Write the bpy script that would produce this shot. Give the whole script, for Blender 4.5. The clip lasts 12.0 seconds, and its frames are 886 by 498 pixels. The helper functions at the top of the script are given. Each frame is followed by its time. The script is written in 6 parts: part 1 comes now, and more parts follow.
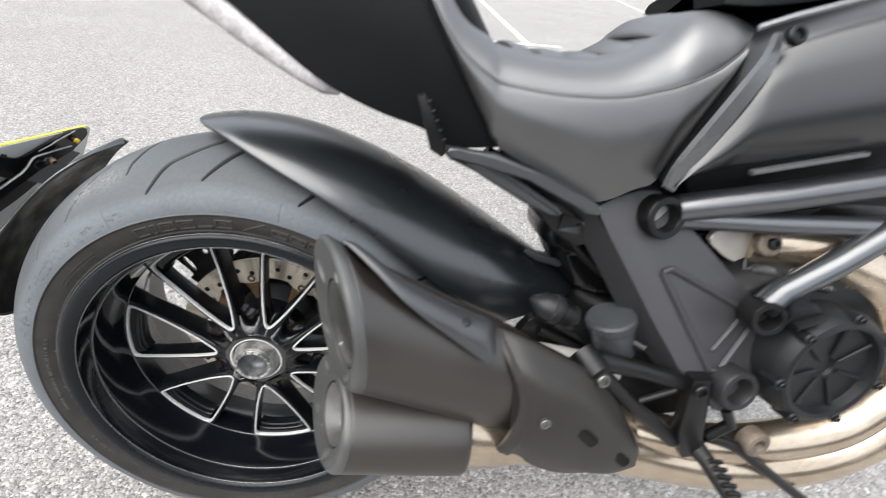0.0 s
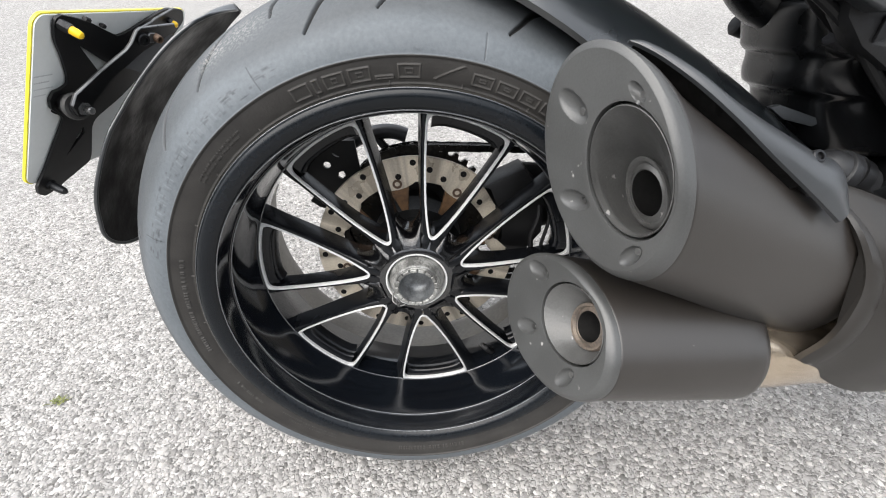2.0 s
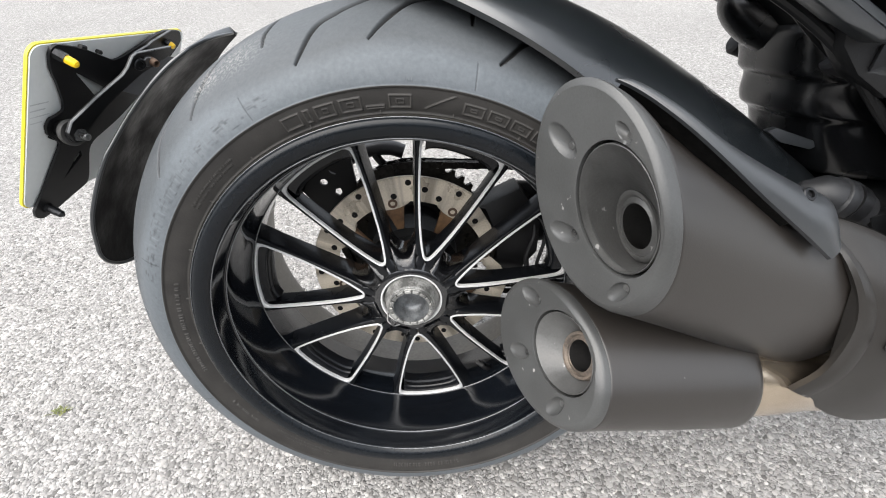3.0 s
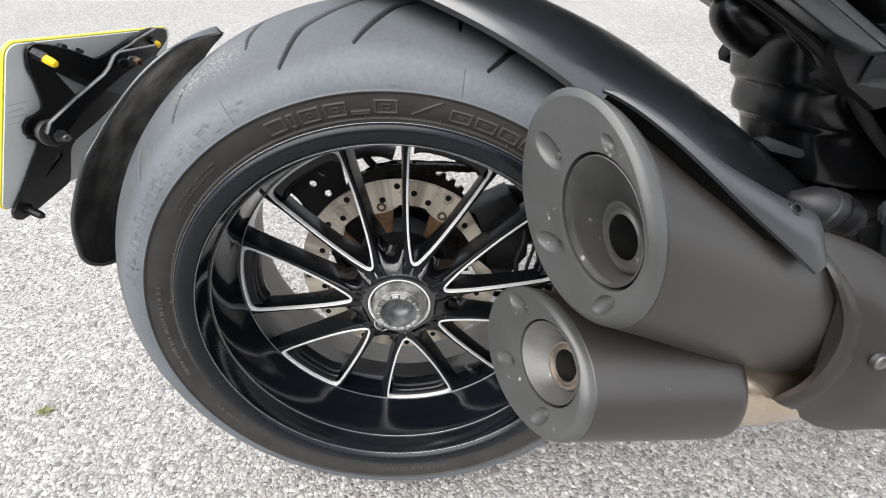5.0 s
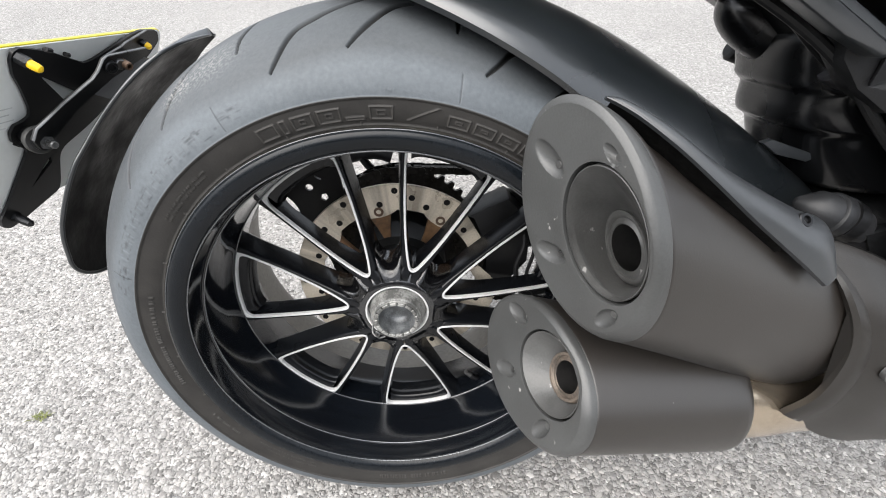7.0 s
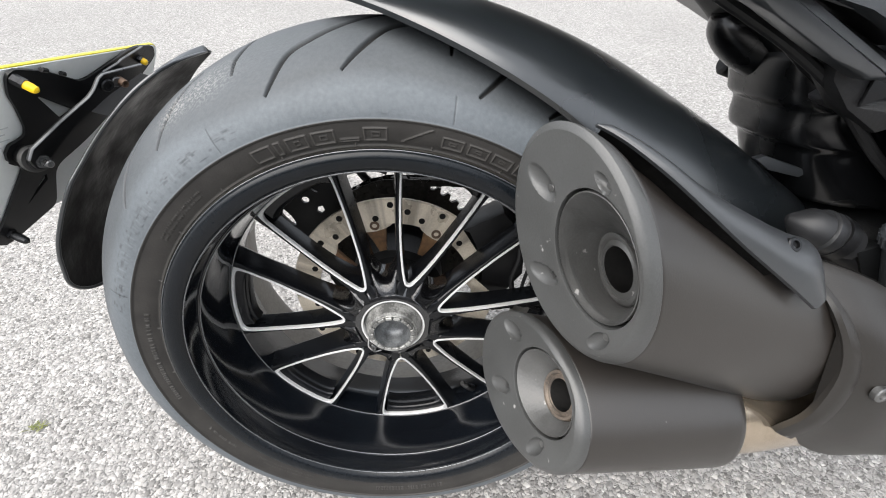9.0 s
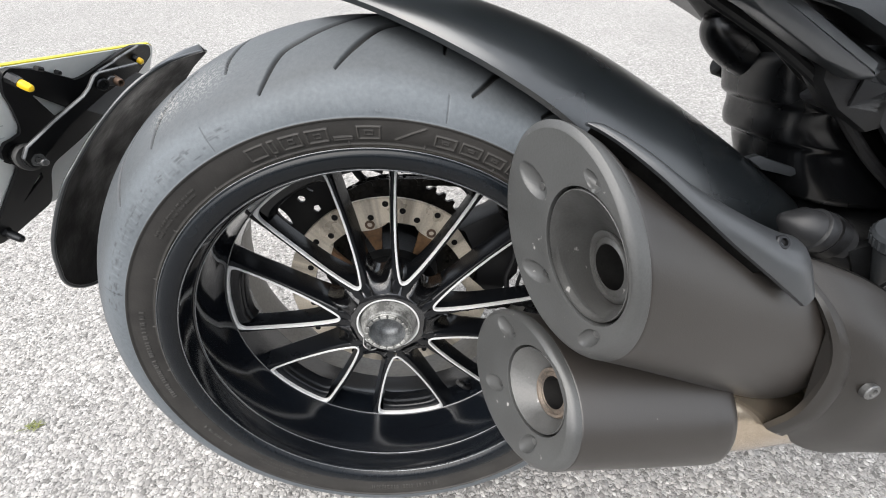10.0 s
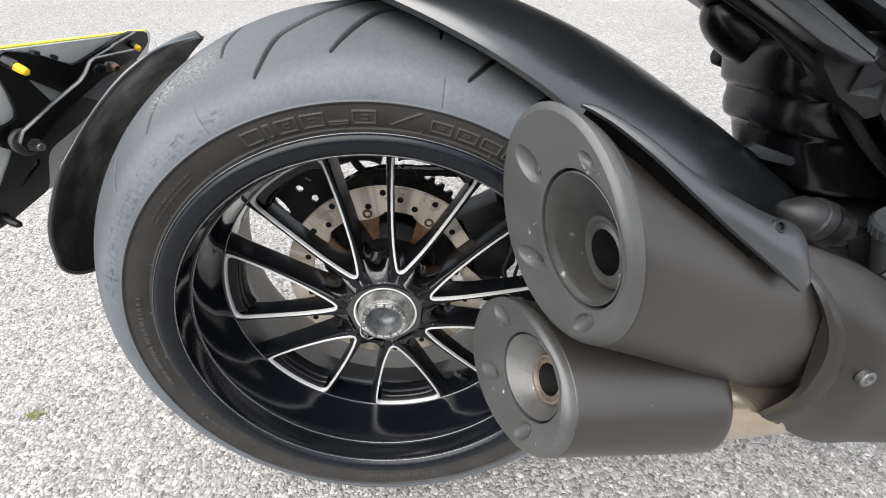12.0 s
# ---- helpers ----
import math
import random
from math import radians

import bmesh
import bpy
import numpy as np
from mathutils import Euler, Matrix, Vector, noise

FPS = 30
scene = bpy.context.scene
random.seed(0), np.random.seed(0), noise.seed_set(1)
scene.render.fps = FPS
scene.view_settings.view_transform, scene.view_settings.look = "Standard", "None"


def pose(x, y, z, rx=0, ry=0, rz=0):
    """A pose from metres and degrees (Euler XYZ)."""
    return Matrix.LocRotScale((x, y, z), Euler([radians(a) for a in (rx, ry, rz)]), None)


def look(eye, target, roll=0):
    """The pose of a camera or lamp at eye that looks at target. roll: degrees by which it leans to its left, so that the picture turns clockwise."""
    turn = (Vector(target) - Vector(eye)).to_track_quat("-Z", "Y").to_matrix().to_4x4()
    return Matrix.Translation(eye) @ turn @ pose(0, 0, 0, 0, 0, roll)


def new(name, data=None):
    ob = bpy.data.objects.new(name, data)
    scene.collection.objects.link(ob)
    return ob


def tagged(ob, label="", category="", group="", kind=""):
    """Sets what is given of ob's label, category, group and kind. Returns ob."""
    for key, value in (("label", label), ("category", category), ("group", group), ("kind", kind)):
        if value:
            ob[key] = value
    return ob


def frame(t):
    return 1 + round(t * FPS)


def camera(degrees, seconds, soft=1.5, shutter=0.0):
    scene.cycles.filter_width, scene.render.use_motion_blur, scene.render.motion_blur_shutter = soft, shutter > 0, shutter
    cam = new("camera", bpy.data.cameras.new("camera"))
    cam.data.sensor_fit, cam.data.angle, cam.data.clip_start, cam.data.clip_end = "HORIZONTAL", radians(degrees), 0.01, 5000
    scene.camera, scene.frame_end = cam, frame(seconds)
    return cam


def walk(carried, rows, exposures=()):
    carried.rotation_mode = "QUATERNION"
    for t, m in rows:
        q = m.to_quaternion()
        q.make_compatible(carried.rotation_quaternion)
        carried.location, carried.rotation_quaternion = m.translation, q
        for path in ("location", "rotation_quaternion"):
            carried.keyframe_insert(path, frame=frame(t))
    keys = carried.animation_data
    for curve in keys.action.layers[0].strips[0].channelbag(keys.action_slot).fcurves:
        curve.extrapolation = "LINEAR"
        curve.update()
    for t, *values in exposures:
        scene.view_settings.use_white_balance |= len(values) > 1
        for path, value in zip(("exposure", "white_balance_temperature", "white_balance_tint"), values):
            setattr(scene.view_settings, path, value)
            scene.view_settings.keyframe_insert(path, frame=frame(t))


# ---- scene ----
LEANING, AXLE = 10.46, 0.3290      # the bike's lean on its stand; the rear axle's height
cam = camera(93.20, 12.0, soft=1.05, shutter=0.4)
PATH = [
    (0.0, 0.2080, -0.4506, 0.8646, 53.94, -5.73, -2.90),
    (0.5, 0.1124, -0.4341, 0.7721, 53.13, -2.97, -4.06),
    (1.0, 0.0524, -0.4159, 0.7129, 51.83, -1.83, -3.19),
    (1.5, 0.0110, -0.4030, 0.6779, 50.38, -0.18, -3.20),
    (2.0, 0.0177, -0.3944, 0.6902, 50.06, 0.38, -2.59),
    (2.5, 0.0255, -0.3892, 0.7006, 49.93, 0.60, -2.13),
    (3.0, 0.0302, -0.3790, 0.7094, 50.01, 0.60, -1.97),
    (5.0, 0.0393, -0.3700, 0.7137, 49.61, -0.21, -2.01),
    (5.5, 0.0401, -0.3684, 0.7131, 49.40, -0.29, -2.14),
    (6.0, 0.0391, -0.3616, 0.7174, 49.32, -0.30, -2.11),
    (6.5, 0.0394, -0.3584, 0.7163, 49.25, -0.13, -2.16),
    (7.0, 0.0420, -0.3558, 0.7157, 49.13, -0.04, -2.10),
    (7.5, 0.0429, -0.3541, 0.7186, 49.09, -0.03, -2.05),
    (9.5, 0.0482, -0.3467, 0.7297, 49.32, -0.14, -2.36),
    (10.0, 0.0509, -0.3505, 0.7283, 49.35, -0.19, -2.35),
    (10.5, 0.0526, -0.3545, 0.7254, 49.29, -0.24, -2.29),
    (11.0, 0.0534, -0.3547, 0.7221, 49.08, -0.34, -2.21),
    (11.5, 0.0513, -0.3576, 0.7201, 49.03, -0.39, -2.15),
    (12.0, 0.0555, -0.3561, 0.7207, 48.95, -0.27, -2.02),
]
walk(cam, [(t, pose(x, y, z, rx, ry, rz)) for t, x, y, z, rx, ry, rz in PATH], ((0.0, 1.84), (1.5, 1.90), (12.0, 1.90)))

# ---- light: bright overcast daylight over an open car park ----
world = bpy.data.worlds.new("overcast_sky")
scene.world = world
world.use_nodes = True
wn = world.node_tree
sky = wn.nodes.new("ShaderNodeTexSky")
sky.sky_type, sky.sun_disc = "NISHITA", False
sky.sun_elevation, sky.sun_rotation = radians(58), radians(228)
sky.air_density, sky.dust_density, sky.ozone_density = 1.0, 4.0, 1.0
sky_white = wn.nodes.new("ShaderNodeMixRGB")
sky_white.inputs["Fac"].default_value = 0.65
sky_white.inputs["Color2"].default_value = (9.0, 9.3, 9.7, 1)
wn.links.new(sky.outputs["Color"], sky_white.inputs["Color1"])
wn.links.new(sky_white.outputs["Color"], wn.nodes["Background"].inputs["Color"])
wn.nodes["Background"].inputs["Strength"].default_value = 0.062
sun_data = bpy.data.lights.new("sun", "SUN")
sun_data.energy, sun_data.angle, sun_data.color = 1.5, radians(75), (1.0, 0.975, 0.94)
sun = new("sun", sun_data)
sun.matrix_world = look((-2.2, -2.0, 4.8), (0, 0, 0))


# ---- materials ----
def mat(name, col, rough=0.5, metal=0.0, col2=None, patch=6.0, grain=220.0, rvar=0.12, bump=0.15, bump_at=300.0, coat=0.0, contrast=(0.35, 0.65), spec=0.5, coat_rough=0.05, chips=0.0, ior=1.5):
    """A painted, moulded or metal surface: two tones mixed by patches and grain, uneven gloss, fine relief."""
    m = bpy.data.materials.new(name)
    m.use_nodes = True
    nt = m.node_tree
    b = nt.nodes["Principled BSDF"]
    co = nt.nodes.new("ShaderNodeTexCoord")
    col2 = col2 or tuple(c * 0.7 for c in col)
    big, fine = nt.nodes.new("ShaderNodeTexNoise"), nt.nodes.new("ShaderNodeTexNoise")
    for n, s, d in ((big, patch, 5), (fine, grain, 3)):
        n.inputs["Scale"].default_value, n.inputs["Detail"].default_value = s, d
        nt.links.new(co.outputs["Object"], n.inputs["Vector"])
    mix = nt.nodes.new("ShaderNodeMath")
    mix.operation = "MULTIPLY_ADD"
    mix.inputs[1].default_value = 0.35
    nt.links.new(fine.outputs["Fac"], mix.inputs[0])
    half = nt.nodes.new("ShaderNodeMath")
    half.operation = "MULTIPLY"
    half.inputs[1].default_value = 0.65
    nt.links.new(big.outputs["Fac"], half.inputs[0])
    nt.links.new(half.outputs[0], mix.inputs[2])
    ramp = nt.nodes.new("ShaderNodeValToRGB")
    ramp.color_ramp.elements[0].position, ramp.color_ramp.elements[1].position = contrast
    ramp.color_ramp.elements[0].color, ramp.color_ramp.elements[1].color = (*col2, 1), (*col, 1)
    nt.links.new(mix.outputs[0], ramp.inputs["Fac"])
    nt.links.new(ramp.outputs["Color"], b.inputs["Base Color"])
    if chips:                                      # small pale scuffs and stone chips
        cn, cm, mx = nt.nodes.new("ShaderNodeTexNoise"), nt.nodes.new("ShaderNodeMapRange"), nt.nodes.new("ShaderNodeMixRGB")
        cn.inputs["Scale"].default_value, cn.inputs["Detail"].default_value = 95, 10
        cm.inputs["From Min"].default_value, cm.inputs["From Max"].default_value = chips, chips + 0.05
        mx.inputs["Color2"].default_value = (0.32, 0.31, 0.30, 1)
        nt.links.new(co.outputs["Object"], cn.inputs["Vector"])
        nt.links.new(cn.outputs["Fac"], cm.inputs["Value"])
        nt.links.new(cm.outputs["Result"], mx.inputs["Fac"])
        nt.links.new(ramp.outputs["Color"], mx.inputs["Color1"])
        nt.links.new(mx.outputs["Color"], b.inputs["Base Color"])
    rr = nt.nodes.new("ShaderNodeMapRange")
    rr.inputs["From Min"].default_value, rr.inputs["From Max"].default_value = 0.3, 0.7
    rr.inputs["To Min"].default_value, rr.inputs["To Max"].default_value = max(0.02, rough - rvar), min(1, rough + rvar)
    nt.links.new(big.outputs["Fac"], rr.inputs["Value"])
    nt.links.new(rr.outputs["Result"], b.inputs["Roughness"])
    b.inputs["Metallic"].default_value = metal
    b.inputs["Coat Weight"].default_value, b.inputs["Coat Roughness"].default_value = coat, coat_rough
    b.inputs["Specular IOR Level"].default_value, b.inputs["IOR"].default_value = spec, ior
    if bump:
        n = nt.nodes.new("ShaderNodeTexNoise")
        n.inputs["Scale"].default_value, n.inputs["Detail"].default_value = bump_at, 4
        nt.links.new(co.outputs["Object"], n.inputs["Vector"])
        bp = nt.nodes.new("ShaderNodeBump")
        bp.inputs["Strength"].default_value, bp.inputs["Distance"].default_value = bump, 0.001
        nt.links.new(n.outputs["Fac"], bp.inputs["Height"])
        nt.links.new(bp.outputs["Normal"], b.inputs["Normal"])
    return m


RIM_BLACK = mat("gloss_black_paint", (0.0050, 0.0066, 0.0092), 0.12, 0, (0.003, 0.0034, 0.0045), rvar=0.03, bump=0.01, bump_at=60, spec=0.72)
# paler than the rim paint, to stand in for highlights on its edges
LIP_HIGHLIGHT = mat("pale_lip_highlight", (0.15, 0.157, 0.165), 0.16, 0.6, (0.10, 0.105, 0.11), rvar=0.04, bump=0, coat=1.0, spec=0.7)
SPOKE_BLACK = mat("satin_black_spoke_paint", (0.0056, 0.0064, 0.0080), 0.26, 0, (0.0040, 0.0044, 0.0054), rvar=0.05, bump=0.03, bump_at=80, spec=0.34)
RIM_SATIN = mat("satin_black_paint", (0.0078, 0.0098, 0.0126), 0.27, 0, (0.0050, 0.0064, 0.008), rvar=0.05, bump=0.05, spec=0.28)
DUSTY_RIM = mat("brake_dusted_inner_rim", (0.20, 0.187, 0.165), 0.42, 0.4, (0.10, 0.093, 0.082), patch=14, bump=0.1)
MACHINED = mat("machined_aluminium", (0.72, 0.72, 0.715), 0.34, 0.2, (0.60, 0.60, 0.60), rvar=0.06, grain=900, bump=0.05)
HUB_PAINT = mat("hub_satin_paint", (0.008, 0.0085, 0.010), 0.20, 0.1, (0.005, 0.005, 0.006), rvar=0.05, bump=0.03, spec=0.8, coat=1.0)
NUT = mat("worn_zinc", (0.36, 0.36, 0.345), 0.42, 0.4, (0.13, 0.13, 0.125), patch=75, grain=500, bump=0.5, contrast=(0.42, 0.58))
CUP = mat("worn_dark_zinc", (0.20, 0.21, 0.215), 0.40, 0.4, (0.085, 0.088, 0.092), patch=70, grain=500, bump=0.4, contrast=(0.4, 0.62))
CARRIER = mat("rusty_carrier", (0.26, 0.145, 0.07), 0.50, 0.4, (0.10, 0.06, 0.036), patch=45, bump=0.3)
EXHAUST = mat("ceramic_black_exhaust", (0.0215, 0.0182, 0.0156), 0.38, 0.0, (0.0150, 0.0126, 0.0107), patch=7, grain=900, rvar=0.08, bump=0.10, bump_at=900, spec=0.8, chips=0.74, ior=1.5)
COVER = mat("matt_brown_black_cover", (0.0215, 0.0194, 0.0174), 0.44, 0.0, (0.0150, 0.0134, 0.0120), patch=9, grain=800, rvar=0.06, bump=0.12, bump_at=900, spec=0.45, chips=0.73)
EXHAUST_CAP = mat("matt_black_end_cap", (0.058, 0.0592, 0.0586), 0.40, 0.0, (0.040, 0.0404, 0.0396), patch=18, grain=700, rvar=0.08, bump=0.15, bump_at=700, spec=0.65, chips=0.69)
RUSTY_LIP = mat("rust_stained_pipe_lip", (0.17, 0.135, 0.105), 0.55, 0.2, (0.075, 0.064, 0.055), patch=60, grain=500, bump=0.4, contrast=(0.4, 0.6))
# soot of the bores, and the black put into shaded gaps and holes
SOOT_SHADE = mat("soot_and_shade_black", (0.012, 0.0115, 0.011), 0.75, 0.0, (0.006, 0.006, 0.006), patch=40, bump=0.4, spec=0.1)
BAFFLE = mat("silencer_cone", (0.088, 0.088, 0.086), 0.42, 0.1, (0.058, 0.0575, 0.056), patch=45, grain=600, bump=0.25, chips=0.68)
TITAN = mat("heat_tinted_steel_pipe", (0.66, 0.565, 0.45), 0.22, 0.9, (0.44, 0.36, 0.27), patch=12, grain=300, rvar=0.08, bump=0.08)
PLASTIC = mat("satin_black_plastic", (0.0032, 0.0036, 0.0043), 0.46, 0, (0.0023, 0.0026, 0.0030), patch=8, rvar=0.06, bump=0.1, bump_at=900, spec=0.14)
GUARD = mat("smooth_black_mudguard", (0.0105, 0.0130, 0.0150), 0.30, 0, (0.0080, 0.0100, 0.0116), patch=7, rvar=0.06, bump=0.05, bump_at=700, spec=0.8, coat=0.2, coat_rough=0.2, ior=1.6)
SHIELD = mat("satin_grey_shield", (0.034, 0.037, 0.040), 0.34, 0, (0.028, 0.030, 0.033), patch=9, rvar=0.06, bump=0.05, bump_at=700, spec=0.7)
GUARD_IN = mat("dirty_guard_inside", (0.0062, 0.0054, 0.0047), 0.48, 0, (0.0026, 0.0025, 0.0025), patch=26, grain=140, rvar=0.2, bump=0.4, bump_at=160, contrast=(0.42, 0.62), spec=0.24)
BLACK_METAL = mat("powder_coated_black", (0.007, 0.007, 0.008), 0.40, 0, (0.004, 0.004, 0.004), patch=20, bump=0.15, bump_at=800, spec=0.35)
FRAME = mat("satin_grey_frame_paint", (0.040, 0.045, 0.053), 0.30, 0.3, (0.032, 0.036, 0.042), rvar=0.05, bump=0.08, bump_at=900, spec=1.0, ior=1.9)
CAST = mat("cast_grey_frame_paint", (0.044, 0.0435, 0.0475), 0.42, 0.2, (0.035, 0.0346, 0.038), rvar=0.05, bump=0.2, bump_at=900)
ENGINE = mat("dark_engine_casting", (0.0085, 0.0090, 0.0096), 0.42, 0.1, (0.0045, 0.0048, 0.0052), patch=18, bump=0.3, bump_at=500, spec=0.25)
CLUTCH = mat("grey_clutch_cover", (0.0115, 0.0130, 0.0146), 0.42, 0.1, (0.0075, 0.0083, 0.0092), patch=18, bump=0.3, bump_at=600, spec=0.28)
LEATHER = mat("black_vinyl_seat", (0.0060, 0.0064, 0.0070), 0.36, 0, (0.0042, 0.0045, 0.0050), patch=14, rvar=0.05, bump=0.30, bump_at=900, spec=1.0, ior=1.85)
TANK = mat("satin_black_tank", (0.0020, 0.0028, 0.0044), 0.36, 0, (0.0015, 0.0021, 0.0033), rvar=0.04, bump=0.02, spec=0.8, ior=1.6)
TRIM = mat("grey_trim", (0.17, 0.175, 0.18), 0.34, 0.6, (0.13, 0.135, 0.14), bump=0.05)
BOLT = mat("zinc_bolt", (0.20, 0.20, 0.197), 0.36, 0.8, (0.10, 0.10, 0.099), patch=80, grain=600, bump=0.2)
BLACK_BOLT = mat("black_bolt", (0.035, 0.036, 0.038), 0.35, 0.8, (0.02, 0.02, 0.021), patch=60, bump=0.2)
RUST_BOLT = mat("rusty_bolt", (0.15, 0.095, 0.065), 0.55, 0.4, (0.07, 0.047, 0.033), patch=90, bump=0.4)
SUBFRAME = mat("satin_subframe_paint", (0.038, 0.0415, 0.046), 0.33, 0.1, (0.029, 0.032, 0.0355), patch=14, rvar=0.05, bump=0.08, bump_at=900, spec=0.8, ior=1.6)
SHINY_BLACK = mat("glossy_black_rubber", (0.0055, 0.0058, 0.0064), 0.25, 0, (0.0036, 0.0038, 0.0043), patch=12, rvar=0.07, bump=0.06, bump_at=500, spec=0.6)
BRIGHT_PLATE = mat("bright_satin_plate", (0.62, 0.60, 0.565), 0.36, 0.35, (0.46, 0.44, 0.41), patch=18, grain=500, rvar=0.08, bump=0.1)
# frame grey darkened for the plate's shaded side; the bosses share it
FLANK = mat("shade_darkened_flank", (0.020, 0.0205, 0.022), 0.42, 0.1, (0.015, 0.0154, 0.0165), rvar=0.05, bump=0.15, bump_at=900, spec=0.35)
RUBBER = mat("black_rubber", (0.010, 0.010, 0.011), 0.5, 0, (0.006, 0.006, 0.006), patch=22, bump=0.3, spec=0.4)
PLATE_BACK = mat("grey_plate_back", (0.76, 0.78, 0.765), 0.42, 0, (0.70, 0.72, 0.705), patch=10, bump=0.05)
YELLOW = mat("yellow_acrylic", (0.82, 0.72, 0.04), 0.32, 0, (0.72, 0.60, 0.03), bump=0.03)
YELLOW_CAP = mat("yellow_nylon_cap", (0.92, 0.62, 0.01), 0.38, 0, (0.84, 0.52, 0.01), patch=60, bump=0.15)
CHAIN = mat("oily_chain_steel", (0.045, 0.043, 0.040), 0.32, 0.85, (0.015, 0.014, 0.013), patch=70, bump=0.4)
WEIGHT = mat("lead_weight", (0.45, 0.45, 0.44), 0.45, 0.7, (0.30, 0.30, 0.29), patch=60, bump=0.3)
LENS = mat("ribbed_tail_lens", (0.56, 0.545, 0.55), 0.25, 0, (0.34, 0.325, 0.335), patch=60, bump=0.1, coat=0.4)
GREY_RES = mat("grey_reservoir", (0.036, 0.040, 0.044), 0.42, 0, (0.026, 0.028, 0.031), patch=20, bump=0.15, spec=0.4)
STITCH = mat("grey_thread", (0.13, 0.13, 0.13), 0.7, 0, (0.09, 0.09, 0.09), bump=0.2)
EDGE_STEEL = mat("scuffed_grey_edge", (0.15, 0.155, 0.16), 0.38, 0.3, (0.07, 0.072, 0.075), patch=60, bump=0.15)
RUBBER_GREY = mat("grey_rubber_bush", (0.045, 0.044, 0.042), 0.55, 0, (0.022, 0.0215, 0.0205), patch=60, bump=0.3)
FADED = mat("faded_embossing", (0.62, 0.635, 0.625), 0.6, 0, (0.50, 0.51, 0.505), patch=60, bump=0.2)


def disc_material():
    """Brake disc steel: reflections of the burnished face painted as dark streaks outwards from the axle, brown tint
    between them.
    """
    m = mat("brake_disc_steel", (0.80, 0.725, 0.61), 0.34, 0.35, (0.50, 0.435, 0.345), patch=22, grain=500, bump=0.12)
    nt = m.node_tree
    b = nt.nodes["Principled BSDF"]
    src = b.inputs["Base Color"].links[0].from_socket
    co, cut, put = nt.nodes.new("ShaderNodeTexCoord"), nt.nodes.new("ShaderNodeSeparateXYZ"), nt.nodes.new("ShaderNodeCombineXYZ")
    turn = nt.nodes.new("ShaderNodeMath")
    turn.operation = "ARCTAN2"
    nt.links.new(co.outputs["Object"], cut.inputs[0])
    nt.links.new(cut.outputs["Z"], turn.inputs[0])
    nt.links.new(cut.outputs["X"], turn.inputs[1])
    nt.links.new(turn.outputs[0], put.inputs["X"])
    # dark reflections put into the base colour
    streak, ramp, mx = nt.nodes.new("ShaderNodeTexNoise"), nt.nodes.new("ShaderNodeMapRange"), nt.nodes.new("ShaderNodeMixRGB")
    streak.inputs["Scale"].default_value, streak.inputs["Detail"].default_value = 4.2, 4
    ramp.inputs["From Min"].default_value, ramp.inputs["From Max"].default_value = 0.46, 0.58
    ramp.inputs["To Max"].default_value = 0.55
    mx.inputs["Color2"].default_value = (0.085, 0.068, 0.052, 1)
    nt.links.new(put.outputs[0], streak.inputs["Vector"])
    nt.links.new(streak.outputs["Fac"], ramp.inputs["Value"])
    nt.links.new(ramp.outputs["Result"], mx.inputs["Fac"])
    nt.links.new(src, mx.inputs["Color1"])
    nt.links.new(mx.outputs["Color"], b.inputs["Base Color"])
    return m


DISC = disc_material()


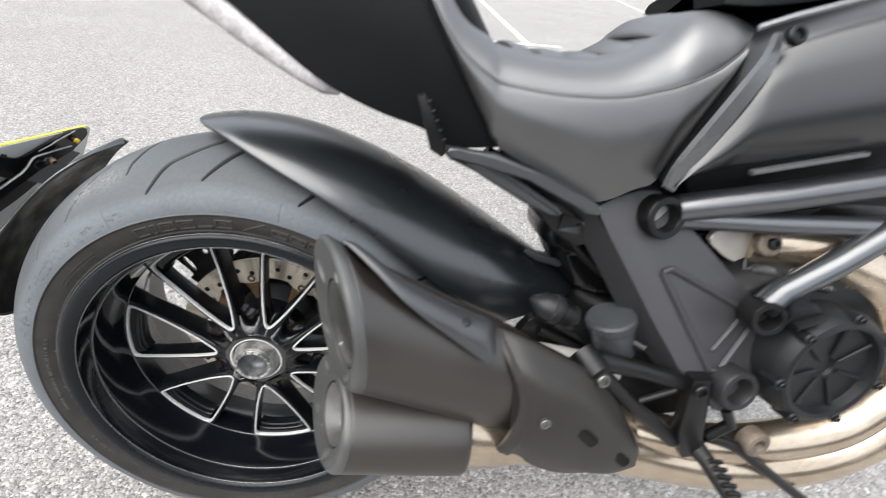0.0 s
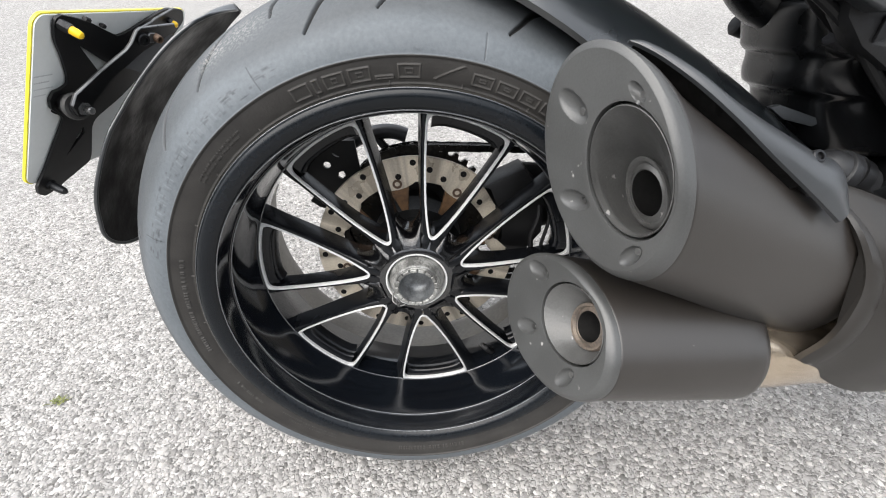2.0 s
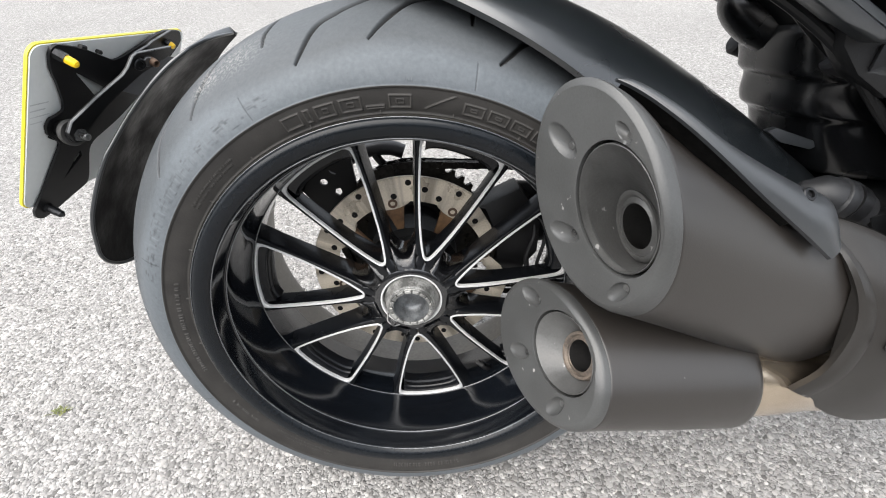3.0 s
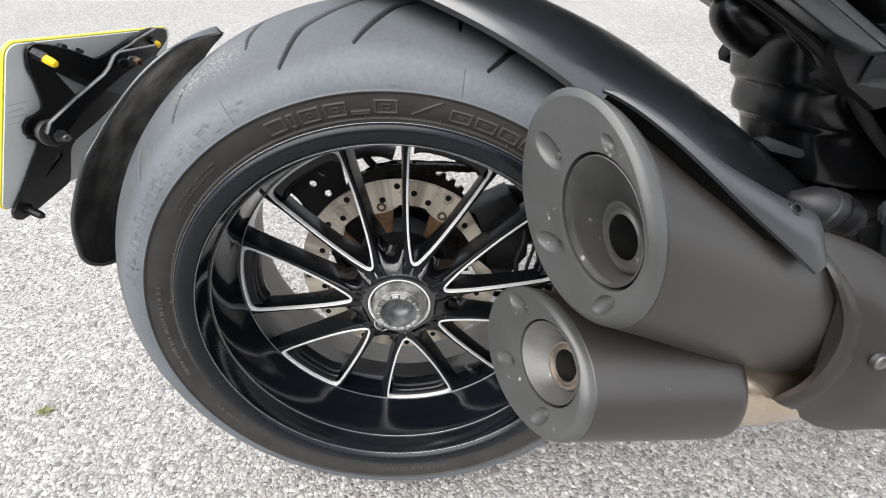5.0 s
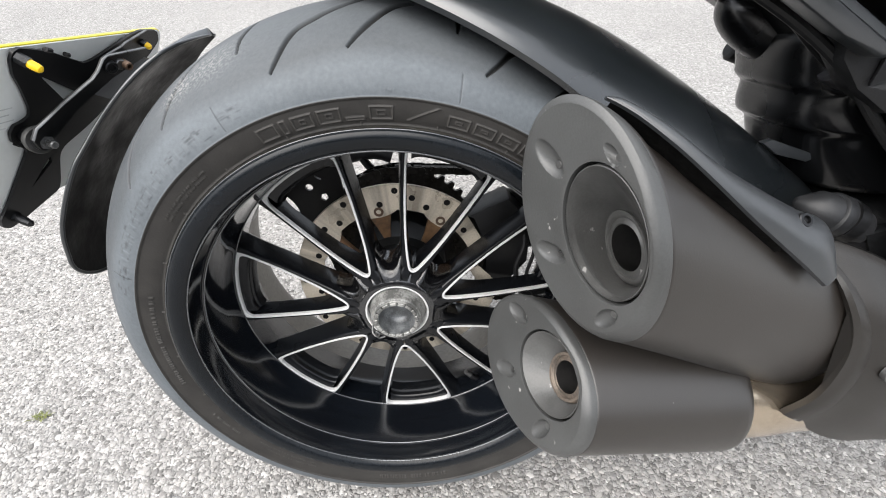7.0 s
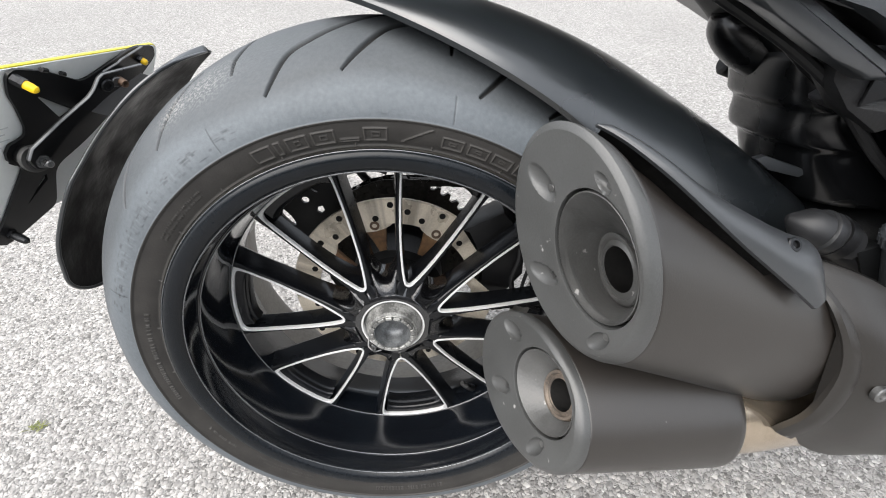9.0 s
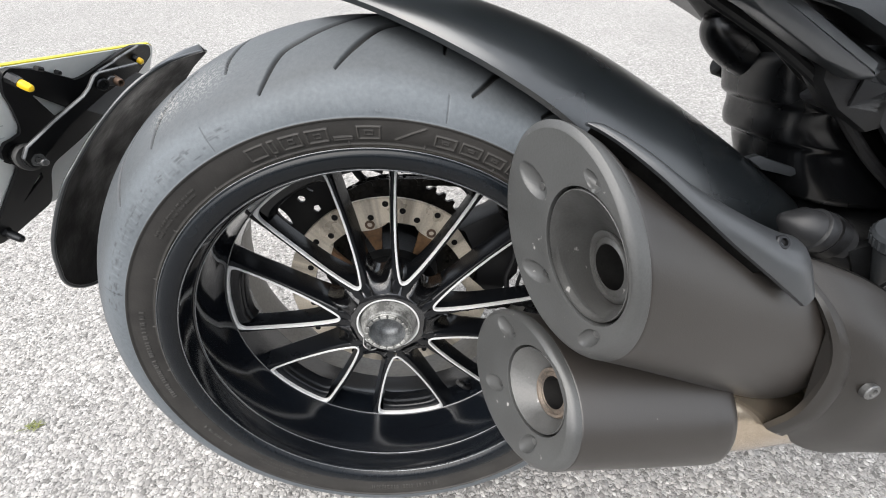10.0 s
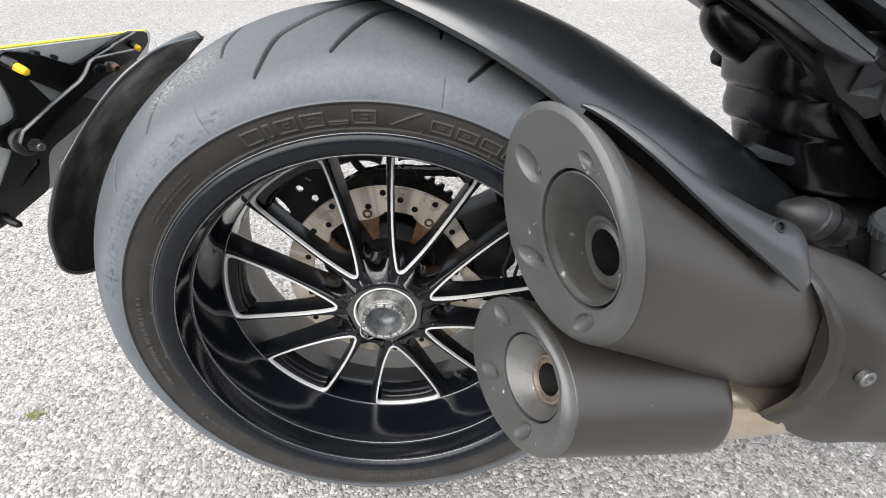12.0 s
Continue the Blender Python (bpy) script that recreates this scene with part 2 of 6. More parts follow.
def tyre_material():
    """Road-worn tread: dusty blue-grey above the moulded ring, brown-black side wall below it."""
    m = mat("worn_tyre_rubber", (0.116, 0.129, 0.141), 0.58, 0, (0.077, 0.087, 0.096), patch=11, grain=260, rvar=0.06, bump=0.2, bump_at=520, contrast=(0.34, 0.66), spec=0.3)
    nt = m.node_tree
    b = nt.nodes["Principled BSDF"]
    ramp = [n for n in nt.nodes if n.type == "VALTORGB"][0]
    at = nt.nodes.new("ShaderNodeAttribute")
    at.attribute_name = "wear_and_sheen"
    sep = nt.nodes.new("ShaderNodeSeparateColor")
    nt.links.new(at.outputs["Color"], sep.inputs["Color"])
    co = nt.nodes.new("ShaderNodeTexCoord")
    n1 = nt.nodes.new("ShaderNodeTexNoise")
    n1.inputs["Scale"].default_value, n1.inputs["Detail"].default_value = 38, 6
    nt.links.new(co.outputs["Object"], n1.inputs["Vector"])
    side = nt.nodes.new("ShaderNodeValToRGB")
    side.color_ramp.elements[0].position, side.color_ramp.elements[1].position = 0.3, 0.7
    side.color_ramp.elements[0].color, side.color_ramp.elements[1].color = (0.020, 0.0188, 0.0176, 1), (0.033, 0.0308, 0.0285, 1)
    nt.links.new(n1.outputs["Fac"], side.inputs["Fac"])
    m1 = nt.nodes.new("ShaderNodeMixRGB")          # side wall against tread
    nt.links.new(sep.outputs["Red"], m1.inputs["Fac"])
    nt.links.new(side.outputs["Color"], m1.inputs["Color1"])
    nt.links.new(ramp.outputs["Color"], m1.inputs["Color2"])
    m2 = nt.nodes.new("ShaderNodeMixRGB")          # unworn rubber in the grooves
    nt.links.new(sep.outputs["Green"], m2.inputs["Fac"])
    m2.inputs["Color2"].default_value = (0.014, 0.014, 0.014, 1)
    nt.links.new(m1.outputs["Color"], m2.inputs["Color1"])
    m3 = nt.nodes.new("ShaderNodeMixRGB")          # pale dried mud
    n2 = nt.nodes.new("ShaderNodeTexNoise")
    n2.inputs["Scale"].default_value, n2.inputs["Detail"].default_value = 430, 8
    nt.links.new(co.outputs["Object"], n2.inputs["Vector"])
    mr = nt.nodes.new("ShaderNodeMapRange")
    mr.inputs["From Min"].default_value, mr.inputs["From Max"].default_value = 0.46, 0.60
    nt.links.new(n2.outputs["Fac"], mr.inputs["Value"])
    mul = nt.nodes.new("ShaderNodeMath")
    mul.operation = "MULTIPLY"
    nt.links.new(mr.outputs["Result"], mul.inputs[0])
    nt.links.new(sep.outputs["Blue"], mul.inputs[1])
    nt.links.new(mul.outputs[0], m3.inputs["Fac"])
    nt.links.new(m2.outputs["Color"], m3.inputs["Color1"])
    m3.inputs["Color2"].default_value = (0.27, 0.265, 0.255, 1)
    m4 = nt.nodes.new("ShaderNodeMixRGB")          # scuffed raised marks
    nt.links.new(at.outputs["Alpha"], m4.inputs["Fac"])
    nt.links.new(m3.outputs["Color"], m4.inputs["Color1"])
    m4.inputs["Color2"].default_value = (0.056, 0.053, 0.049, 1)
    nt.links.new(m4.outputs["Color"], b.inputs["Base Color"])
    return m


def asphalt_material():
    """Old bleached asphalt: pale stones in a grey binder, broad stains."""
    m = bpy.data.materials.new("weathered_asphalt")
    m.use_nodes = True
    nt = m.node_tree
    b = nt.nodes["Principled BSDF"]
    co = nt.nodes.new("ShaderNodeTexCoord")
    warp = nt.nodes.new("ShaderNodeTexNoise")
    warp.inputs["Scale"].default_value, warp.inputs["Detail"].default_value = 60, 3
    nt.links.new(co.outputs["Object"], warp.inputs["Vector"])
    add = nt.nodes.new("ShaderNodeVectorMath")
    add.operation = "MULTIPLY_ADD"
    add.inputs[1].default_value = (0.012, 0.012, 0.012)
    nt.links.new(warp.outputs["Color"], add.inputs[0])
    nt.links.new(co.outputs["Object"], add.inputs[2])
    edge, cell, small = (nt.nodes.new("ShaderNodeTexVoronoi") for _ in range(3))
    edge.feature = "DISTANCE_TO_EDGE"
    for n, s in ((edge, 120), (cell, 120), (small, 330)):
        n.inputs["Scale"].default_value = s
        nt.links.new(add.outputs["Vector"], n.inputs["Vector"])
    stain, speck = nt.nodes.new("ShaderNodeTexNoise"), nt.nodes.new("ShaderNodeTexNoise")
    for n, s, d in ((stain, 1.3, 4), (speck, 75, 5)):
        n.inputs["Scale"].default_value, n.inputs["Detail"].default_value = s, d
        nt.links.new(co.outputs["Object"], n.inputs["Vector"])
    sep, sep2 = nt.nodes.new("ShaderNodeSeparateColor"), nt.nodes.new("ShaderNodeSeparateColor")
    nt.links.new(cell.outputs["Color"], sep.inputs["Color"])
    nt.links.new(small.outputs["Color"], sep2.inputs["Color"])
    pick = nt.nodes.new("ShaderNodeMixRGB")
    nt.links.new(speck.outputs["Fac"], pick.inputs["Fac"])
    nt.links.new(sep.outputs["Red"], pick.inputs["Color1"])
    nt.links.new(sep2.outputs["Red"], pick.inputs["Color2"])
    stones = nt.nodes.new("ShaderNodeValToRGB")
    cr = stones.color_ramp
    cr.elements[0].position, cr.elements[0].color = 0.0, (0.105, 0.101, 0.096, 1)
    cr.elements[1].position, cr.elements[1].color = 1.0, (0.60, 0.585, 0.565, 1)
    for p, c in ((0.25, (0.225, 0.218, 0.210, 1)), (0.50, (0.315, 0.306, 0.295, 1)), (0.78, (0.395, 0.384, 0.369, 1))):
        cr.elements.new(p).color = c
    nt.links.new(pick.outputs["Color"], stones.inputs["Fac"])
    gap = nt.nodes.new("ShaderNodeMapRange")
    gap.inputs["From Min"].default_value, gap.inputs["From Max"].default_value = 0.0, 0.12
    nt.links.new(edge.outputs["Distance"], gap.inputs["Value"])
    some = nt.nodes.new("ShaderNodeMapRange")
    some.inputs["From Min"].default_value, some.inputs["From Max"].default_value = 0.44, 0.60
    some.inputs["To Min"].default_value, some.inputs["To Max"].default_value = 0.0, 0.75
    nt.links.new(speck.outputs["Fac"], some.inputs["Value"])
    inv = nt.nodes.new("ShaderNodeMath")
    inv.operation = "SUBTRACT"
    inv.inputs[0].default_value = 1.0
    nt.links.new(gap.outputs["Result"], inv.inputs[1])
    pit = nt.nodes.new("ShaderNodeMath")
    pit.operation = "MULTIPLY"
    nt.links.new(inv.outputs[0], pit.inputs[0])
    nt.links.new(some.outputs["Result"], pit.inputs[1])
    binder = nt.nodes.new("ShaderNodeMixRGB")
    binder.inputs["Color2"].default_value = (0.115, 0.111, 0.106, 1)
    nt.links.new(pit.outputs[0], binder.inputs["Fac"])
    nt.links.new(stones.outputs["Color"], binder.inputs["Color1"])
    tone = nt.nodes.new("ShaderNodeMapRange")
    tone.inputs["From Min"].default_value, tone.inputs["From Max"].default_value = 0.3, 0.7
    tone.inputs["To Min"].default_value, tone.inputs["To Max"].default_value = 0.93, 1.06
    nt.links.new(stain.outputs["Fac"], tone.inputs["Value"])
    mul = nt.nodes.new("ShaderNodeMixRGB")
    mul.blend_type, mul.inputs["Fac"].default_value = "MULTIPLY", 1
    nt.links.new(binder.outputs["Color"], mul.inputs["Color1"])
    nt.links.new(tone.outputs["Result"], mul.inputs["Color2"])
    nt.links.new(mul.outputs["Color"], b.inputs["Base Color"])
    b.inputs["Roughness"].default_value = 0.8
    b.inputs["Specular IOR Level"].default_value = 0.3
    h = nt.nodes.new("ShaderNodeMath")
    h.operation = "MULTIPLY_ADD"
    h.inputs[1].default_value = 0.6
    nt.links.new(sep.outputs["Green"], h.inputs[0])
    nt.links.new(gap.outputs["Result"], h.inputs[2])
    h2 = nt.nodes.new("ShaderNodeMath")
    h2.operation = "MULTIPLY_ADD"
    h2.inputs[1].default_value = -0.6
    nt.links.new(small.outputs["Distance"], h2.inputs[0])
    nt.links.new(h.outputs[0], h2.inputs[2])
    bp = nt.nodes.new("ShaderNodeBump")
    bp.inputs["Strength"].default_value, bp.inputs["Distance"].default_value = 0.8, 0.0025
    nt.links.new(h2.outputs[0], bp.inputs["Height"])
    nt.links.new(bp.outputs["Normal"], b.inputs["Normal"])
    return m


def chipping_material():
    """The stones of the wearing course that stand out of the asphalt, each its own tone."""
    m = mat("asphalt_stone", (0.33, 0.32, 0.31), 0.7, 0, (0.30, 0.29, 0.28), patch=40, grain=500, bump=0.9, bump_at=420, spec=0.4)
    nt = m.node_tree
    b = nt.nodes["Principled BSDF"]
    g = nt.nodes.new("ShaderNodeNewGeometry")
    r = nt.nodes.new("ShaderNodeValToRGB")
    cr = r.color_ramp
    cr.elements[0].position, cr.elements[0].color = 0.0, (0.105, 0.100, 0.095, 1)
    cr.elements[1].position, cr.elements[1].color = 1.0, (0.52, 0.505, 0.485, 1)
    for p, c in ((0.30, (0.225, 0.217, 0.208, 1)), (0.75, (0.320, 0.310, 0.297, 1)), (0.94, (0.40, 0.38, 0.36, 1))):
        cr.elements.new(p).color = c
    nt.links.new(g.outputs["Random Per Island"], r.inputs["Fac"])
    old = [n for n in nt.nodes if n.type == "VALTORGB" and n != r][0]
    co = nt.nodes.new("ShaderNodeTexCoord")
    st = nt.nodes.new("ShaderNodeTexNoise")
    st.inputs["Scale"].default_value, st.inputs["Detail"].default_value = 1.3, 4
    nt.links.new(co.outputs["Object"], st.inputs["Vector"])
    tone = nt.nodes.new("ShaderNodeMapRange")
    tone.inputs["From Min"].default_value, tone.inputs["From Max"].default_value = 0.3, 0.7
    tone.inputs["To Min"].default_value, tone.inputs["To Max"].default_value = 0.93, 1.06
    nt.links.new(st.outputs["Fac"], tone.inputs["Value"])
    mul = nt.nodes.new("ShaderNodeMixRGB")
    mul.blend_type, mul.inputs["Fac"].default_value = "MULTIPLY", 1
    nt.links.new(r.outputs["Color"], mul.inputs["Color1"])
    nt.links.new(tone.outputs["Result"], mul.inputs["Color2"])
    nt.links.new(mul.outputs["Color"], b.inputs["Base Color"])
    return m


STONE = chipping_material()
TYRE, ASPHALT = tyre_material(), asphalt_material()
WALL = mat("dark_rendered_wall", (0.085, 0.080, 0.075), 0.85, 0, (0.06, 0.056, 0.052), patch=1.2, grain=60, bump=0.4, bump_at=90)
PAINT_LINE = mat("worn_white_line_paint", (0.74, 0.73, 0.71), 0.7, 0, (0.46, 0.45, 0.43), patch=9, grain=110, bump=0.5, bump_at=120, contrast=(0.30, 0.48))
GRASS = mat("dry_grass", (0.20, 0.21, 0.06), 0.7, 0, (0.10, 0.12, 0.03), patch=40, bump=0)


# ---- shaping helpers ----
def part(name, bm, material, parent=None, label="", angle=34):
    """Links a bmesh as one smooth-shaded mesh object with sharp edges kept."""
    bmesh.ops.recalc_face_normals(bm, faces=bm.faces)
    for f in bm.faces:
        f.smooth = True
    lim = radians(angle)
    for e in bm.edges:
        e.smooth = not (len(e.link_faces) == 2 and e.calc_face_angle(0) > lim)
    me = bpy.data.meshes.new(name)
    bm.to_mesh(me)
    bm.free()
    me.materials.append(material)
    ob = new(name, me)
    ob.parent = parent
    if label:
        tagged(ob, label)
    return ob


def V(*a):
    return Vector(a)


def curve(pts, n=8, closed=False):
    """A Catmull-Rom line through points (tuples of any length)."""
    P = [np.array(p, float) for p in pts]
    out, m = [], len(P)
    for i in range(m if closed else m - 1):
        a, b = P[i], P[(i + 1) % m]
        p = P[i - 1] if (i or closed) else 2 * a - b
        q = P[(i + 2) % m] if (i + 2 < m or closed) else 2 * b - a
        for k in range(n):
            t = k / n
            out.append(0.5 * (2 * a + (b - p) * t + (2 * p - 5 * a + 4 * b - q) * t * t + (3 * a - p - 3 * b + q) * t ** 3))
    if not closed:
        out.append(P[-1])
    return [tuple(float(c) for c in o) for o in out]


def loft(rings, bm=None, cap=(True, True), closed=True):
    bm = bm or bmesh.new()
    vs = [[bm.verts.new(p) for p in r] for r in rings]
    n = len(vs[0])
    for a, b in zip(vs, vs[1:]):
        for i in range(n if closed else n - 1):
            j = (i + 1) % n
            bm.faces.new((a[i], a[j], b[j], b[i]))
    if cap[0]:
        bm.faces.new(vs[0][::-1])
    if cap[1]:
        bm.faces.new(vs[-1])
    return bm


def revolve(profile, n=96, bm=None, wrap=False, centre=(0, 0, 0), axis=None):
    """Turns (y, r) pairs about the y axis, or about another axis at a centre."""
    q = Vector((0, 1, 0)).rotation_difference(Vector(axis)).to_matrix() if axis else Matrix.Identity(3)
    c = Vector(centre)
    rings = []
    for y, r in profile:
        r = max(r, 1e-5)
        rings.append([c + q @ V(r * math.cos(2 * math.pi * k / n), y, r * math.sin(2 * math.pi * k / n)) for k in range(n)])
    if wrap:
        rings.append(rings[0])
    bm = loft(rings, bm, cap=(False, False))
    bmesh.ops.remove_doubles(bm, verts=bm.verts, dist=1e-5)
    return bm


def tube(pts, r, n=12, bm=None, cap=True):
    """A round bar along points; r is one radius or one for each point."""
    P = [Vector(p) for p in pts]
    rs = r if isinstance(r, (list, tuple)) else [r] * len(P)
    up, rings = None, []
    for i, p in enumerate(P):
        d = (P[min(i + 1, len(P) - 1)] - P[max(i - 1, 0)]).normalized()
        if up is None:
            up = d.orthogonal().normalized()
        up = (up - d * up.dot(d)).normalized()
        w = d.cross(up)
        rings.append([p + rs[i] * (math.cos(2 * math.pi * k / n) * up + math.sin(2 * math.pi * k / n) * w) for k in range(n)])
    return loft(rings, bm, cap=(cap, cap))


def smooth_radii(rs, n):
    """Radii to go with curve(points, n)."""
    return [float(r[0]) for r in curve([(r,) for r in rs], n)]


def slab(outline, y0, y1, bevel=0.002, bm=None, seg=2):
    """A plate: an (x, z) outline given thickness from y0 to y1, with rounded edges."""
    b = bmesh.new()
    n = len(outline)
    a = [b.verts.new((x, y0, z)) for x, z in outline]
    c = [b.verts.new((x, y1, z)) for x, z in outline]
    b.faces.new(a)
    b.faces.new(c[::-1])
    for i in range(n):
        j = (i + 1) % n
        b.faces.new((a[j], a[i], c[i], c[j]))
    if bevel:
        es = [e for e in b.edges if abs(e.verts[0].co.y - e.verts[1].co.y) < 1e-7]
        bmesh.ops.bevel(b, geom=es, offset=bevel, segments=seg, affect="EDGES", profile=0.6)
    if bm is None:
        return b
    merge(bm, b)
    return bm


def soft_outline(pts, r=0.25, n=4):
    """Rounds the corners of a closed outline."""
    P = [Vector(p) for p in pts]
    out = []
    for i, p in enumerate(P):
        a, b = p.lerp(P[i - 1], r), p.lerp(P[(i + 1) % len(P)], r)
        for k in range(n + 1):
            t = k / n
            out.append(tuple(a.lerp(p, t).lerp(p.lerp(b, t), t)))
    return out


def merge(bm, other):
    """Adds the faces of other to bm."""
    idx = {}
    for v in other.verts:
        idx[v] = bm.verts.new(v.co)
    for f in other.faces:
        bm.faces.new([idx[v] for v in f.verts])
    other.free()


def turn_to(axis, at):
    q = Vector((0, 0, 1)).rotation_difference(Vector(axis).normalized()).to_matrix().to_4x4()
    return Matrix.Translation(at) @ q


def bolt(name, at, axis, r, h, material, parent, label="", socket=True, sides=24):
    """A round-headed bolt with a hexagon socket, its head standing off along the axis."""
    bm = bmesh.new()
    prof = [(r, -h * 0.6), (r, h * 0.72), (r * 0.86, h)]
    if socket:
        prof += [(r * 0.55, h), (r * 0.5, h * 0.35), (1e-4, h * 0.3)]
    else:
        prof += [(1e-4, h)]
    rings = []
    for i, (rr, z) in enumerate(prof):
        m = sides
        rings.append([(rr * math.cos(2 * math.pi * k / m), rr * math.sin(2 * math.pi * k / m), z) for k in range(m)])
    loft(rings, bm, cap=(True, False))
    bmesh.ops.remove_doubles(bm, verts=bm.verts, dist=1e-5)
    bmesh.ops.transform(bm, matrix=turn_to(axis, at), verts=bm.verts)
    return part(name, bm, material, parent, label, 25)


# ---- ground: one sheet of asphalt to the horizon, parking lines ----
def ground():
    bm = bmesh.new()
    xs = [-400, -60, -12, -4, -2, -1, 0, 1, 2, 4, 12, 60, 400]
    vs = [[bm.verts.new((x, y, 0)) for y in xs] for x in xs]
    for i in range(len(xs) - 1):
        for j in range(len(xs) - 1):
            bm.faces.new((vs[i][j], vs[i + 1][j], vs[i + 1][j + 1], vs[i][j + 1]))
    tagged(part("ground", bm, ASPHALT), "pale grey weathered asphalt of a car park", "ground", kind="structure")


def parking_line(ax, ay, bx, by, w=0.09):
    a, b = V(ax, ay, 0), V(bx, by, 0)
    d = (b - a).normalized()
    s = V(-d.y, d.x, 0) * w / 2
    bm = bmesh.new()
    n = 24
    rows = []
    rnd = random.Random(int(ax * 100 + by * 10))
    for k in range(n + 1):
        p = a.lerp(b, k / n)
        j = [rnd.uniform(-0.004, 0.004) for _ in range(2)]
        rows.append([bm.verts.new(p + s * (1 + 10 * j[0]) + V(0, 0, 0.0008)), bm.verts.new(p + s * 0.9 + V(0, 0, 0.003)), bm.verts.new(p - s * 0.9 + V(0, 0, 0.003)), bm.verts.new(p - s * (1 + 10 * j[1]) + V(0, 0, 0.0008))])
    for r0, r1 in zip(rows, rows[1:]):
        for i in range(3):
            bm.faces.new((r0[i], r0[i + 1], r1[i + 1], r1[i]))
    tagged(part("parking_line", bm, PAINT_LINE), "worn white painted parking line on the asphalt", "road marking", "parking lines", "structure")


def loose_grit():
    """Loose stones and chips lying on the asphalt near the wheel."""
    rnd = random.Random(5)
    bm = bmesh.new()
    for _ in range(500):
        x, y = rnd.uniform(-1.2, 1.0), rnd.uniform(-0.35, 0.9)
        r = rnd.choice((0.0012, 0.0016, 0.002, 0.003, 0.0042)) * rnd.uniform(0.7, 1.2)
        a = rnd.uniform(0, 6.3)
        top, low = [], []
        for k in range(5):
            t = a + k * 1.2566 + rnd.uniform(-0.3, 0.3)
            rr = r * rnd.uniform(0.7, 1.2)
            low.append(bm.verts.new((x + rr * math.cos(t), y + rr * math.sin(t), -0.0005)))
            top.append(bm.verts.new((x + rr * 0.6 * math.cos(t), y + rr * 0.6 * math.sin(t), r * rnd.uniform(0.6, 1.0))))
        bm.faces.new(top)
        for k in range(5):
            j = (k + 1) % 5
            bm.faces.new((low[k], low[j], top[j], top[k]))
    m = mat("loose_grit_stone", (0.46, 0.44, 0.41), 0.8, 0, (0.20, 0.19, 0.18), patch=90, bump=0.2)
    tagged(part("loose_grit", bm, m, angle=20), "loose pale grit scattered on the asphalt", "grit", kind="stuff")


def chippings():
    """The coarse stones of the asphalt round the bike, as low worn caps standing proud of the binder."""
    rs = np.random.RandomState(11)
    step = 0.0060
    gx, gy = np.meshgrid(np.arange(-1.45, 1.05, step), np.arange(-0.40, 1.30, step), indexing="ij")
    c = np.stack([gx.ravel(), gy.ravel()], 1) + rs.uniform(-0.5, 0.5, (gx.size, 2)) * step
    far = np.maximum(0, np.hypot((c[:, 0] + 0.2) / 1.25, (c[:, 1] - 0.30) / 0.95) - 0.72) / 0.28
    keep = rs.uniform(0, 1, len(c)) > 0.12 + far
    c, far = c[keep], np.clip(far[keep], 0, 1)
    n = len(c)
    r = step * rs.uniform(0.36, 0.74, n) * rs.choice([0.75, 1.0, 1.0, 1.45], n)
    hgt = rs.uniform(0.0001, 0.0010, n) * (1 - 0.7 * far)
    tilt = rs.uniform(-0.15, 0.15, (n, 2))
    K = 6
    a0 = rs.uniform(0, 6.28, n)
    low, top = np.zeros((n, K, 3)), np.zeros((n, K, 3))
    for k in range(K):
        a = a0 + 2 * math.pi * k / K + rs.uniform(-0.35, 0.35, n)
        q = r * rs.uniform(0.62, 1.35, n)
        dx, dy = np.cos(a) * q, np.sin(a) * q * rs.uniform(0.8, 1.0, n)
        low[:, k] = np.stack([c[:, 0] + dx, c[:, 1] + dy, np.full(n, -0.0004)], 1)
        f = rs.uniform(0.80, 0.96, n)
        top[:, k] = np.stack([c[:, 0] + dx * f, c[:, 1] + dy * f, hgt + dx * tilt[:, 0] + dy * tilt[:, 1]], 1)
    co = np.concatenate([low, top], 1).reshape(-1, 3)
    base = np.arange(n)[:, None] * 2 * K
    faces = [(base + np.array([[k, (k + 1) % K, K + (k + 1) % K, K + k]])) for k in range(K)]
    quads = np.stack(faces, 1).reshape(-1, 4)
    tops = base + np.arange(K, 2 * K)[None]
    me = bpy.data.meshes.new("asphalt_chippings")
    me.vertices.add(len(co))
    me.vertices.foreach_set("co", co.ravel())
    loops = np.concatenate([quads.ravel(), tops.ravel()])
    me.loops.add(len(loops))
    me.loops.foreach_set("vertex_index", loops)
    me.polygons.add(len(quads) + n)
    me.polygons.foreach_set("loop_start", np.concatenate([np.arange(len(quads)) * 4, len(quads) * 4 + np.arange(n) * K]))
    me.polygons.foreach_set("loop_total", np.concatenate([np.full(len(quads), 4), np.full(n, K)]))
    me.update(calc_edges=True)
    me.materials.append(STONE)
    tagged(new("asphalt_chippings", me), "pale worn stones standing out of the asphalt", "asphalt stones", kind="stuff")


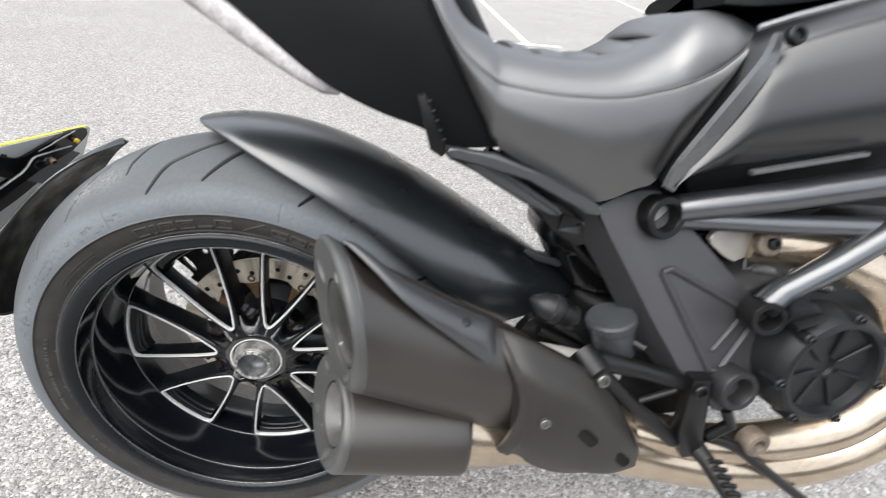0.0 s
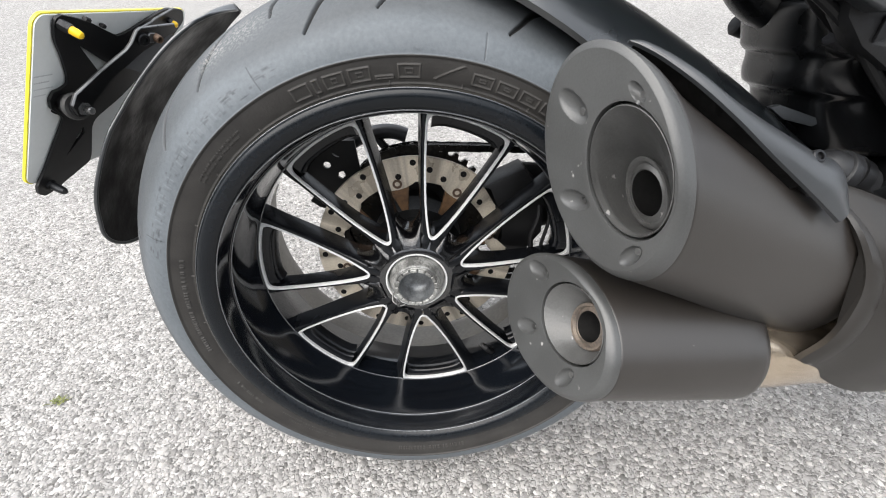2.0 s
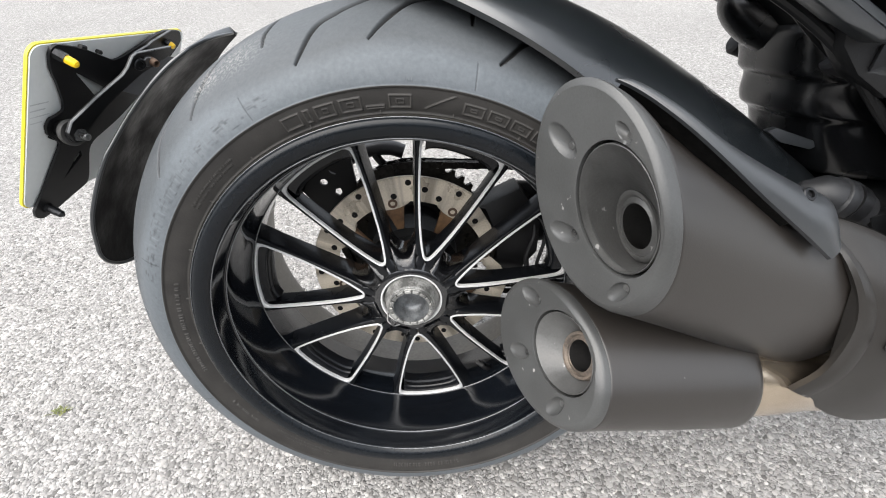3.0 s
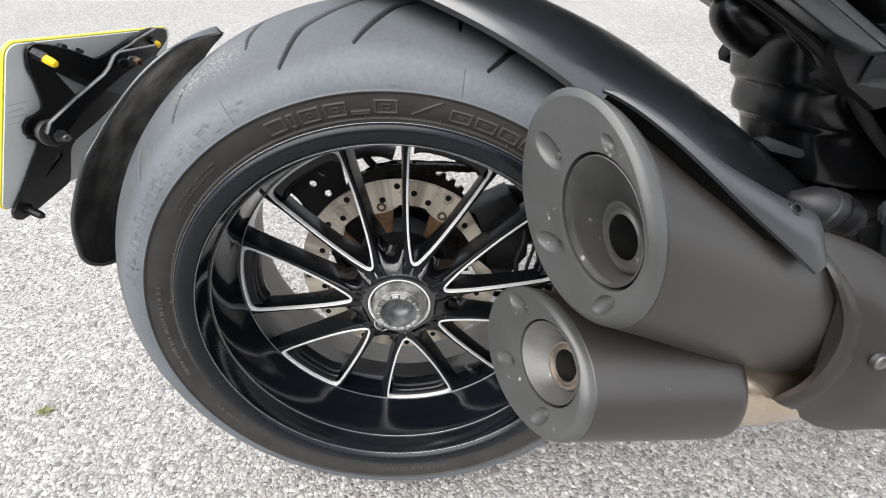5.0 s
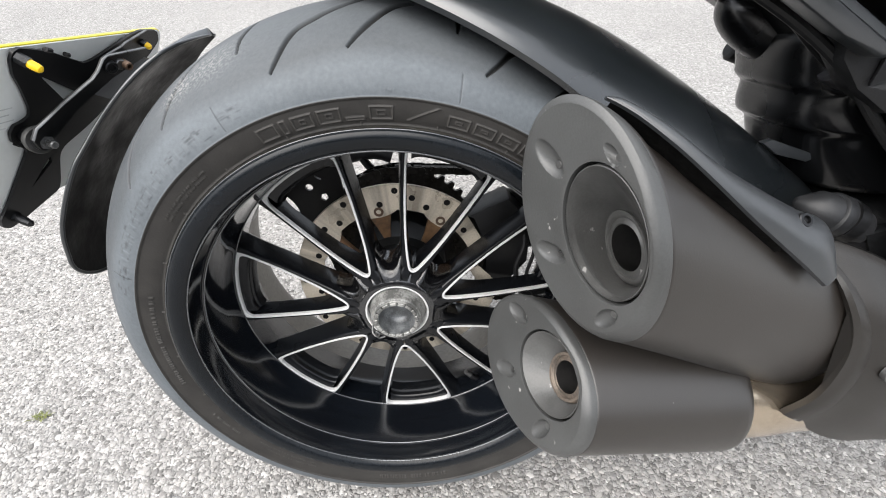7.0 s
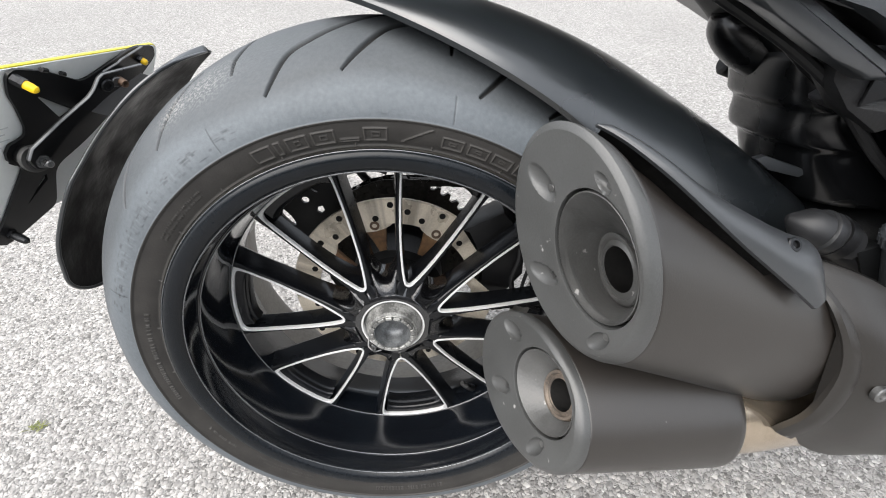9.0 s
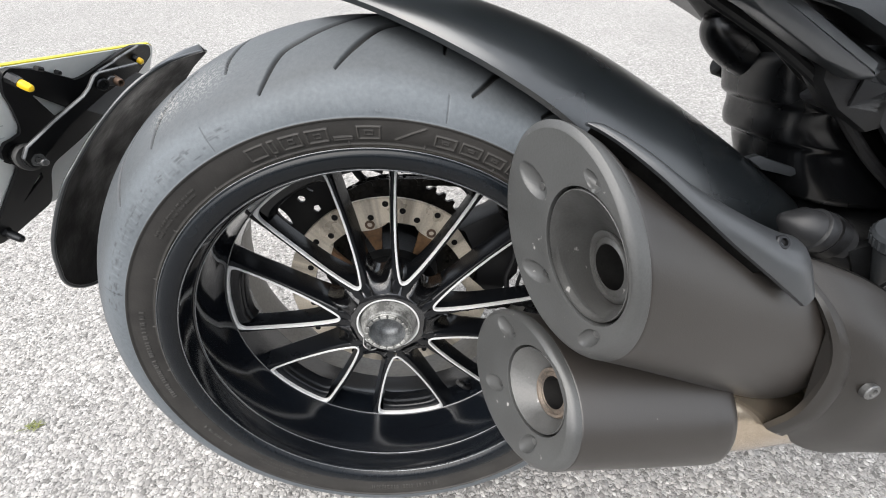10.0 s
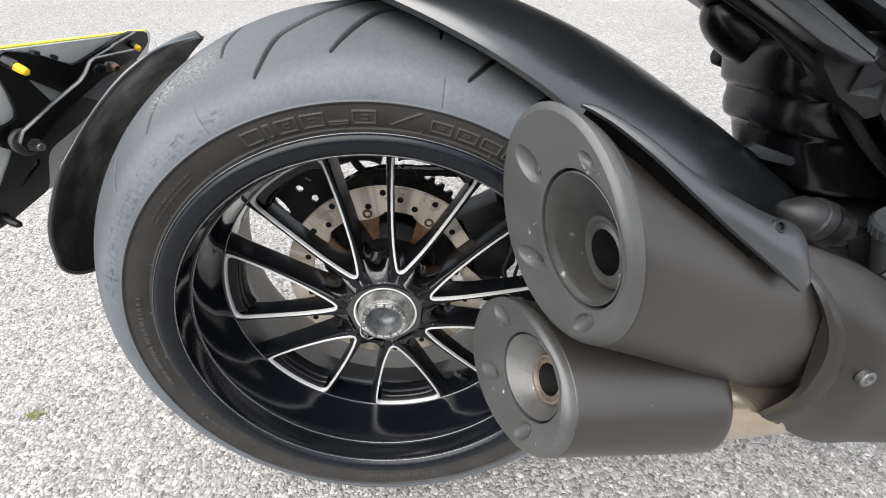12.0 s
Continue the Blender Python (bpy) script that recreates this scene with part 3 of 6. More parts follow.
def grass_tuft(x, y, n, seed):
    rnd = random.Random(seed)
    bm = bmesh.new()
    for _ in range(n):
        a, l = rnd.uniform(0, 6.28), rnd.uniform(0.006, 0.016)
        p = V(x + rnd.uniform(-0.012, 0.012), y + rnd.uniform(-0.006, 0.006), 0)
        d, s = V(math.cos(a), math.sin(a), 0), V(-math.sin(a), math.cos(a), 0) * 0.0007
        q = [p, p + d * l * 0.5 + V(0, 0, l * 0.35), p + d * l + V(0, 0, l * 0.3)]
        v = [bm.verts.new(q[0] + s), bm.verts.new(q[0] - s), bm.verts.new(q[1] + s), bm.verts.new(q[1] - s), bm.verts.new(q[2])]
        bm.faces.new((v[0], v[1], v[3], v[2]))
        bm.faces.new((v[2], v[3], v[4]))
    tagged(part("grass_tuft", bm, GRASS), "small dry yellow-green grass tuft in the asphalt", "grass", "grass tufts", "stuff")


def unseen_wall(name, x, y, long, deep, high):
    """An unseen plain rendered wall, added to close the car park and block low skylight."""
    bm = bmesh.new()
    bmesh.ops.create_cube(bm, size=1)
    bmesh.ops.scale(bm, vec=(long, deep, high), verts=bm.verts)
    bmesh.ops.translate(bm, vec=(x, y, high / 2), verts=bm.verts)
    tagged(part(name, bm, WALL), "plain dark rendered wall added out of view", "wall", kind="structure")


ground()
# added walls out of view that hold back light from low down
unseen_wall("wall_south", 0.5, -9.0, 30.0, 0.25, 3.0)
unseen_wall("wall_north", 0.0, 34.0, 80.0, 0.4, 8.0)
unseen_wall("wall_west", -30.0, 15.0, 0.4, 40.0, 8.0)
unseen_wall("wall_east", 34.0, 15.0, 0.4, 40.0, 8.0)
chippings()

# ---- the motorcycle: all parts are laid out from the rear axle, x ahead, y to its left, z up ----
bike = new("motorcycle")
bike.matrix_world = Matrix.Translation((0, 0, AXLE)) @ Matrix.Rotation(-radians(LEANING), 4, "X")
bike.empty_display_size = 0.1
tagged(bike, "matt black motorcycle parked leaning on its side stand, seen from behind", "motorcycle")

YC = 0.036          # the tyre's middle plane; 0 is the face of the spokes at the rim
STEP = 360 / 7
LOOP = [275.6 + STEP * k for k in range(7)]


def polar(r, deg, y):
    return V(r * math.cos(radians(deg)), y, r * math.sin(radians(deg)))


# rim
def rim():
    outer = [(0.150, 0.2325), (0.156, 0.228), (0.154, 0.221), (0.147, 0.2165), (0.138, 0.2143), (0.120, 0.2120), (0.100, 0.2090)]
    bm = revolve([(-0.0770, 0.2104), (-0.0755, 0.2102), (-0.0700, 0.2095), (-0.0610, 0.2070), (-0.0575, 0.2060), (-0.0560, 0.2036), (-0.0535, 0.2030), (-0.0450, 0.2015), (-0.0250, 0.1985), (-0.0020, 0.1955),
                  (-0.0005, 0.1945), (0.0, 0.1940), (0.010, 0.1938), (0.022, 0.1940), (0.032, 0.1946)], 192)
    r = part("rear_wheel", bm, RIM_BLACK, bike, "gloss black forged rear wheel with machined spoke edges", 40)
    bm = revolve(curve([(-0.0760, 0.2292), (-0.0800, 0.2294), (-0.0834, 0.2278), (-0.0850, 0.2240), (-0.0846, 0.2190), (-0.0826, 0.2145), (-0.0797, 0.2115), (-0.0770, 0.2104)], 4), 192)
    part("rim_flange", bm, RIM_SATIN, r, "rounded satin black rim flange", 60)
    bm = revolve(curve([(0.032, 0.1946), (0.040, 0.1958), (0.050, 0.1980), (0.066, 0.2020), (0.082, 0.2058)], 4), 160)
    part("inner_barrel", bm, RIM_BLACK, r, angle=40)
    bm = revolve([(0.082, 0.2058)] + [(y, q) for y, q in outer[::-1]] + [(0.146, 0.2325), (0.140, 0.226), (0.11, 0.218), (0.08, 0.2100), (0.06, 0.2045), (0.04, 0.2005), (-0.02, 0.2015), (-0.06, 0.215), (-0.0745, 0.2255), (-0.0790, 0.2320)], 160)
    part("inner_rim", bm, DUSTY_RIM, r, "brake-dusted grey inner rim", 40)
    return r


wheel = rim()


WINDOW_R, WINDOW_A = zip(*curve([(0.0592, 0.0), (0.0600, 1.9), (0.0618, 3.2), (0.0650, 4.6), (0.0700, 6.2), (0.0800, 8.6), (0.097, 11.0), (0.12, 12.6), (0.145, 13.5), (0.17, 13.9), (0.193, 13.9)], 8))


def half_angle(r):
    """Half the opening of the window between a pair of spokes, in degrees, at radius r."""
    return float(np.interp(r, WINDOW_R, WINDOW_A))


def face_y(r):
    return float(np.interp(r, (0.040, 0.052, 0.09, 0.14, 0.193), (-0.0275, -0.0245, -0.0165, -0.0075, 0.0)))


def spoke(c, s):
    rings = []
    for r in (0.036, 0.044, 0.052, 0.0592, 0.0605, 0.063, 0.067, 0.073, 0.08, 0.09, 0.097, 0.108, 0.12, 0.14, 0.155, 0.17, 0.186, 0.1945):
        h = half_angle(r)
        wf = float(np.interp(r, (0.036, 0.05, 0.066, 0.09, 0.13, 0.17, 0.194), (0.0135, 0.0130, 0.0095, 0.0068, 0.0060, 0.0064, 0.0090)))
        wb = wf + float(np.interp(r, (0.036, 0.06, 0.1, 0.15, 0.194), (0.000, 0.001, 0.003, 0.0035, 0.004)))
        yf = face_y(r) if r > 0.04 else -0.026
        dep = float(np.interp(r, (0.036, 0.06, 0.1, 0.15, 0.194), (0.052, 0.044, 0.035, 0.032, 0.032)))
        e = V(math.cos(radians(c)), 0, math.sin(radians(c)))
        t = V(-math.sin(radians(c)), 0, math.cos(radians(c))) * s
        o = e * (r * math.cos(radians(h))) + t * (r * math.sin(radians(h)))
        ib = -float(np.interp(r, (0.05, 0.08, 0.194), (0.0, 0.0005, 0.001)))
        ib += 0.0009
        sec = [(0.0009, 0.0012), (0.0016, 0.0), (wf * 0.8, 0.0002), (wf * 0.95, 0.0012), (wf + 0.0006, 0.0035), (wb, dep - 0.004), (wb - 0.002, dep), (ib + 0.002, dep), (ib, dep - 0.003)]
        rings.append([o + t * a + V(0, yf + b, 0) for a, b in sec])
    part("spoke", loft(rings), SPOKE_BLACK, wheel, angle=28)


def machined_edge(c):
    """The bright bevel that runs round one window between two spokes."""
    rs = (0.0600, 0.0608, 0.0618, 0.0633, 0.0655, 0.069, 0.074, 0.079, 0.085, 0.097, 0.110, 0.125, 0.145, 0.17, 0.182)
    side = [(r * math.cos(radians(half_angle(r))), r * math.sin(radians(half_angle(r)))) for r in rs]
    arc = [(0.1915 * math.cos(radians(a)), 0.1915 * math.sin(radians(a))) for a in np.linspace(11.0, 0, 8)]
    A, B, C = Vector(side[-1]), Vector(arc[0]), Vector((0.1915 * math.cos(radians(13.75)), 0.1915 * math.sin(radians(13.75))))
    cut = [A.lerp(C, k / 3) for k in range(1, 4)] + [C.lerp(B, k / 3) for k in range(1, 3)]
    bend = [A.lerp(C, k / 6).lerp(C.lerp(B, k / 6), k / 6) for k in range(1, 6)]

    def loop(corner):
        upper = [(0.0592, 0.0), (0.0594, 0.0010)] + side + [tuple(c) for c in corner] + arc
        return [Vector(p) for p in upper[:-1] + [(x, -y) for x, y in upper[::-1]][:-1]]

    P, inside = loop(cut), loop(bend)
    n = len(P)
    q = []
    for i, p in enumerate(P):
        d = (P[(i + 1) % n] - P[i - 1]).normalized()
        q.append(p + Vector((-d.y, d.x)) * 0.0025)
    area = sum(P[i].x * P[(i + 1) % n].y - P[(i + 1) % n].x * P[i].y for i in range(n))
    if area > 0:
        q = [p + (p - k) for p, k in zip(P, q)]
    P = inside
    rot = Matrix.Rotation(-radians(c), 3, "Y")

    def at(p, dy):
        return rot @ V(p.x, face_y(p.length) + dy, p.y)

    rings = [[at(a, 0.0035), at(a, -0.0006), at(a.lerp(b, 0.15), -0.0012), at(a.lerp(b, 0.85), -0.0012), at(b, -0.0006), at(b, 0.0030)] for a, b in zip(P, q)]
    bm = bmesh.new()
    vs = [[bm.verts.new(p) for p in r] for r in rings]
    for i in range(n):
        a, b = vs[i], vs[(i + 1) % n]
        for k in range(6):
            bm.faces.new((a[k], a[(k + 1) % 6], b[(k + 1) % 6], b[k]))
    part("machined_edge", bm, MACHINED, wheel, "bright machined aluminium edge", 25)


for c in LOOP:
    for s in (1, -1):
        spoke(c, s)
for c in LOOP:
    machined_edge(c)


def window_ledge(c):
    """The stepped pocket at the rim end of a window."""
    rings = []
    for a in np.linspace(-12.6, 12.6, 19):
        k = 0.004 * (abs(a) / 12.6) ** 6
        rings.append([polar(r - k * f, c + a, y) for r, y, f in ((0.1950, 0.0030, 0), (0.1885, 0.0035, 0), (0.1835, 0.0040, 1), (0.1822, 0.0055, 1), (0.1818, 0.0110, 1), (0.1795, 0.0125, 1), (0.1782, 0.0150, 1), (0.1782, 0.0260, 1), (0.1950, 0.0260, 0))])
    part("window_ledge", loft(rings), SPOKE_BLACK, wheel, angle=28)


for c in LOOP:
    window_ledge(c)

# rounded lips of the rim, their sky highlights put into a pale colour
for y, r, q in ((-0.0568, 0.2042, 0.0009), (-0.0788, 0.2106, 0.0008), (-0.0812, 0.2294, 0.0006), (-0.0004, 0.1947, 0.0007)):
    bm = revolve([(y + q * math.cos(t), r + q * math.sin(t)) for t in np.linspace(0, 2 * math.pi, 9)[:-1]], 160, wrap=True)
    part("rim_lip", bm, LIP_HIGHLIGHT, wheel, "glossy rounded rim lip with a painted highlight", 80)
# hub and axle nut
bm = revolve(curve([(0.050, 0.050), (0.020, 0.0565), (-0.0080, 0.0572), (-0.0160, 0.0560), (-0.0205, 0.0530), (-0.0240, 0.0490), (-0.0266, 0.0440), (-0.0279, 0.0400), (-0.0282, 0.0376)], 3), 96)
part("hub", bm, HUB_PAINT, wheel, "satin black wheel hub", 50)
bm = revolve([(-0.0275, 0.0376), (-0.0283, 0.0372), (-0.0283, 0.0357), (-0.0275, 0.0351), (-0.0125, 0.0348)], 96)
part("hub_ring", bm, MACHINED, wheel, "bright machined hub ring", 40)
bm = revolve([(-0.0185, 0.0347), (-0.0207, 0.0342), (-0.0230, 0.0329), (-0.0345, 0.0303), (-0.0385, 0.0292), (-0.0397, 0.0285), (-0.0403, 0.0273), (-0.0417, 0.0269), (-0.0425, 0.0262), (-0.0425, 0.0257), (-0.0421, 0.0251), (-0.0407, 0.0250), (-0.0407, 0.0212), (-0.0403, 0.0205)], 96)
nut = part("axle_nut", bm, NUT, wheel, "scuffed zinc axle nut", 30)
bm = revolve([(-0.0419, 0.0212), (-0.0421, 0.0205), (-0.0385, 0.0200), (-0.0275, 0.0189), (-0.0220, 0.0159), (-0.0203, 0.0106), (-0.0197, 0.0000)], 64)
part("axle_cup", bm, CUP, wheel, "dull hollow axle end", 50)
for k in range(16):
    a = k * 22.5 + 6
    bm = bmesh.new()
    bmesh.ops.create_cube(bm, size=1)
    bmesh.ops.scale(bm, vec=(0.0041, 0.004, 0.0078), verts=bm.verts)
    bmesh.ops.bevel(bm, geom=list(bm.edges), offset=0.0007, segments=1, affect="EDGES")
    bmesh.ops.transform(bm, matrix=Matrix.Translation(polar(0.0232, a, -0.0423)) @ Matrix.Rotation(-radians(a), 4, "Y"), verts=bm.verts)
    part("nut_tooth", bm, NUT, wheel)
clip = curve([polar(0.0319, 205, -0.0325), polar(0.0363, 215, -0.0385), polar(0.0336, 224, -0.0435), polar(0.0283, 222, -0.0445), polar(0.0292, 212, -0.0435), polar(0.0345, 228, -0.0425), polar(0.0301, 240, -0.0405)], 6)
part("retaining_clip", tube(clip, 0.0011, 8), BOLT, wheel, "bent wire nut clip")

# scooped webs between the spoke pairs, saddles that run up both spokes
for c in LOOP:
    a = c + STEP / 2
    e, t = V(math.cos(radians(a)), 0, math.sin(radians(a))), V(-math.sin(radians(a)), 0, math.cos(radians(a)))
    rings = []
    for r, y, k in curve([(0.0440, -0.0290, 0.0), (0.0490, -0.0268, 0.15), (0.0535, -0.0238, 0.45), (0.0572, -0.0190, 0.8), (0.0595, -0.0120, 1.0), (0.0605, -0.0030, 1.0), (0.0605, 0.0140, 1.0)], 3):
        rings.append([e * (r + 0.016 * k * abs(u) ** 2.2) + t * (0.0146 * u) + V(0, y + 0.005 * abs(u) ** 5, 0) for u in np.linspace(-1, 1, 17)])
    bm = loft(rings, cap=(False, False), closed=False)
    bmesh.ops.solidify(bm, geom=list(bm.faces), thickness=0.003)
    part("hub_web", bm, HUB_PAINT, wheel, angle=60)

# valve and balance weights
va = 303.5
part("valve_stem", tube([polar(0.187, va, 0.012), polar(0.178, va, 0.006), polar(0.166, va, 0.002)], [0.0052, 0.0048, 0.0042], 12), BLACK_BOLT, wheel)
part("valve_cap", tube([polar(0.170, va, 0.003), polar(0.167, va, 0.002), polar(0.157, va, -0.001)], [0.0034, 0.0042, 0.0032], 14), BOLT, wheel, "worn metal valve cap")
for k in range(5):
    a = 136 + k * 5.2
    bm = bmesh.new()
    bmesh.ops.create_cube(bm, size=1)
    bmesh.ops.scale(bm, vec=(0.004, 0.019, 0.0155), verts=bm.verts)
    bmesh.ops.bevel(bm, geom=list(bm.edges), offset=0.0012, segments=2, affect="EDGES")
    bmesh.ops.transform(bm, matrix=Matrix.Translation(polar(0.2040, a, 0.083)) @ Matrix.Rotation(-radians(a), 4, "Y"), verts=bm.verts)
    part("balance_weight", bm, WEIGHT, wheel, "grey stick-on balance weight")


# ---- tyre: worn profile with cut grooves and moulded side wall ----
def tyre():
    W, R, RM = 0.1208, 0.3225, 0.2540
    prof = curve([(-0.1035, 0.2262), (-0.1120, 0.2290), (-0.1155, 0.2345), (-0.1185, 0.2420), (-0.1202, 0.2490), (-0.1208, 0.2555)], 12)[:-1]
    ring, TREAD = len(prof), 120
    for f in np.linspace(0, math.pi / 2, TREAD):
        prof.append((-W * max(0.0, math.cos(f)) ** 1.06, RM + (R - RM) * math.sin(f) ** 1.06))
    for f in np.linspace(math.pi / 2, math.pi, 22)[1:]:
        prof.append((W * abs(math.cos(f)) ** 1.06, RM + (R - RM) * max(0.0, math.sin(f)) ** 1.06))
    prof += [(0.1155, 0.2350), (0.1120, 0.2290), (0.1035, 0.2262)]
    P = np.array(prof)
    T = np.gradient(P, axis=0)
    T /= np.linalg.norm(T, axis=1)[:, None]
    N = np.c_[-T[:, 1], T[:, 0]]
    N[N @ np.array([0, 1]) < 0] *= 1
    mid = np.array([0, 0.255])
    N *= np.sign(((P - mid) * N).sum(1))[:, None]
    L = np.r_[0, np.cumsum(np.linalg.norm(np.diff(P, axis=0), axis=1))]
    n = 2520
    th = np.arange(n) * 360 / n
    A, S = np.meshgrid(th, L, indexing="ij")
    RR = np.broadcast_to(P[:, 1], A.shape)
    YY = np.broadcast_to(P[:, 0], A.shape)
    near = YY < 0.06
    h = np.zeros(A.shape)
    groove = np.zeros(A.shape)

    def wrap(a):
        return (a + 180) % 360 - 180

    def s_of(r):
        k = ring + int(np.argmin(np.abs(P[ring:ring + TREAD, 1] - r)))
        return L[k]

    def cut(points, width, depth):
        pts = [(a, s_of(r) if r > 0 else -r) for a, r in points]
        best = np.full(A.shape, 9.0)
        lo, hi = min(p[0] for p in pts) - 4, max(p[0] for p in pts) + 4
        sel = (np.abs(wrap(A - (lo + hi) / 2)) < (hi - lo) / 2) & near
        x = radians(1) * wrap(A[sel] - pts[0][0]) * 0.30
        y = S[sel]
        d = np.full(x.shape, 9.0)
        Q = curve([(radians(1) * (a - pts[0][0]) * 0.30, s) for a, s in pts], 6)
        m = len(Q)
        for i in range(m - 1):
            ax, ay, bx, by = *Q[i], *Q[i + 1]
            ux, uy = bx - ax, by - ay
            u = np.clip(((x - ax) * ux + (y - ay) * uy) / (ux * ux + uy * uy + 1e-12), 0, 1)
            w = width * min(1.0, 0.45 + 1.4 * i / m)
            d = np.minimum(d, np.hypot(x - ax - u * ux, y - ay - u * uy) / w)
        g = np.clip((1.0 - d) / 0.55, 0, 1)
        g = g * g * (3 - 2 * g)
        groove[sel] = np.maximum(groove[sel], g)

    crown = L[ring + TREAD - 1]
    for k in range(-3, 8):
        o = 34.3 * k
        cut([(105.9 + o, 0.2811), (104.4 + o, 0.2904), (101.8 + o, 0.3036), (98.7 + o, 0.3096), (93.4 + o, 0.3175), (88.0 + o, -(crown - 0.010)), (86.0 + o, -(crown + 0.012))], 0.0037, 1)
        cut([(93.5 + o, 0.2886), (90.8 + o, 0.3014), (87.2 + o, 0.3130), (84.4 + o, 0.3165)], 0.0036, 1)
        cut([(111.4 + o, 0.3023), (111.3 + o, 0.3110), (110.6 + o, 0.3165), (109.0 + o, -(crown - 0.004))], 0.0032, 1)
    h -= 0.0032 * groove
    # hairline mould joints across the shoulder
    joint = np.zeros(A.shape)
    for a in (117, 75, 33, 159, 201, 243, 285, 327):
        joint = np.maximum(joint, np.clip(1 - np.abs(wrap(A - a - 0.5 * (RR - 0.26) / 0.02)) / 0.16, 0, 1) * ((RR > 0.2575) & (RR < 0.278) & near))
    h -= 0.0006 * joint
    # moulded ring that parts tread and side wall
    side = near & (YY < -0.05)
    h += 0.0010 * np.exp(-((RR - 0.2541) / 0.0008) ** 2) * side
    h -= 0.0006 * np.clip((0.2533 - RR) / 0.0008, 0, 1) * np.clip((RR - 0.2325) / 0.0008, 0, 1) * side
    h += 0.0007 * np.exp(-((RR - 0.2318) / 0.0008) ** 2) * side
    rel = np.zeros(A.shape)

    def block(a0, a1, r0, r1, solid=False, line=0.0012):
        """A raised block; hollow ones are a raised outline."""
        am, aw = (a0 + a1) / 2, abs(a1 - a0) / 2
        x = np.abs(wrap(A - am)) - aw
        dx = -x * radians(1) * 0.245
        dr = np.minimum(RR - r0, r1 - RR)
        d = np.minimum(dx, dr) * side
        if solid:
            g = np.clip(d / 0.0005, 0, 1)
        else:
            g = np.clip(d / 0.0005, 0, 1) * np.clip((line + 0.0005 - d) / 0.0005, 0, 1)
        np.maximum(rel, g * (dx > 0), out=rel)

    rnd = random.Random(3)
    for a0, a1, r0, r1 in ((112.6, 108.6, 0.2362, 0.2480), (107.9, 106.5, 0.2362, 0.2480), (105.6, 101.4, 0.2362, 0.2480), (100.6, 96.2, 0.2362, 0.2480), (95.6, 91.7, 0.2362, 0.2400), (91.0, 86.4, 0.2362, 0.2480),
                           (76.2, 71.8, 0.2362, 0.2465), (71.0, 66.6, 0.2362, 0.2465), (65.8, 61.5, 0.2362, 0.2465), (60.7, 56.5, 0.2362, 0.2465), (55.6, 51.2, 0.2362, 0.2465)):
        block(a0, a1, r0, r1)
        if a0 - a1 > 4:                        # the small counter inside a broad mark
            block(a0 - 1.45, a1 + 1.45, r0 + 0.0036, r1 - 0.0036, line=0.0006)
    for start, stop, r0, r1 in ((141, 126, 0.2428, 0.2450), (141, 127, 0.2390, 0.2410), (192, 163, 0.2400, 0.2442), (215, 205, 0.2395, 0.2430), (241, 222, 0.2372, 0.2395), (241, 225, 0.2412, 0.2432), (283, 262, 0.2390, 0.2440)):
        a = start
        while a > stop:
            w = rnd.uniform(0.5, 1.0) * (r1 - r0) / 0.0025 * 0.6
            block(a, a - w * 0.6, r0, r1, solid=(r1 - r0) < 0.003, line=0.0008)
            a -= w * rnd.choice((0.95, 0.95, 0.95, 1.9))
    # slanted bar between the two groups of marks
    slant = side & (RR > 0.2365) & (RR < 0.2500) & (np.abs(wrap(A - 81.0 + (RR - 0.243) * 420)) < 0.30)
    rel[slant] = 1
    # small wear-bar mark on the shoulder
    twi = np.zeros(A.shape)
    for a0, a1, r0, r1 in ((88.0, 87.5, 0.2606, 0.2610), (87.80, 87.70, 0.2584, 0.2610), (87.35, 87.25, 0.2584, 0.2610), (87.10, 87.00, 0.2584, 0.2600), (86.85, 86.75, 0.2584, 0.2610), (86.50, 86.40, 0.2584, 0.2610)):
        twi[side & (np.abs(wrap(A - (a0 + a1) / 2)) < (a0 - a1) / 2 + 0.03) & (RR > r0) & (RR < r1)] = 1
    h += 0.0005 * twi
    for k in range(24):
        block(3 + 15 * k, 2.6 + 15 * k, 0.2320, 0.2350, solid=True)
    h += 0.0012 * rel
    # scuffed half-worn letters on the shoulder stay as a faint relief
    for k in range(9):
        a0 = 158 - 4.2 * k
        faint = (np.abs(wrap(A - a0)) < 1.3) & (RR > 0.2610) & (RR < 0.2690) & side
        h += 0.0003 * faint * (np.abs(wrap(A - a0)) > 0.5)
    scuff = np.zeros(A.shape)
    for _ in range(70):
        a0, r0 = rnd.uniform(112, 168), rnd.uniform(0.2600, 0.2720)
        w, t = rnd.uniform(0.15, 0.9), rnd.uniform(0.0003, 0.0009)
        lean = rnd.uniform(-90, 90)
        d = np.maximum(np.abs(wrap(A - a0 + (RR - r0) * lean)) / w, np.abs(RR - r0) / t)
        scuff = np.maximum(scuff, np.clip(1.5 - d, 0, 1) * side * rnd.uniform(0.2, 0.6))
    X = (P[None, :, 1] + h * N[None, :, 1])
    Y = (P[None, :, 0] + h * N[None, :, 0]) + YC
    ca, sa = np.cos(np.radians(A)), np.sin(np.radians(A))
    co = np.stack([X * ca, Y, X * sa], -1).reshape(-1, 3)
    m = len(P)
    i, j = np.meshgrid(np.arange(n), np.arange(m - 1), indexing="ij")
    i2 = (i + 1) % n
    quads = np.stack([i * m + j, i2 * m + j, i2 * m + j + 1, i * m + j + 1], -1).reshape(-1, 4)
    me = bpy.data.meshes.new("tyre")
    me.vertices.add(len(co))
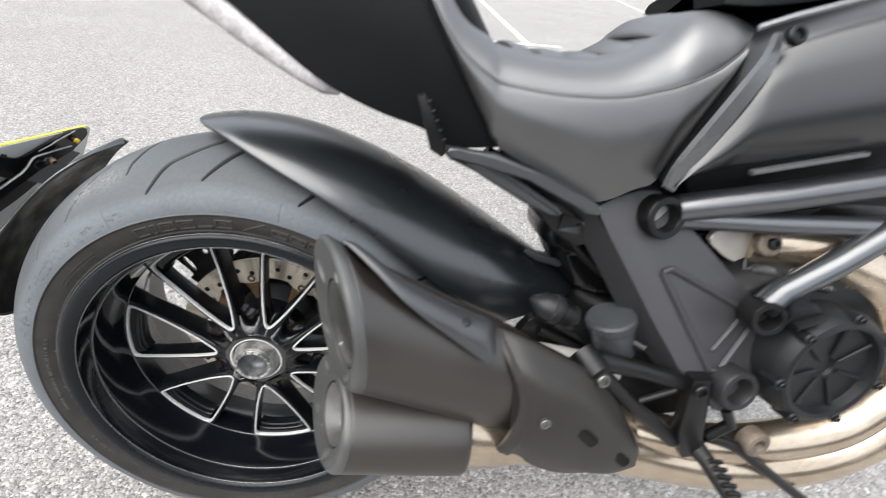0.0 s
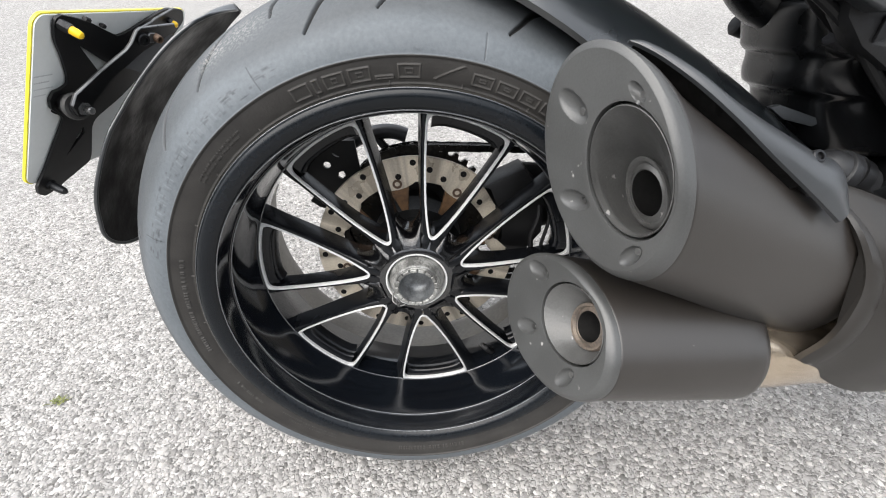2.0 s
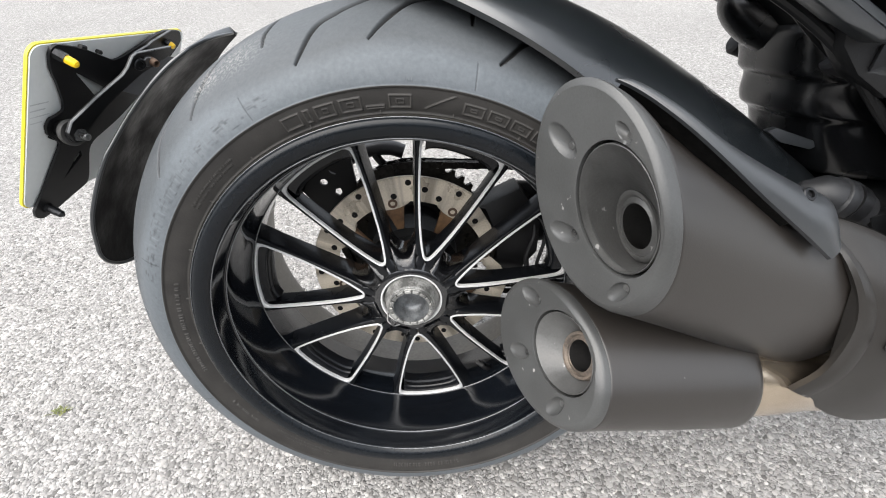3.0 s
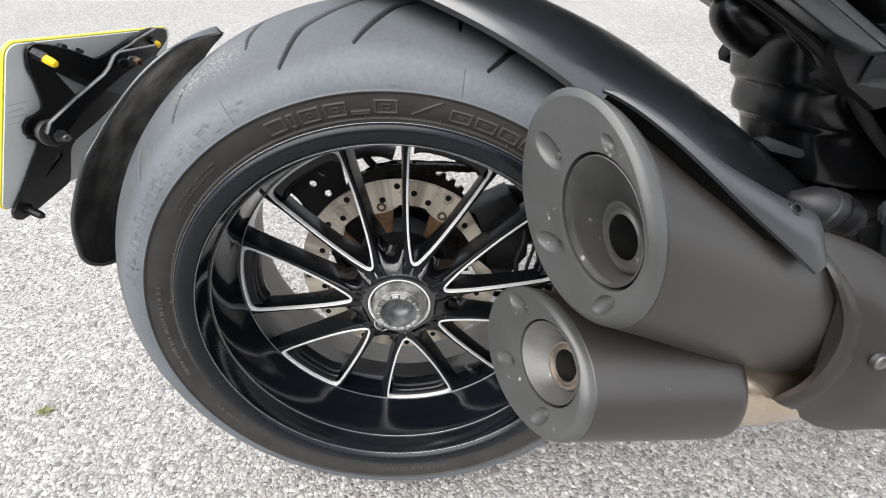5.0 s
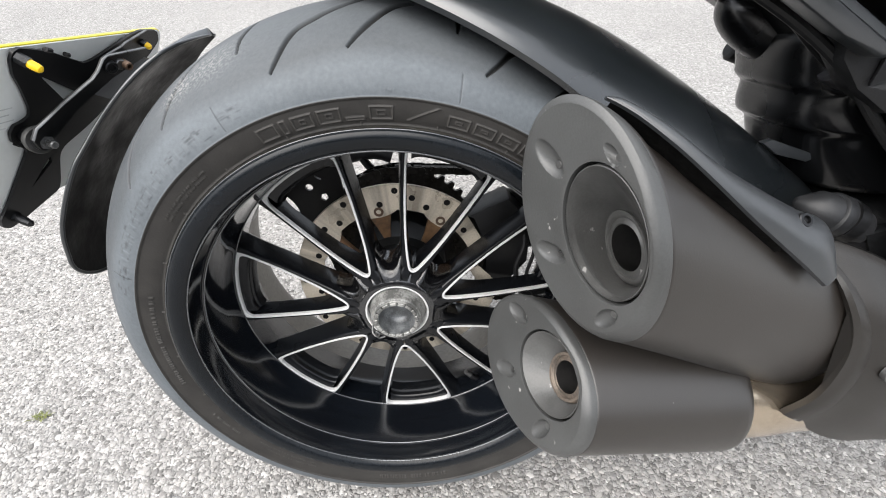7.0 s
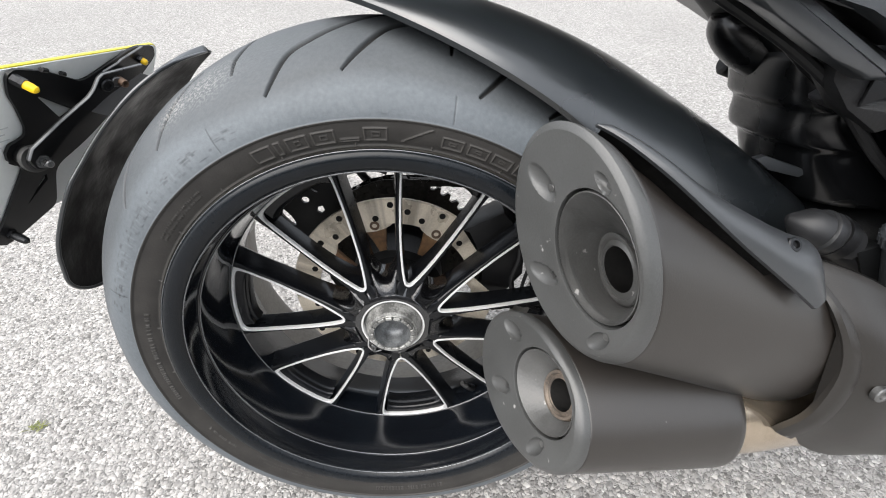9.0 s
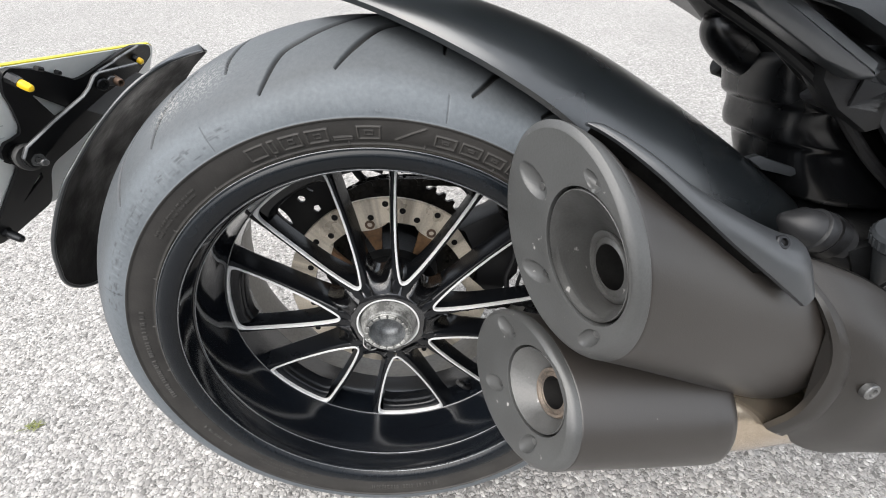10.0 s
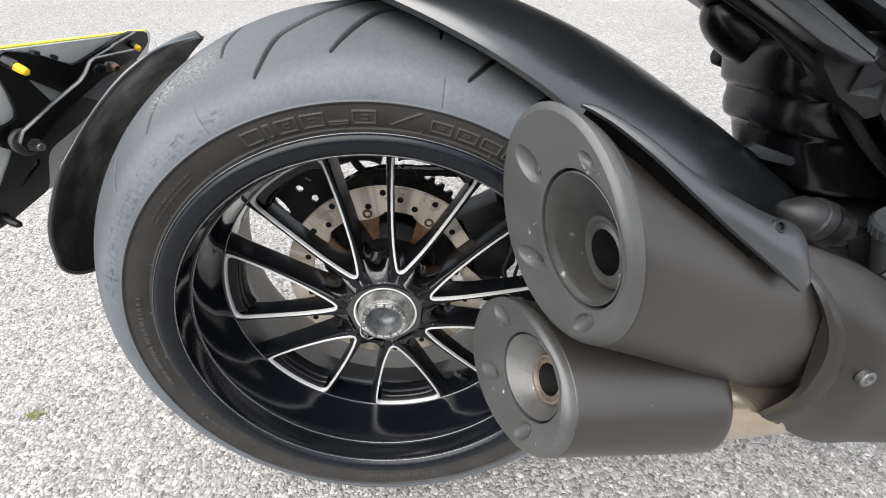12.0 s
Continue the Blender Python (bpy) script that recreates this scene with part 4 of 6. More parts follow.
    me.vertices.foreach_set("co", co.ravel())
    me.loops.add(quads.size)
    me.loops.foreach_set("vertex_index", quads.ravel())
    me.polygons.add(len(quads))
    me.polygons.foreach_set("loop_start", np.arange(len(quads)) * 4)
    me.polygons.foreach_set("loop_total", np.full(len(quads), 4))
    me.polygons.foreach_set("use_smooth", np.ones(len(quads), bool))
    me.update(calc_edges=True)
    me.validate()
    # wear: red tread with the dusty shoulder's sheen painted paler, green groove, blue dried mud
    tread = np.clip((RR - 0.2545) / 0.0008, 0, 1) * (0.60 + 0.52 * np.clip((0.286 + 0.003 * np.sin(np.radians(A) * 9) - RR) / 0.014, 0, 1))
    mud = 0.60 * np.exp(-(wrap(A - 116.5) / 4.5) ** 2 - ((RR - 0.306) / 0.009) ** 2) + 0.75 * np.exp(-(wrap(A - 123.5) / 3.0) ** 2 - ((RR - 0.3045) / 0.007) ** 2) + 0.004
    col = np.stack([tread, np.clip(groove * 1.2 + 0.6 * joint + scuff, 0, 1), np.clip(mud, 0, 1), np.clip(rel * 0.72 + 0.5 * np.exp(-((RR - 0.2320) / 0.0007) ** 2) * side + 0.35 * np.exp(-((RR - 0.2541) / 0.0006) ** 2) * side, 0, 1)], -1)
    at = me.color_attributes.new("wear_and_sheen", "FLOAT_COLOR", "POINT")
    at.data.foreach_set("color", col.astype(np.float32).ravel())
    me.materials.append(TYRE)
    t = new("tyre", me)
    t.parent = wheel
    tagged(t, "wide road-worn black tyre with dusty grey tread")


tyre()


# ---- brake, sprocket, chain and swing arm on the far side of the wheel ----
def drilled_disc():
    y0, y1, ro, ri, n = 0.0440, 0.0490, 0.1325, 0.1000, 144
    bm = revolve([(y0, ri), (y0, ro - 0.0008), (y0 + 0.0008, ro), (y1 - 0.0008, ro), (y1, ro - 0.0008), (y1, ri)], n, wrap=True)
    d_ob = part("brake_disc", bm, DISC, wheel, "brown-tinted drilled steel brake disc", 30)
    for k in range(36):
        r = (0.1245, 0.1085, 0.1165)[k % 3]
        bm = revolve([(y0 - 0.0004, 0.0001), (y0 - 0.0004, 0.0038), (y0 + 0.001, 0.0042)], 16, centre=polar(r, k * 10, 0))
        part("disc_hole", bm, SOOT_SHADE, wheel, angle=60)
    for k in range(8):
        a = k * 45 + 12
        lug = [polar(0.1000, a + d, 0) for d in (-13, -8, 0, 8, 13)] + [polar(q, a + d, 0) for q, d in ((0.0965, 11), (0.0930, 6), (0.0915, 0), (0.0930, -6), (0.0965, -11))]
        part("disc_lug", slab([(p.x, p.z) for p in lug], y0 + 0.0002, y1, 0.0004), DISC, d_ob, "", 30)
        pts = [polar(0.100, a - 9, 0), polar(0.104, a - 3, 0), polar(0.104, a + 3, 0), polar(0.100, a + 9, 0), polar(0.075, a + 5, 0), polar(0.058, a + 4, 0), polar(0.058, a - 4, 0), polar(0.075, a - 5, 0)]
        bm = slab([(p.x, p.z) for p in pts], 0.0465, 0.0525, 0.001)
        part("disc_carrier_arm", bm, CARRIER, wheel, "rusty disc carrier arm")
        bolt("disc_bobbin", polar(0.0995, a, 0.0455), (0, -1, 0), 0.0060, 0.003, RUST_BOLT, wheel)
    bm = revolve([(0.046, 0.062), (0.046, 0.045), (0.09, 0.045), (0.09, 0.062)], 64, wrap=True)
    part("disc_carrier", bm, ENGINE, wheel, "dark disc carrier")


drilled_disc()


def sprocket():
    n, y0, y1 = 43, 0.149, 0.155
    out = []
    for k in range(n):
        for f, r in ((-0.5, 0.1120), (-0.32, 0.1125), (-0.14, 0.1195), (0.14, 0.1195), (0.32, 0.1125)):
            a = 360 * (k + f) / n
            out.append((r * math.cos(radians(a)), r * math.sin(radians(a))))
    bm = bmesh.new()
    a = [bm.verts.new((x, y0, z)) for x, z in out]
    b = [bm.verts.new((x, y1, z)) for x, z in out]
    s = 0.072 / 0.115
    c = [bm.verts.new((x * s, y0, z * s)) for x, z in out]
    d = [bm.verts.new((x * s, y1, z * s)) for x, z in out]
    m = len(out)
    for i in range(m):
        j = (i + 1) % m
        bm.faces.new((a[i], a[j], b[j], b[i]))
        bm.faces.new((a[i], c[i], c[j], a[j]))
        bm.faces.new((b[j], d[j], d[i], b[i]))
        bm.faces.new((c[j], c[i], d[i], d[j]))
    part("rear_sprocket", bm, CHAIN, wheel, "dark oily rear sprocket", 30)
    bm = revolve([(0.10, 0.05), (0.149, 0.05), (0.149, 0.075), (0.155, 0.075), (0.155, 0.04)], 48)
    part("sprocket_carrier", bm, BLACK_METAL, wheel, "black sprocket carrier")


sprocket()


def chain():
    """Roller chain round the back of the sprocket and along its upper and lower runs."""
    r = 0.1148
    path = [(0.62, 0.085), (0.42, 0.096)] + [(r * math.cos(radians(a)), r * math.sin(radians(a))) for a in range(84, 277, 4)] + [(0.42, -0.105), (0.62, -0.095)]
    P = [Vector(p) for p in path]
    pitch, pos, acc, d = 0.0159, [], 0.0, 0.0
    for a, b in zip(P, P[1:]):
        l = (b - a).length
        while d <= l:
            pos.append((a.lerp(b, d / l), (b - a).normalized()))
            d += pitch
        d -= l
    link = {}
    for k in (0, 1):
        dy = 0.0085 if k else 0.0065
        o = [(0.0125 * math.cos(t), 0.0068 * math.sin(t)) for t in np.linspace(0, 2 * math.pi, 15)[:-1]]
        o = [(x, z * (0.72 if abs(x) < 0.004 else 1.0)) for x, z in o]
        bm = slab(o, -dy - 0.0018, -dy, 0)
        slab(o, dy, dy + 0.0018, 0, bm)
        ob = part("chain_link", bm, CHAIN, chain_root)
        link[k] = ob.data
        bpy.data.objects.remove(ob)
    for i, (p, t) in enumerate(pos[:-1]):
        q = pos[i + 1][0]
        ob = new("chain_link", link[i % 2])
        ob.parent = chain_root
        a = math.atan2(q.y - p.y, q.x - p.x)
        ob.matrix_basis = Matrix.Translation((0.5 * (p.x + q.x), 0.152, 0.5 * (p.y + q.y))) @ Matrix.Rotation(-a, 4, "Y")


bm = tube([(0.62, 0.152, 0.085), (0.42, 0.152, 0.096), (0.20, 0.152, 0.106), (0.02, 0.152, 0.1145)], 0.0045, 8)
chain_root = part("drive_chain", bm, CHAIN, bike, "black oily drive chain")
chain()

# caliper bracket and chain guard plates: black, with lightening holes
def holed_plate(name, outline, holes, y0, y1, material, parent, label=""):
    """A plate whose holes go right through: strips between angles round each hole are bridged by triangulation."""
    bm = bmesh.new()
    loops = [outline] + holes
    for y in (y0, y1):
        edges = []
        for lp in loops:
            v = [bm.verts.new((x, y, z)) for x, z in lp]
            edges += [bm.edges.new((v[i], v[(i + 1) % len(v)])) for i in range(len(v))]
        bmesh.ops.triangle_fill(bm, edges=edges, use_beauty=True)
    bm.verts.ensure_lookup_table()
    total = sum(len(lp) for lp in loops)
    base = 0
    for lp in loops:
        n = len(lp)
        for i in range(n):
            j = (i + 1) % n
            bm.faces.new((bm.verts[base + i], bm.verts[base + j], bm.verts[total + base + j], bm.verts[total + base + i]))
        base += n
    return part(name, bm, material, parent, label)


def oval(x, z, a, b, turn=0, n=14):
    c, s = math.cos(radians(turn)), math.sin(radians(turn))
    return [(x + a * math.cos(t) * c - b * math.sin(t) * s, z + a * math.cos(t) * s + b * math.sin(t) * c) for t in np.linspace(0, 2 * math.pi, n + 1)[:-1]]


holed_plate("chain_guard", [(-0.1565, 0.0630), (-0.1830, 0.0905), (-0.1640, 0.1090), (-0.1380, 0.1230), (-0.1040, 0.1320), (-0.082, 0.132), (-0.078, 0.090), (-0.100, 0.055), (-0.130, 0.030), (-0.1438, 0.0350), (-0.1555, 0.0445), (-0.1493, 0.0523)],
            [oval(-0.1525, 0.0735, 0.0165, 0.0045, 124), oval(-0.124, 0.098, 0.0054, 0.0048), oval(-0.105, 0.083, 0.0065, 0.0055, 60, 5), oval(-0.110, 0.112, 0.0050, 0.0018, 150)], 0.126, 0.131, BLACK_METAL, bike, "black plate with lightening holes")
arm = curve([(-0.125, 0.175, 0.098), (-0.0883, 0.180, 0.1190), (-0.0680, 0.180, 0.1262), (-0.0480, 0.180, 0.1300), (-0.0290, 0.180, 0.1290), (-0.012, 0.179, 0.1235)], 6)
part("plate_carrier_arm", tube(arm, [0.011] * len(arm), 14), CAST, bike, "grey tubular plate carrier arm")
part("plate_carrier_strut", tube(curve([(-0.060, 0.178, 0.130), (-0.045, 0.176, 0.108), (-0.020, 0.172, 0.095), (0.02, 0.170, 0.09)], 5), 0.006, 10), BLACK_METAL, bike)

# single-sided swing arm beyond the wheel, its pivot tube ahead of it
rings = []
for x, y, z, w, h in ((-0.05, 0.205, -0.010, 0.03, 0.028), (0.0, 0.205, -0.012, 0.035, 0.046), (0.06, 0.205, -0.012, 0.035, 0.048), (0.16, 0.200, -0.004, 0.034, 0.044), (0.30, 0.185, 0.030, 0.034, 0.045), (0.40, 0.150, 0.068, 0.046, 0.052), (0.48, 0.09, 0.078, 0.07, 0.055), (0.55, 0.04, 0.082, 0.10, 0.05), (0.62, 0.036, 0.085, 0.11, 0.04)):
    rings.append([(x, y + w * (abs(math.cos(t)) ** 0.7) * math.copysign(1, math.cos(t)), z + h * (abs(math.sin(t)) ** 0.7) * math.copysign(1, math.sin(t))) for t in np.linspace(0, 2 * math.pi, 25)[:-1]])
part("swing_arm", loft(rings), ENGINE, bike, "dark single-sided swing arm", 50)
part("brake_caliper", slab([(0.085, 0.095), (0.135, 0.118), (0.165, 0.085), (0.165, 0.03), (0.135, -0.01), (0.105, 0.02), (0.118, 0.055)], 0.030, 0.075, 0.006), BLACK_METAL, bike, "black rear brake caliper")
part("caliper_bracket", slab([(0.095, 0.090), (0.130, 0.112), (0.175, 0.108), (0.215, 0.07), (0.205, 0.05), (0.165, 0.075), (0.125, 0.07)], 0.066, 0.082, 0.003), BLACK_METAL, bike, "black caliper bracket")
bolt("caliper_bolt", (0.137, 0.066, 0.100), (0, -1, 0), 0.008, 0.006, BLACK_BOLT, bike)
part("brake_hose", tube(curve([(0.150, 0.05, 0.10), (0.158, 0.03, 0.06), (0.150, 0.028, 0.02), (0.17, 0.03, -0.02), (0.26, 0.04, 0.0), (0.36, 0.03, 0.06)], 6), 0.0035, 8), RUBBER, bike)
part("sensor_cable", tube(curve([(0.168, 0.04, 0.10), (0.172, 0.03, 0.05), (0.166, 0.03, 0.0), (0.20, 0.03, -0.03), (0.30, 0.05, 0.0)], 6), 0.0025, 8), RUBBER, bike)


# ---- rear hugger over the tyre ----
def hugger():
    A = [98.5, 97.5, 95.5, 92.5, 88.5, 83, 76, 68, 60, 52, 44, 36, 28, 21, 15]
    HW = [0.010, 0.028, 0.046, 0.062, 0.079, 0.096, 0.110, 0.118, 0.121, 0.121, 0.120, 0.117, 0.110, 0.098, 0.082]
    RC = [0.345, 0.346, 0.347, 0.348, 0.3485, 0.3485, 0.3485, 0.350, 0.355, 0.364, 0.377, 0.397, 0.426, 0.460, 0.500]
    RE = [0.344, 0.343, 0.341, 0.337, 0.330, 0.321, 0.312, 0.305, 0.301, 0.299, 0.301, 0.309, 0.323, 0.345, 0.372]
    fine = curve(list(zip(A, HW, RC, RE)), 5)
    us = np.sin(np.linspace(-math.pi / 2, math.pi / 2, 27))
    rows_o, rows_i = [], []
    for a, hw, rc, re in fine:
        o, i = [], []
        for u in us:
            k = 1 - (1 - abs(u) ** 2.3) ** (1 / 1.6)
            o.append(polar(rc - (rc - re) * k, a, YC + hw * u))
            i.append(polar(rc - 0.004 - (rc - re) * k, a, YC + (hw - 0.0032) * u))
        rows_o.append(o)
        rows_i.append(i)
    bm = bmesh.new()
    rings = [o + i[::-1] for o, i in zip(rows_o, rows_i)]
    loft(rings, bm)
    return part("rear_hugger", bm, GUARD, bike, "smooth satin black mudguard hugging the tyre", 45)


hug = hugger()
part("hugger_boss", tube([(0.385, -0.070, 0.154), (0.400, -0.075, 0.148), (0.420, -0.078, 0.140), (0.445, -0.078, 0.128)], [0.004, 0.0175, 0.0205, 0.019], 28), FLANK, hug, "", 60)
part("boss_collar", tube([(0.4120, -0.0768, 0.1432), (0.4135, -0.0770, 0.1426), (0.4215, -0.0780, 0.1394), (0.4230, -0.0780, 0.1388)], [0.0195, 0.0216, 0.0218, 0.0198], 32), FLANK, hug, "raised collar", 40)
part("hugger_clamp", revolve([(-0.006, 0.0225), (0.006, 0.0225), (0.006, 0.019), (-0.006, 0.019)], 24, wrap=True, centre=(0.428, -0.078, 0.136), axis=(0.87, -0.05, -0.48)), BLACK_METAL, hug)
part("swing_arm_link", tube([(0.425, -0.080, 0.128), (0.47, -0.082, 0.105), (0.56, -0.075, 0.075)], [0.014, 0.015, 0.017], 14), BLACK_METAL, bike, "black swing arm strut")
part("collector_pipe", tube(curve([(0.350, -0.104, 0.092), (0.39, -0.105, 0.083), (0.45, -0.105, 0.072), (0.51, -0.104, 0.055)], 4), 0.021, 24), BRIGHT_PLATE, bike, "pale satin steel pipe above the cover", 60)
web = part("pivot_web", slab(soft_outline([(0.368, 0.096), (0.392, 0.132), (0.430, 0.128), (0.480, 0.112), (0.515, 0.080), (0.510, 0.030), (0.390, 0.040)]), -0.080, -0.064, 0.003), BLACK_METAL, bike, "black web at the swing arm pivot")
bolt("web_bolt", (0.452, -0.081, 0.106), (0, -1, 0.1), 0.008, 0.004, BLACK_BOLT, web)
part("link_rod", tube([(0.40, -0.085, 0.112), (0.50, -0.088, 0.070), (0.58, -0.085, 0.045)], 0.006, 10), BLACK_METAL, bike)


# ---- splash guard behind the tyre, plate carrier and number plate ----
def splash_guard():
    rows_o, rows_i = [], []
    for a in np.concatenate([122.0 + 4.0 * np.linspace(0, 1, 18) ** 2, np.linspace(126.5, 128, 4), np.linspace(129, 164, 30), np.linspace(164.8, 172, 16)]):
        y0 = float(np.interp(a, (122.0, 122.06, 122.25, 122.6, 123.2, 125.3, 128.5, 131.6, 139.1, 142.4, 145.9, 148.9, 154, 157, 160, 164, 167, 170, 171.5, 172), (0.076, 0.066, 0.050, 0.034, 0.020, 0.000, -0.009, -0.014, -0.024, -0.029, -0.037, -0.040, -0.044, -0.0465, -0.046, -0.042, -0.035, -0.020, 0.000, 0.016)))
        y1 = float(np.interp(a, (122.0, 122.1, 122.6, 124, 127, 131, 140, 160, 168, 171, 172), (0.078, 0.084, 0.088, 0.091, 0.096, 0.106, 0.124, 0.124, 0.105, 0.075, 0.045)))
        if a > 164:
            f = math.sqrt(max(0.0, 1 - ((a - 164) / 8.05) ** 2))
            y0, y1 = 0.034 - 0.076 * f, 0.034 + 0.080 * f
        o, i = [], []
        for u in np.linspace(0, 1, 15):
            e = (2 * u - 1)
            r = 0.3455 - 0.006 * e * e
            o.append(polar(r + 0.0022, a, y0 + (y1 - y0) * u))
            i.append(polar(r, a, y0 + (y1 - y0) * u))
        rows_o.append(o)
        rows_i.append(i)
    bm = bmesh.new()
    n, m = len(rows_o), 15
    vo = [[bm.verts.new(p) for p in r] for r in rows_o]
    vi = [[bm.verts.new(p) for p in r] for r in rows_i]
    for r in range(n - 1):
        for c in range(m - 1):
            bm.faces.new((vo[r][c], vo[r][c + 1], vo[r + 1][c + 1], vo[r + 1][c]))
        for c in (0, m - 1):
            bm.faces.new((vo[r][c], vo[r + 1][c], vi[r + 1][c], vi[r][c]))
    for r in (0, n - 1):
        for c in range(m - 1):
            bm.faces.new((vo[r][c], vo[r][c + 1], vi[r][c + 1], vi[r][c]))
    g = part("splash_guard", bm, GUARD, bike, "narrow black splash guard behind the tyre", 50)
    bm = loft(rows_i, cap=(False, False), closed=False)
    part("guard_lining", bm, GUARD_IN, g, "mud-streaked inner face")
    both = list(zip(rows_o, rows_i))
    brim = [(a[-1] + b[-1]) / 2 for a, b in both[14:0:-1]] + [(a[7] + b[7]) / 2 for a, b in both[:1]] + [(a[0] + b[0]) / 2 for a, b in both[1:]]
    part("guard_lip", tube(brim, [0.0012] * 14 + [0.0012 + 0.0008 * min(1, k / 20) for k in range(len(brim) - 14)], 8), GUARD, g, "glossy rolled lip", 70)
    return g


splash = splash_guard()

# plate axes: along its width, and down its tilted face
PU, PV = V(0.10, 0.993, 0.02).normalized(), V(-0.462, 0.036, -0.886).normalized()
PN = PU.cross(PV).normalized()          # towards the bike or away from it
if PN.x < 0:
    PN = -PN
P0 = V(-0.296, -0.060, 0.287)


def on_plate(u, v, d=0.0):
    return P0 + PU * u + PV * v + PN * d


def plate_block(name, u0, u1, v0, v1, d0, d1, material, parent, label="", bevel=0.002, corner=0.0, tilt=0.0):
    pts = [(u0, v0), (u1, v0), (u1, v1), (u0, v1)]
    if corner:
        q = []
        for (a, b), (sx, sy) in zip(pts, ((1, 1), (-1, 1), (-1, -1), (1, -1))):
            arc = [(a + sx * corner * (1 - math.cos(t)), b + sy * corner * (1 - math.sin(t))) for t in np.linspace(0, math.pi / 2, 6)]
            q += arc if (sx * sy) > 0 else arc[::-1]
        pts = q
    pts = [(u + tilt * (0.162 - v) * (0.215 - u) / 0.215, v) for u, v in pts]
    bm = bmesh.new()
    a = [bm.verts.new(on_plate(u, v, d0)) for u, v in pts]
    b = [bm.verts.new(on_plate(u, v, d1)) for u, v in pts]
    bm.faces.new(a)
    bm.faces.new(b[::-1])
    for i in range(len(pts)):
        j = (i + 1) % len(pts)
        bm.faces.new((a[i], a[j], b[j], b[i]))
    if bevel:
        bmesh.ops.bevel(bm, geom=[e for e in bm.edges if len(e.link_faces) == 2 and e.calc_face_angle(0) > 1], offset=bevel, segments=2, affect="EDGES")
    return part(name, bm, material, parent, label)


plate = plate_block("number_plate", 0, 0.215, 0, 0.162, 0.0006, 0.0018, PLATE_BACK, bike, "grey back of a number plate", 0.0004, 0.010, 0.042)
plate_block("plate_face", -0.0012, 0.2162, -0.0012, 0.1632, -0.0022, 0.0004, YELLOW, plate, "yellow acrylic plate face", 0.0005, 0.011, 0.042)
for k, (w, v) in enumerate(((0.034, 0.052), (0.028, 0.058), (0.036, 0.064), (0.022, 0.070))):
    plate_block("maker_print", 0.006, 0.006 + w * 0.55, v, v + 0.0010, 0.0018, 0.0020, FADED, plate, "faint dark printed bars", 0)


def plate_sheet(name, outline, holes, d0, d1, material, parent, label=""):
    """A sheet cut to an outline on the plate's axes, its holes going right through."""
    bm = bmesh.new()
    loops = [outline] + holes
    for d in (d0, d1):
        edges = []
        for lp in loops:
            v = [bm.verts.new(on_plate(a, b, d)) for a, b in lp]
            edges += [bm.edges.new((v[i], v[(i + 1) % len(v)])) for i in range(len(v))]
        bmesh.ops.triangle_fill(bm, edges=edges, use_beauty=True)
    bm.verts.ensure_lookup_table()
    total, base = sum(len(lp) for lp in loops), 0
    for lp in loops:
        n = len(lp)
        for i in range(n):
            k = (i + 1) % n
            bm.faces.new((bm.verts[base + i], bm.verts[base + k], bm.verts[total + base + k], bm.verts[total + base + i]))
        base += n
    return part(name, bm, material, parent, label, 30)


arms = [(0.0195, 0.0070), (0.0212, 0.0012), (0.0270, -0.0018), (0.0375, 0.0003), (0.0567, 0.0050), (0.0770, 0.0136), (0.0985, 0.0224), (0.1665, -0.0052), (0.2000, -0.0028), (0.2060, 0.0115), (0.160, 0.055),
        (0.110, 0.090), (0.0700, 0.1090), (0.0739, 0.1571), (0.0503, 0.1664), (0.0268, 0.1760), (0.0157, 0.1779), (0.0077, 0.1726), (0.0059, 0.1632), (0.0146, 0.1464), (0.0232, 0.1243), (0.0342, 0.0969),
        (0.0263, 0.0887), (0.0193, 0.0830), (0.0175, 0.0740), (0.0212, 0.0669), (0.0286, 0.0655), (0.0362, 0.0620), (0.0361, 0.0540), (0.0283, 0.0340), (0.0212, 0.0203)]
carrier = plate_sheet("plate_carrier", soft_outline(arms), [soft_outline([(0.0462, 0.0253), (0.0894, 0.0506), (0.0745, 0.0560)], 0.12), soft_outline([(0.0378, 0.1411), (0.0590, 0.1120), (0.0610, 0.1200)], 0.10)], 0.0036, 0.0062, BLACK_METAL, bike, "black pressed steel plate carrier with folded flanges")
for a, b in (((0.050, 0.0015), (0.056, 0.0035)), ((0.071, 0.0085), (0.075, 0.0100))):
    part("locating_tab", tube([on_plate(*a, 0.007), on_plate(*b, 0.007)], 0.0022, 8), BLACK_METAL, carrier)
# the folded bracket that ties the carrier to the splash guard
edge = [(0.0120, 0.0660), (0.0150, 0.0560), (0.0411, 0.0393), (0.0740, 0.0215), (0.0800, 0.0150), (0.0850, 0.0040), (0.0900, 0.0010), (0.1441, -0.0005)]
low = [(0.150, 0.006), (0.143, 0.009), (0.100, 0.0245), (0.058, 0.048), (0.032, 0.072), (0.020, 0.078)]
bracket = plate_sheet("carrier_bracket", edge + low, [], 0.0270, 0.0300, BLACK_METAL, carrier)
E_ = [on_plate(a, b, 0.0300) for a, b in edge]
rings = [[p + PN * x + PV * y for x, y in ((-0.0016, -0.0006), (0.0003, -0.0006), (0.0006, 0.0), (0.0003, 0.0005), (-0.0016, 0.0005))] for p in E_]
part("bracket_flange", loft(rings), EDGE_STEEL, bracket, "worn grey folded edge", 50)
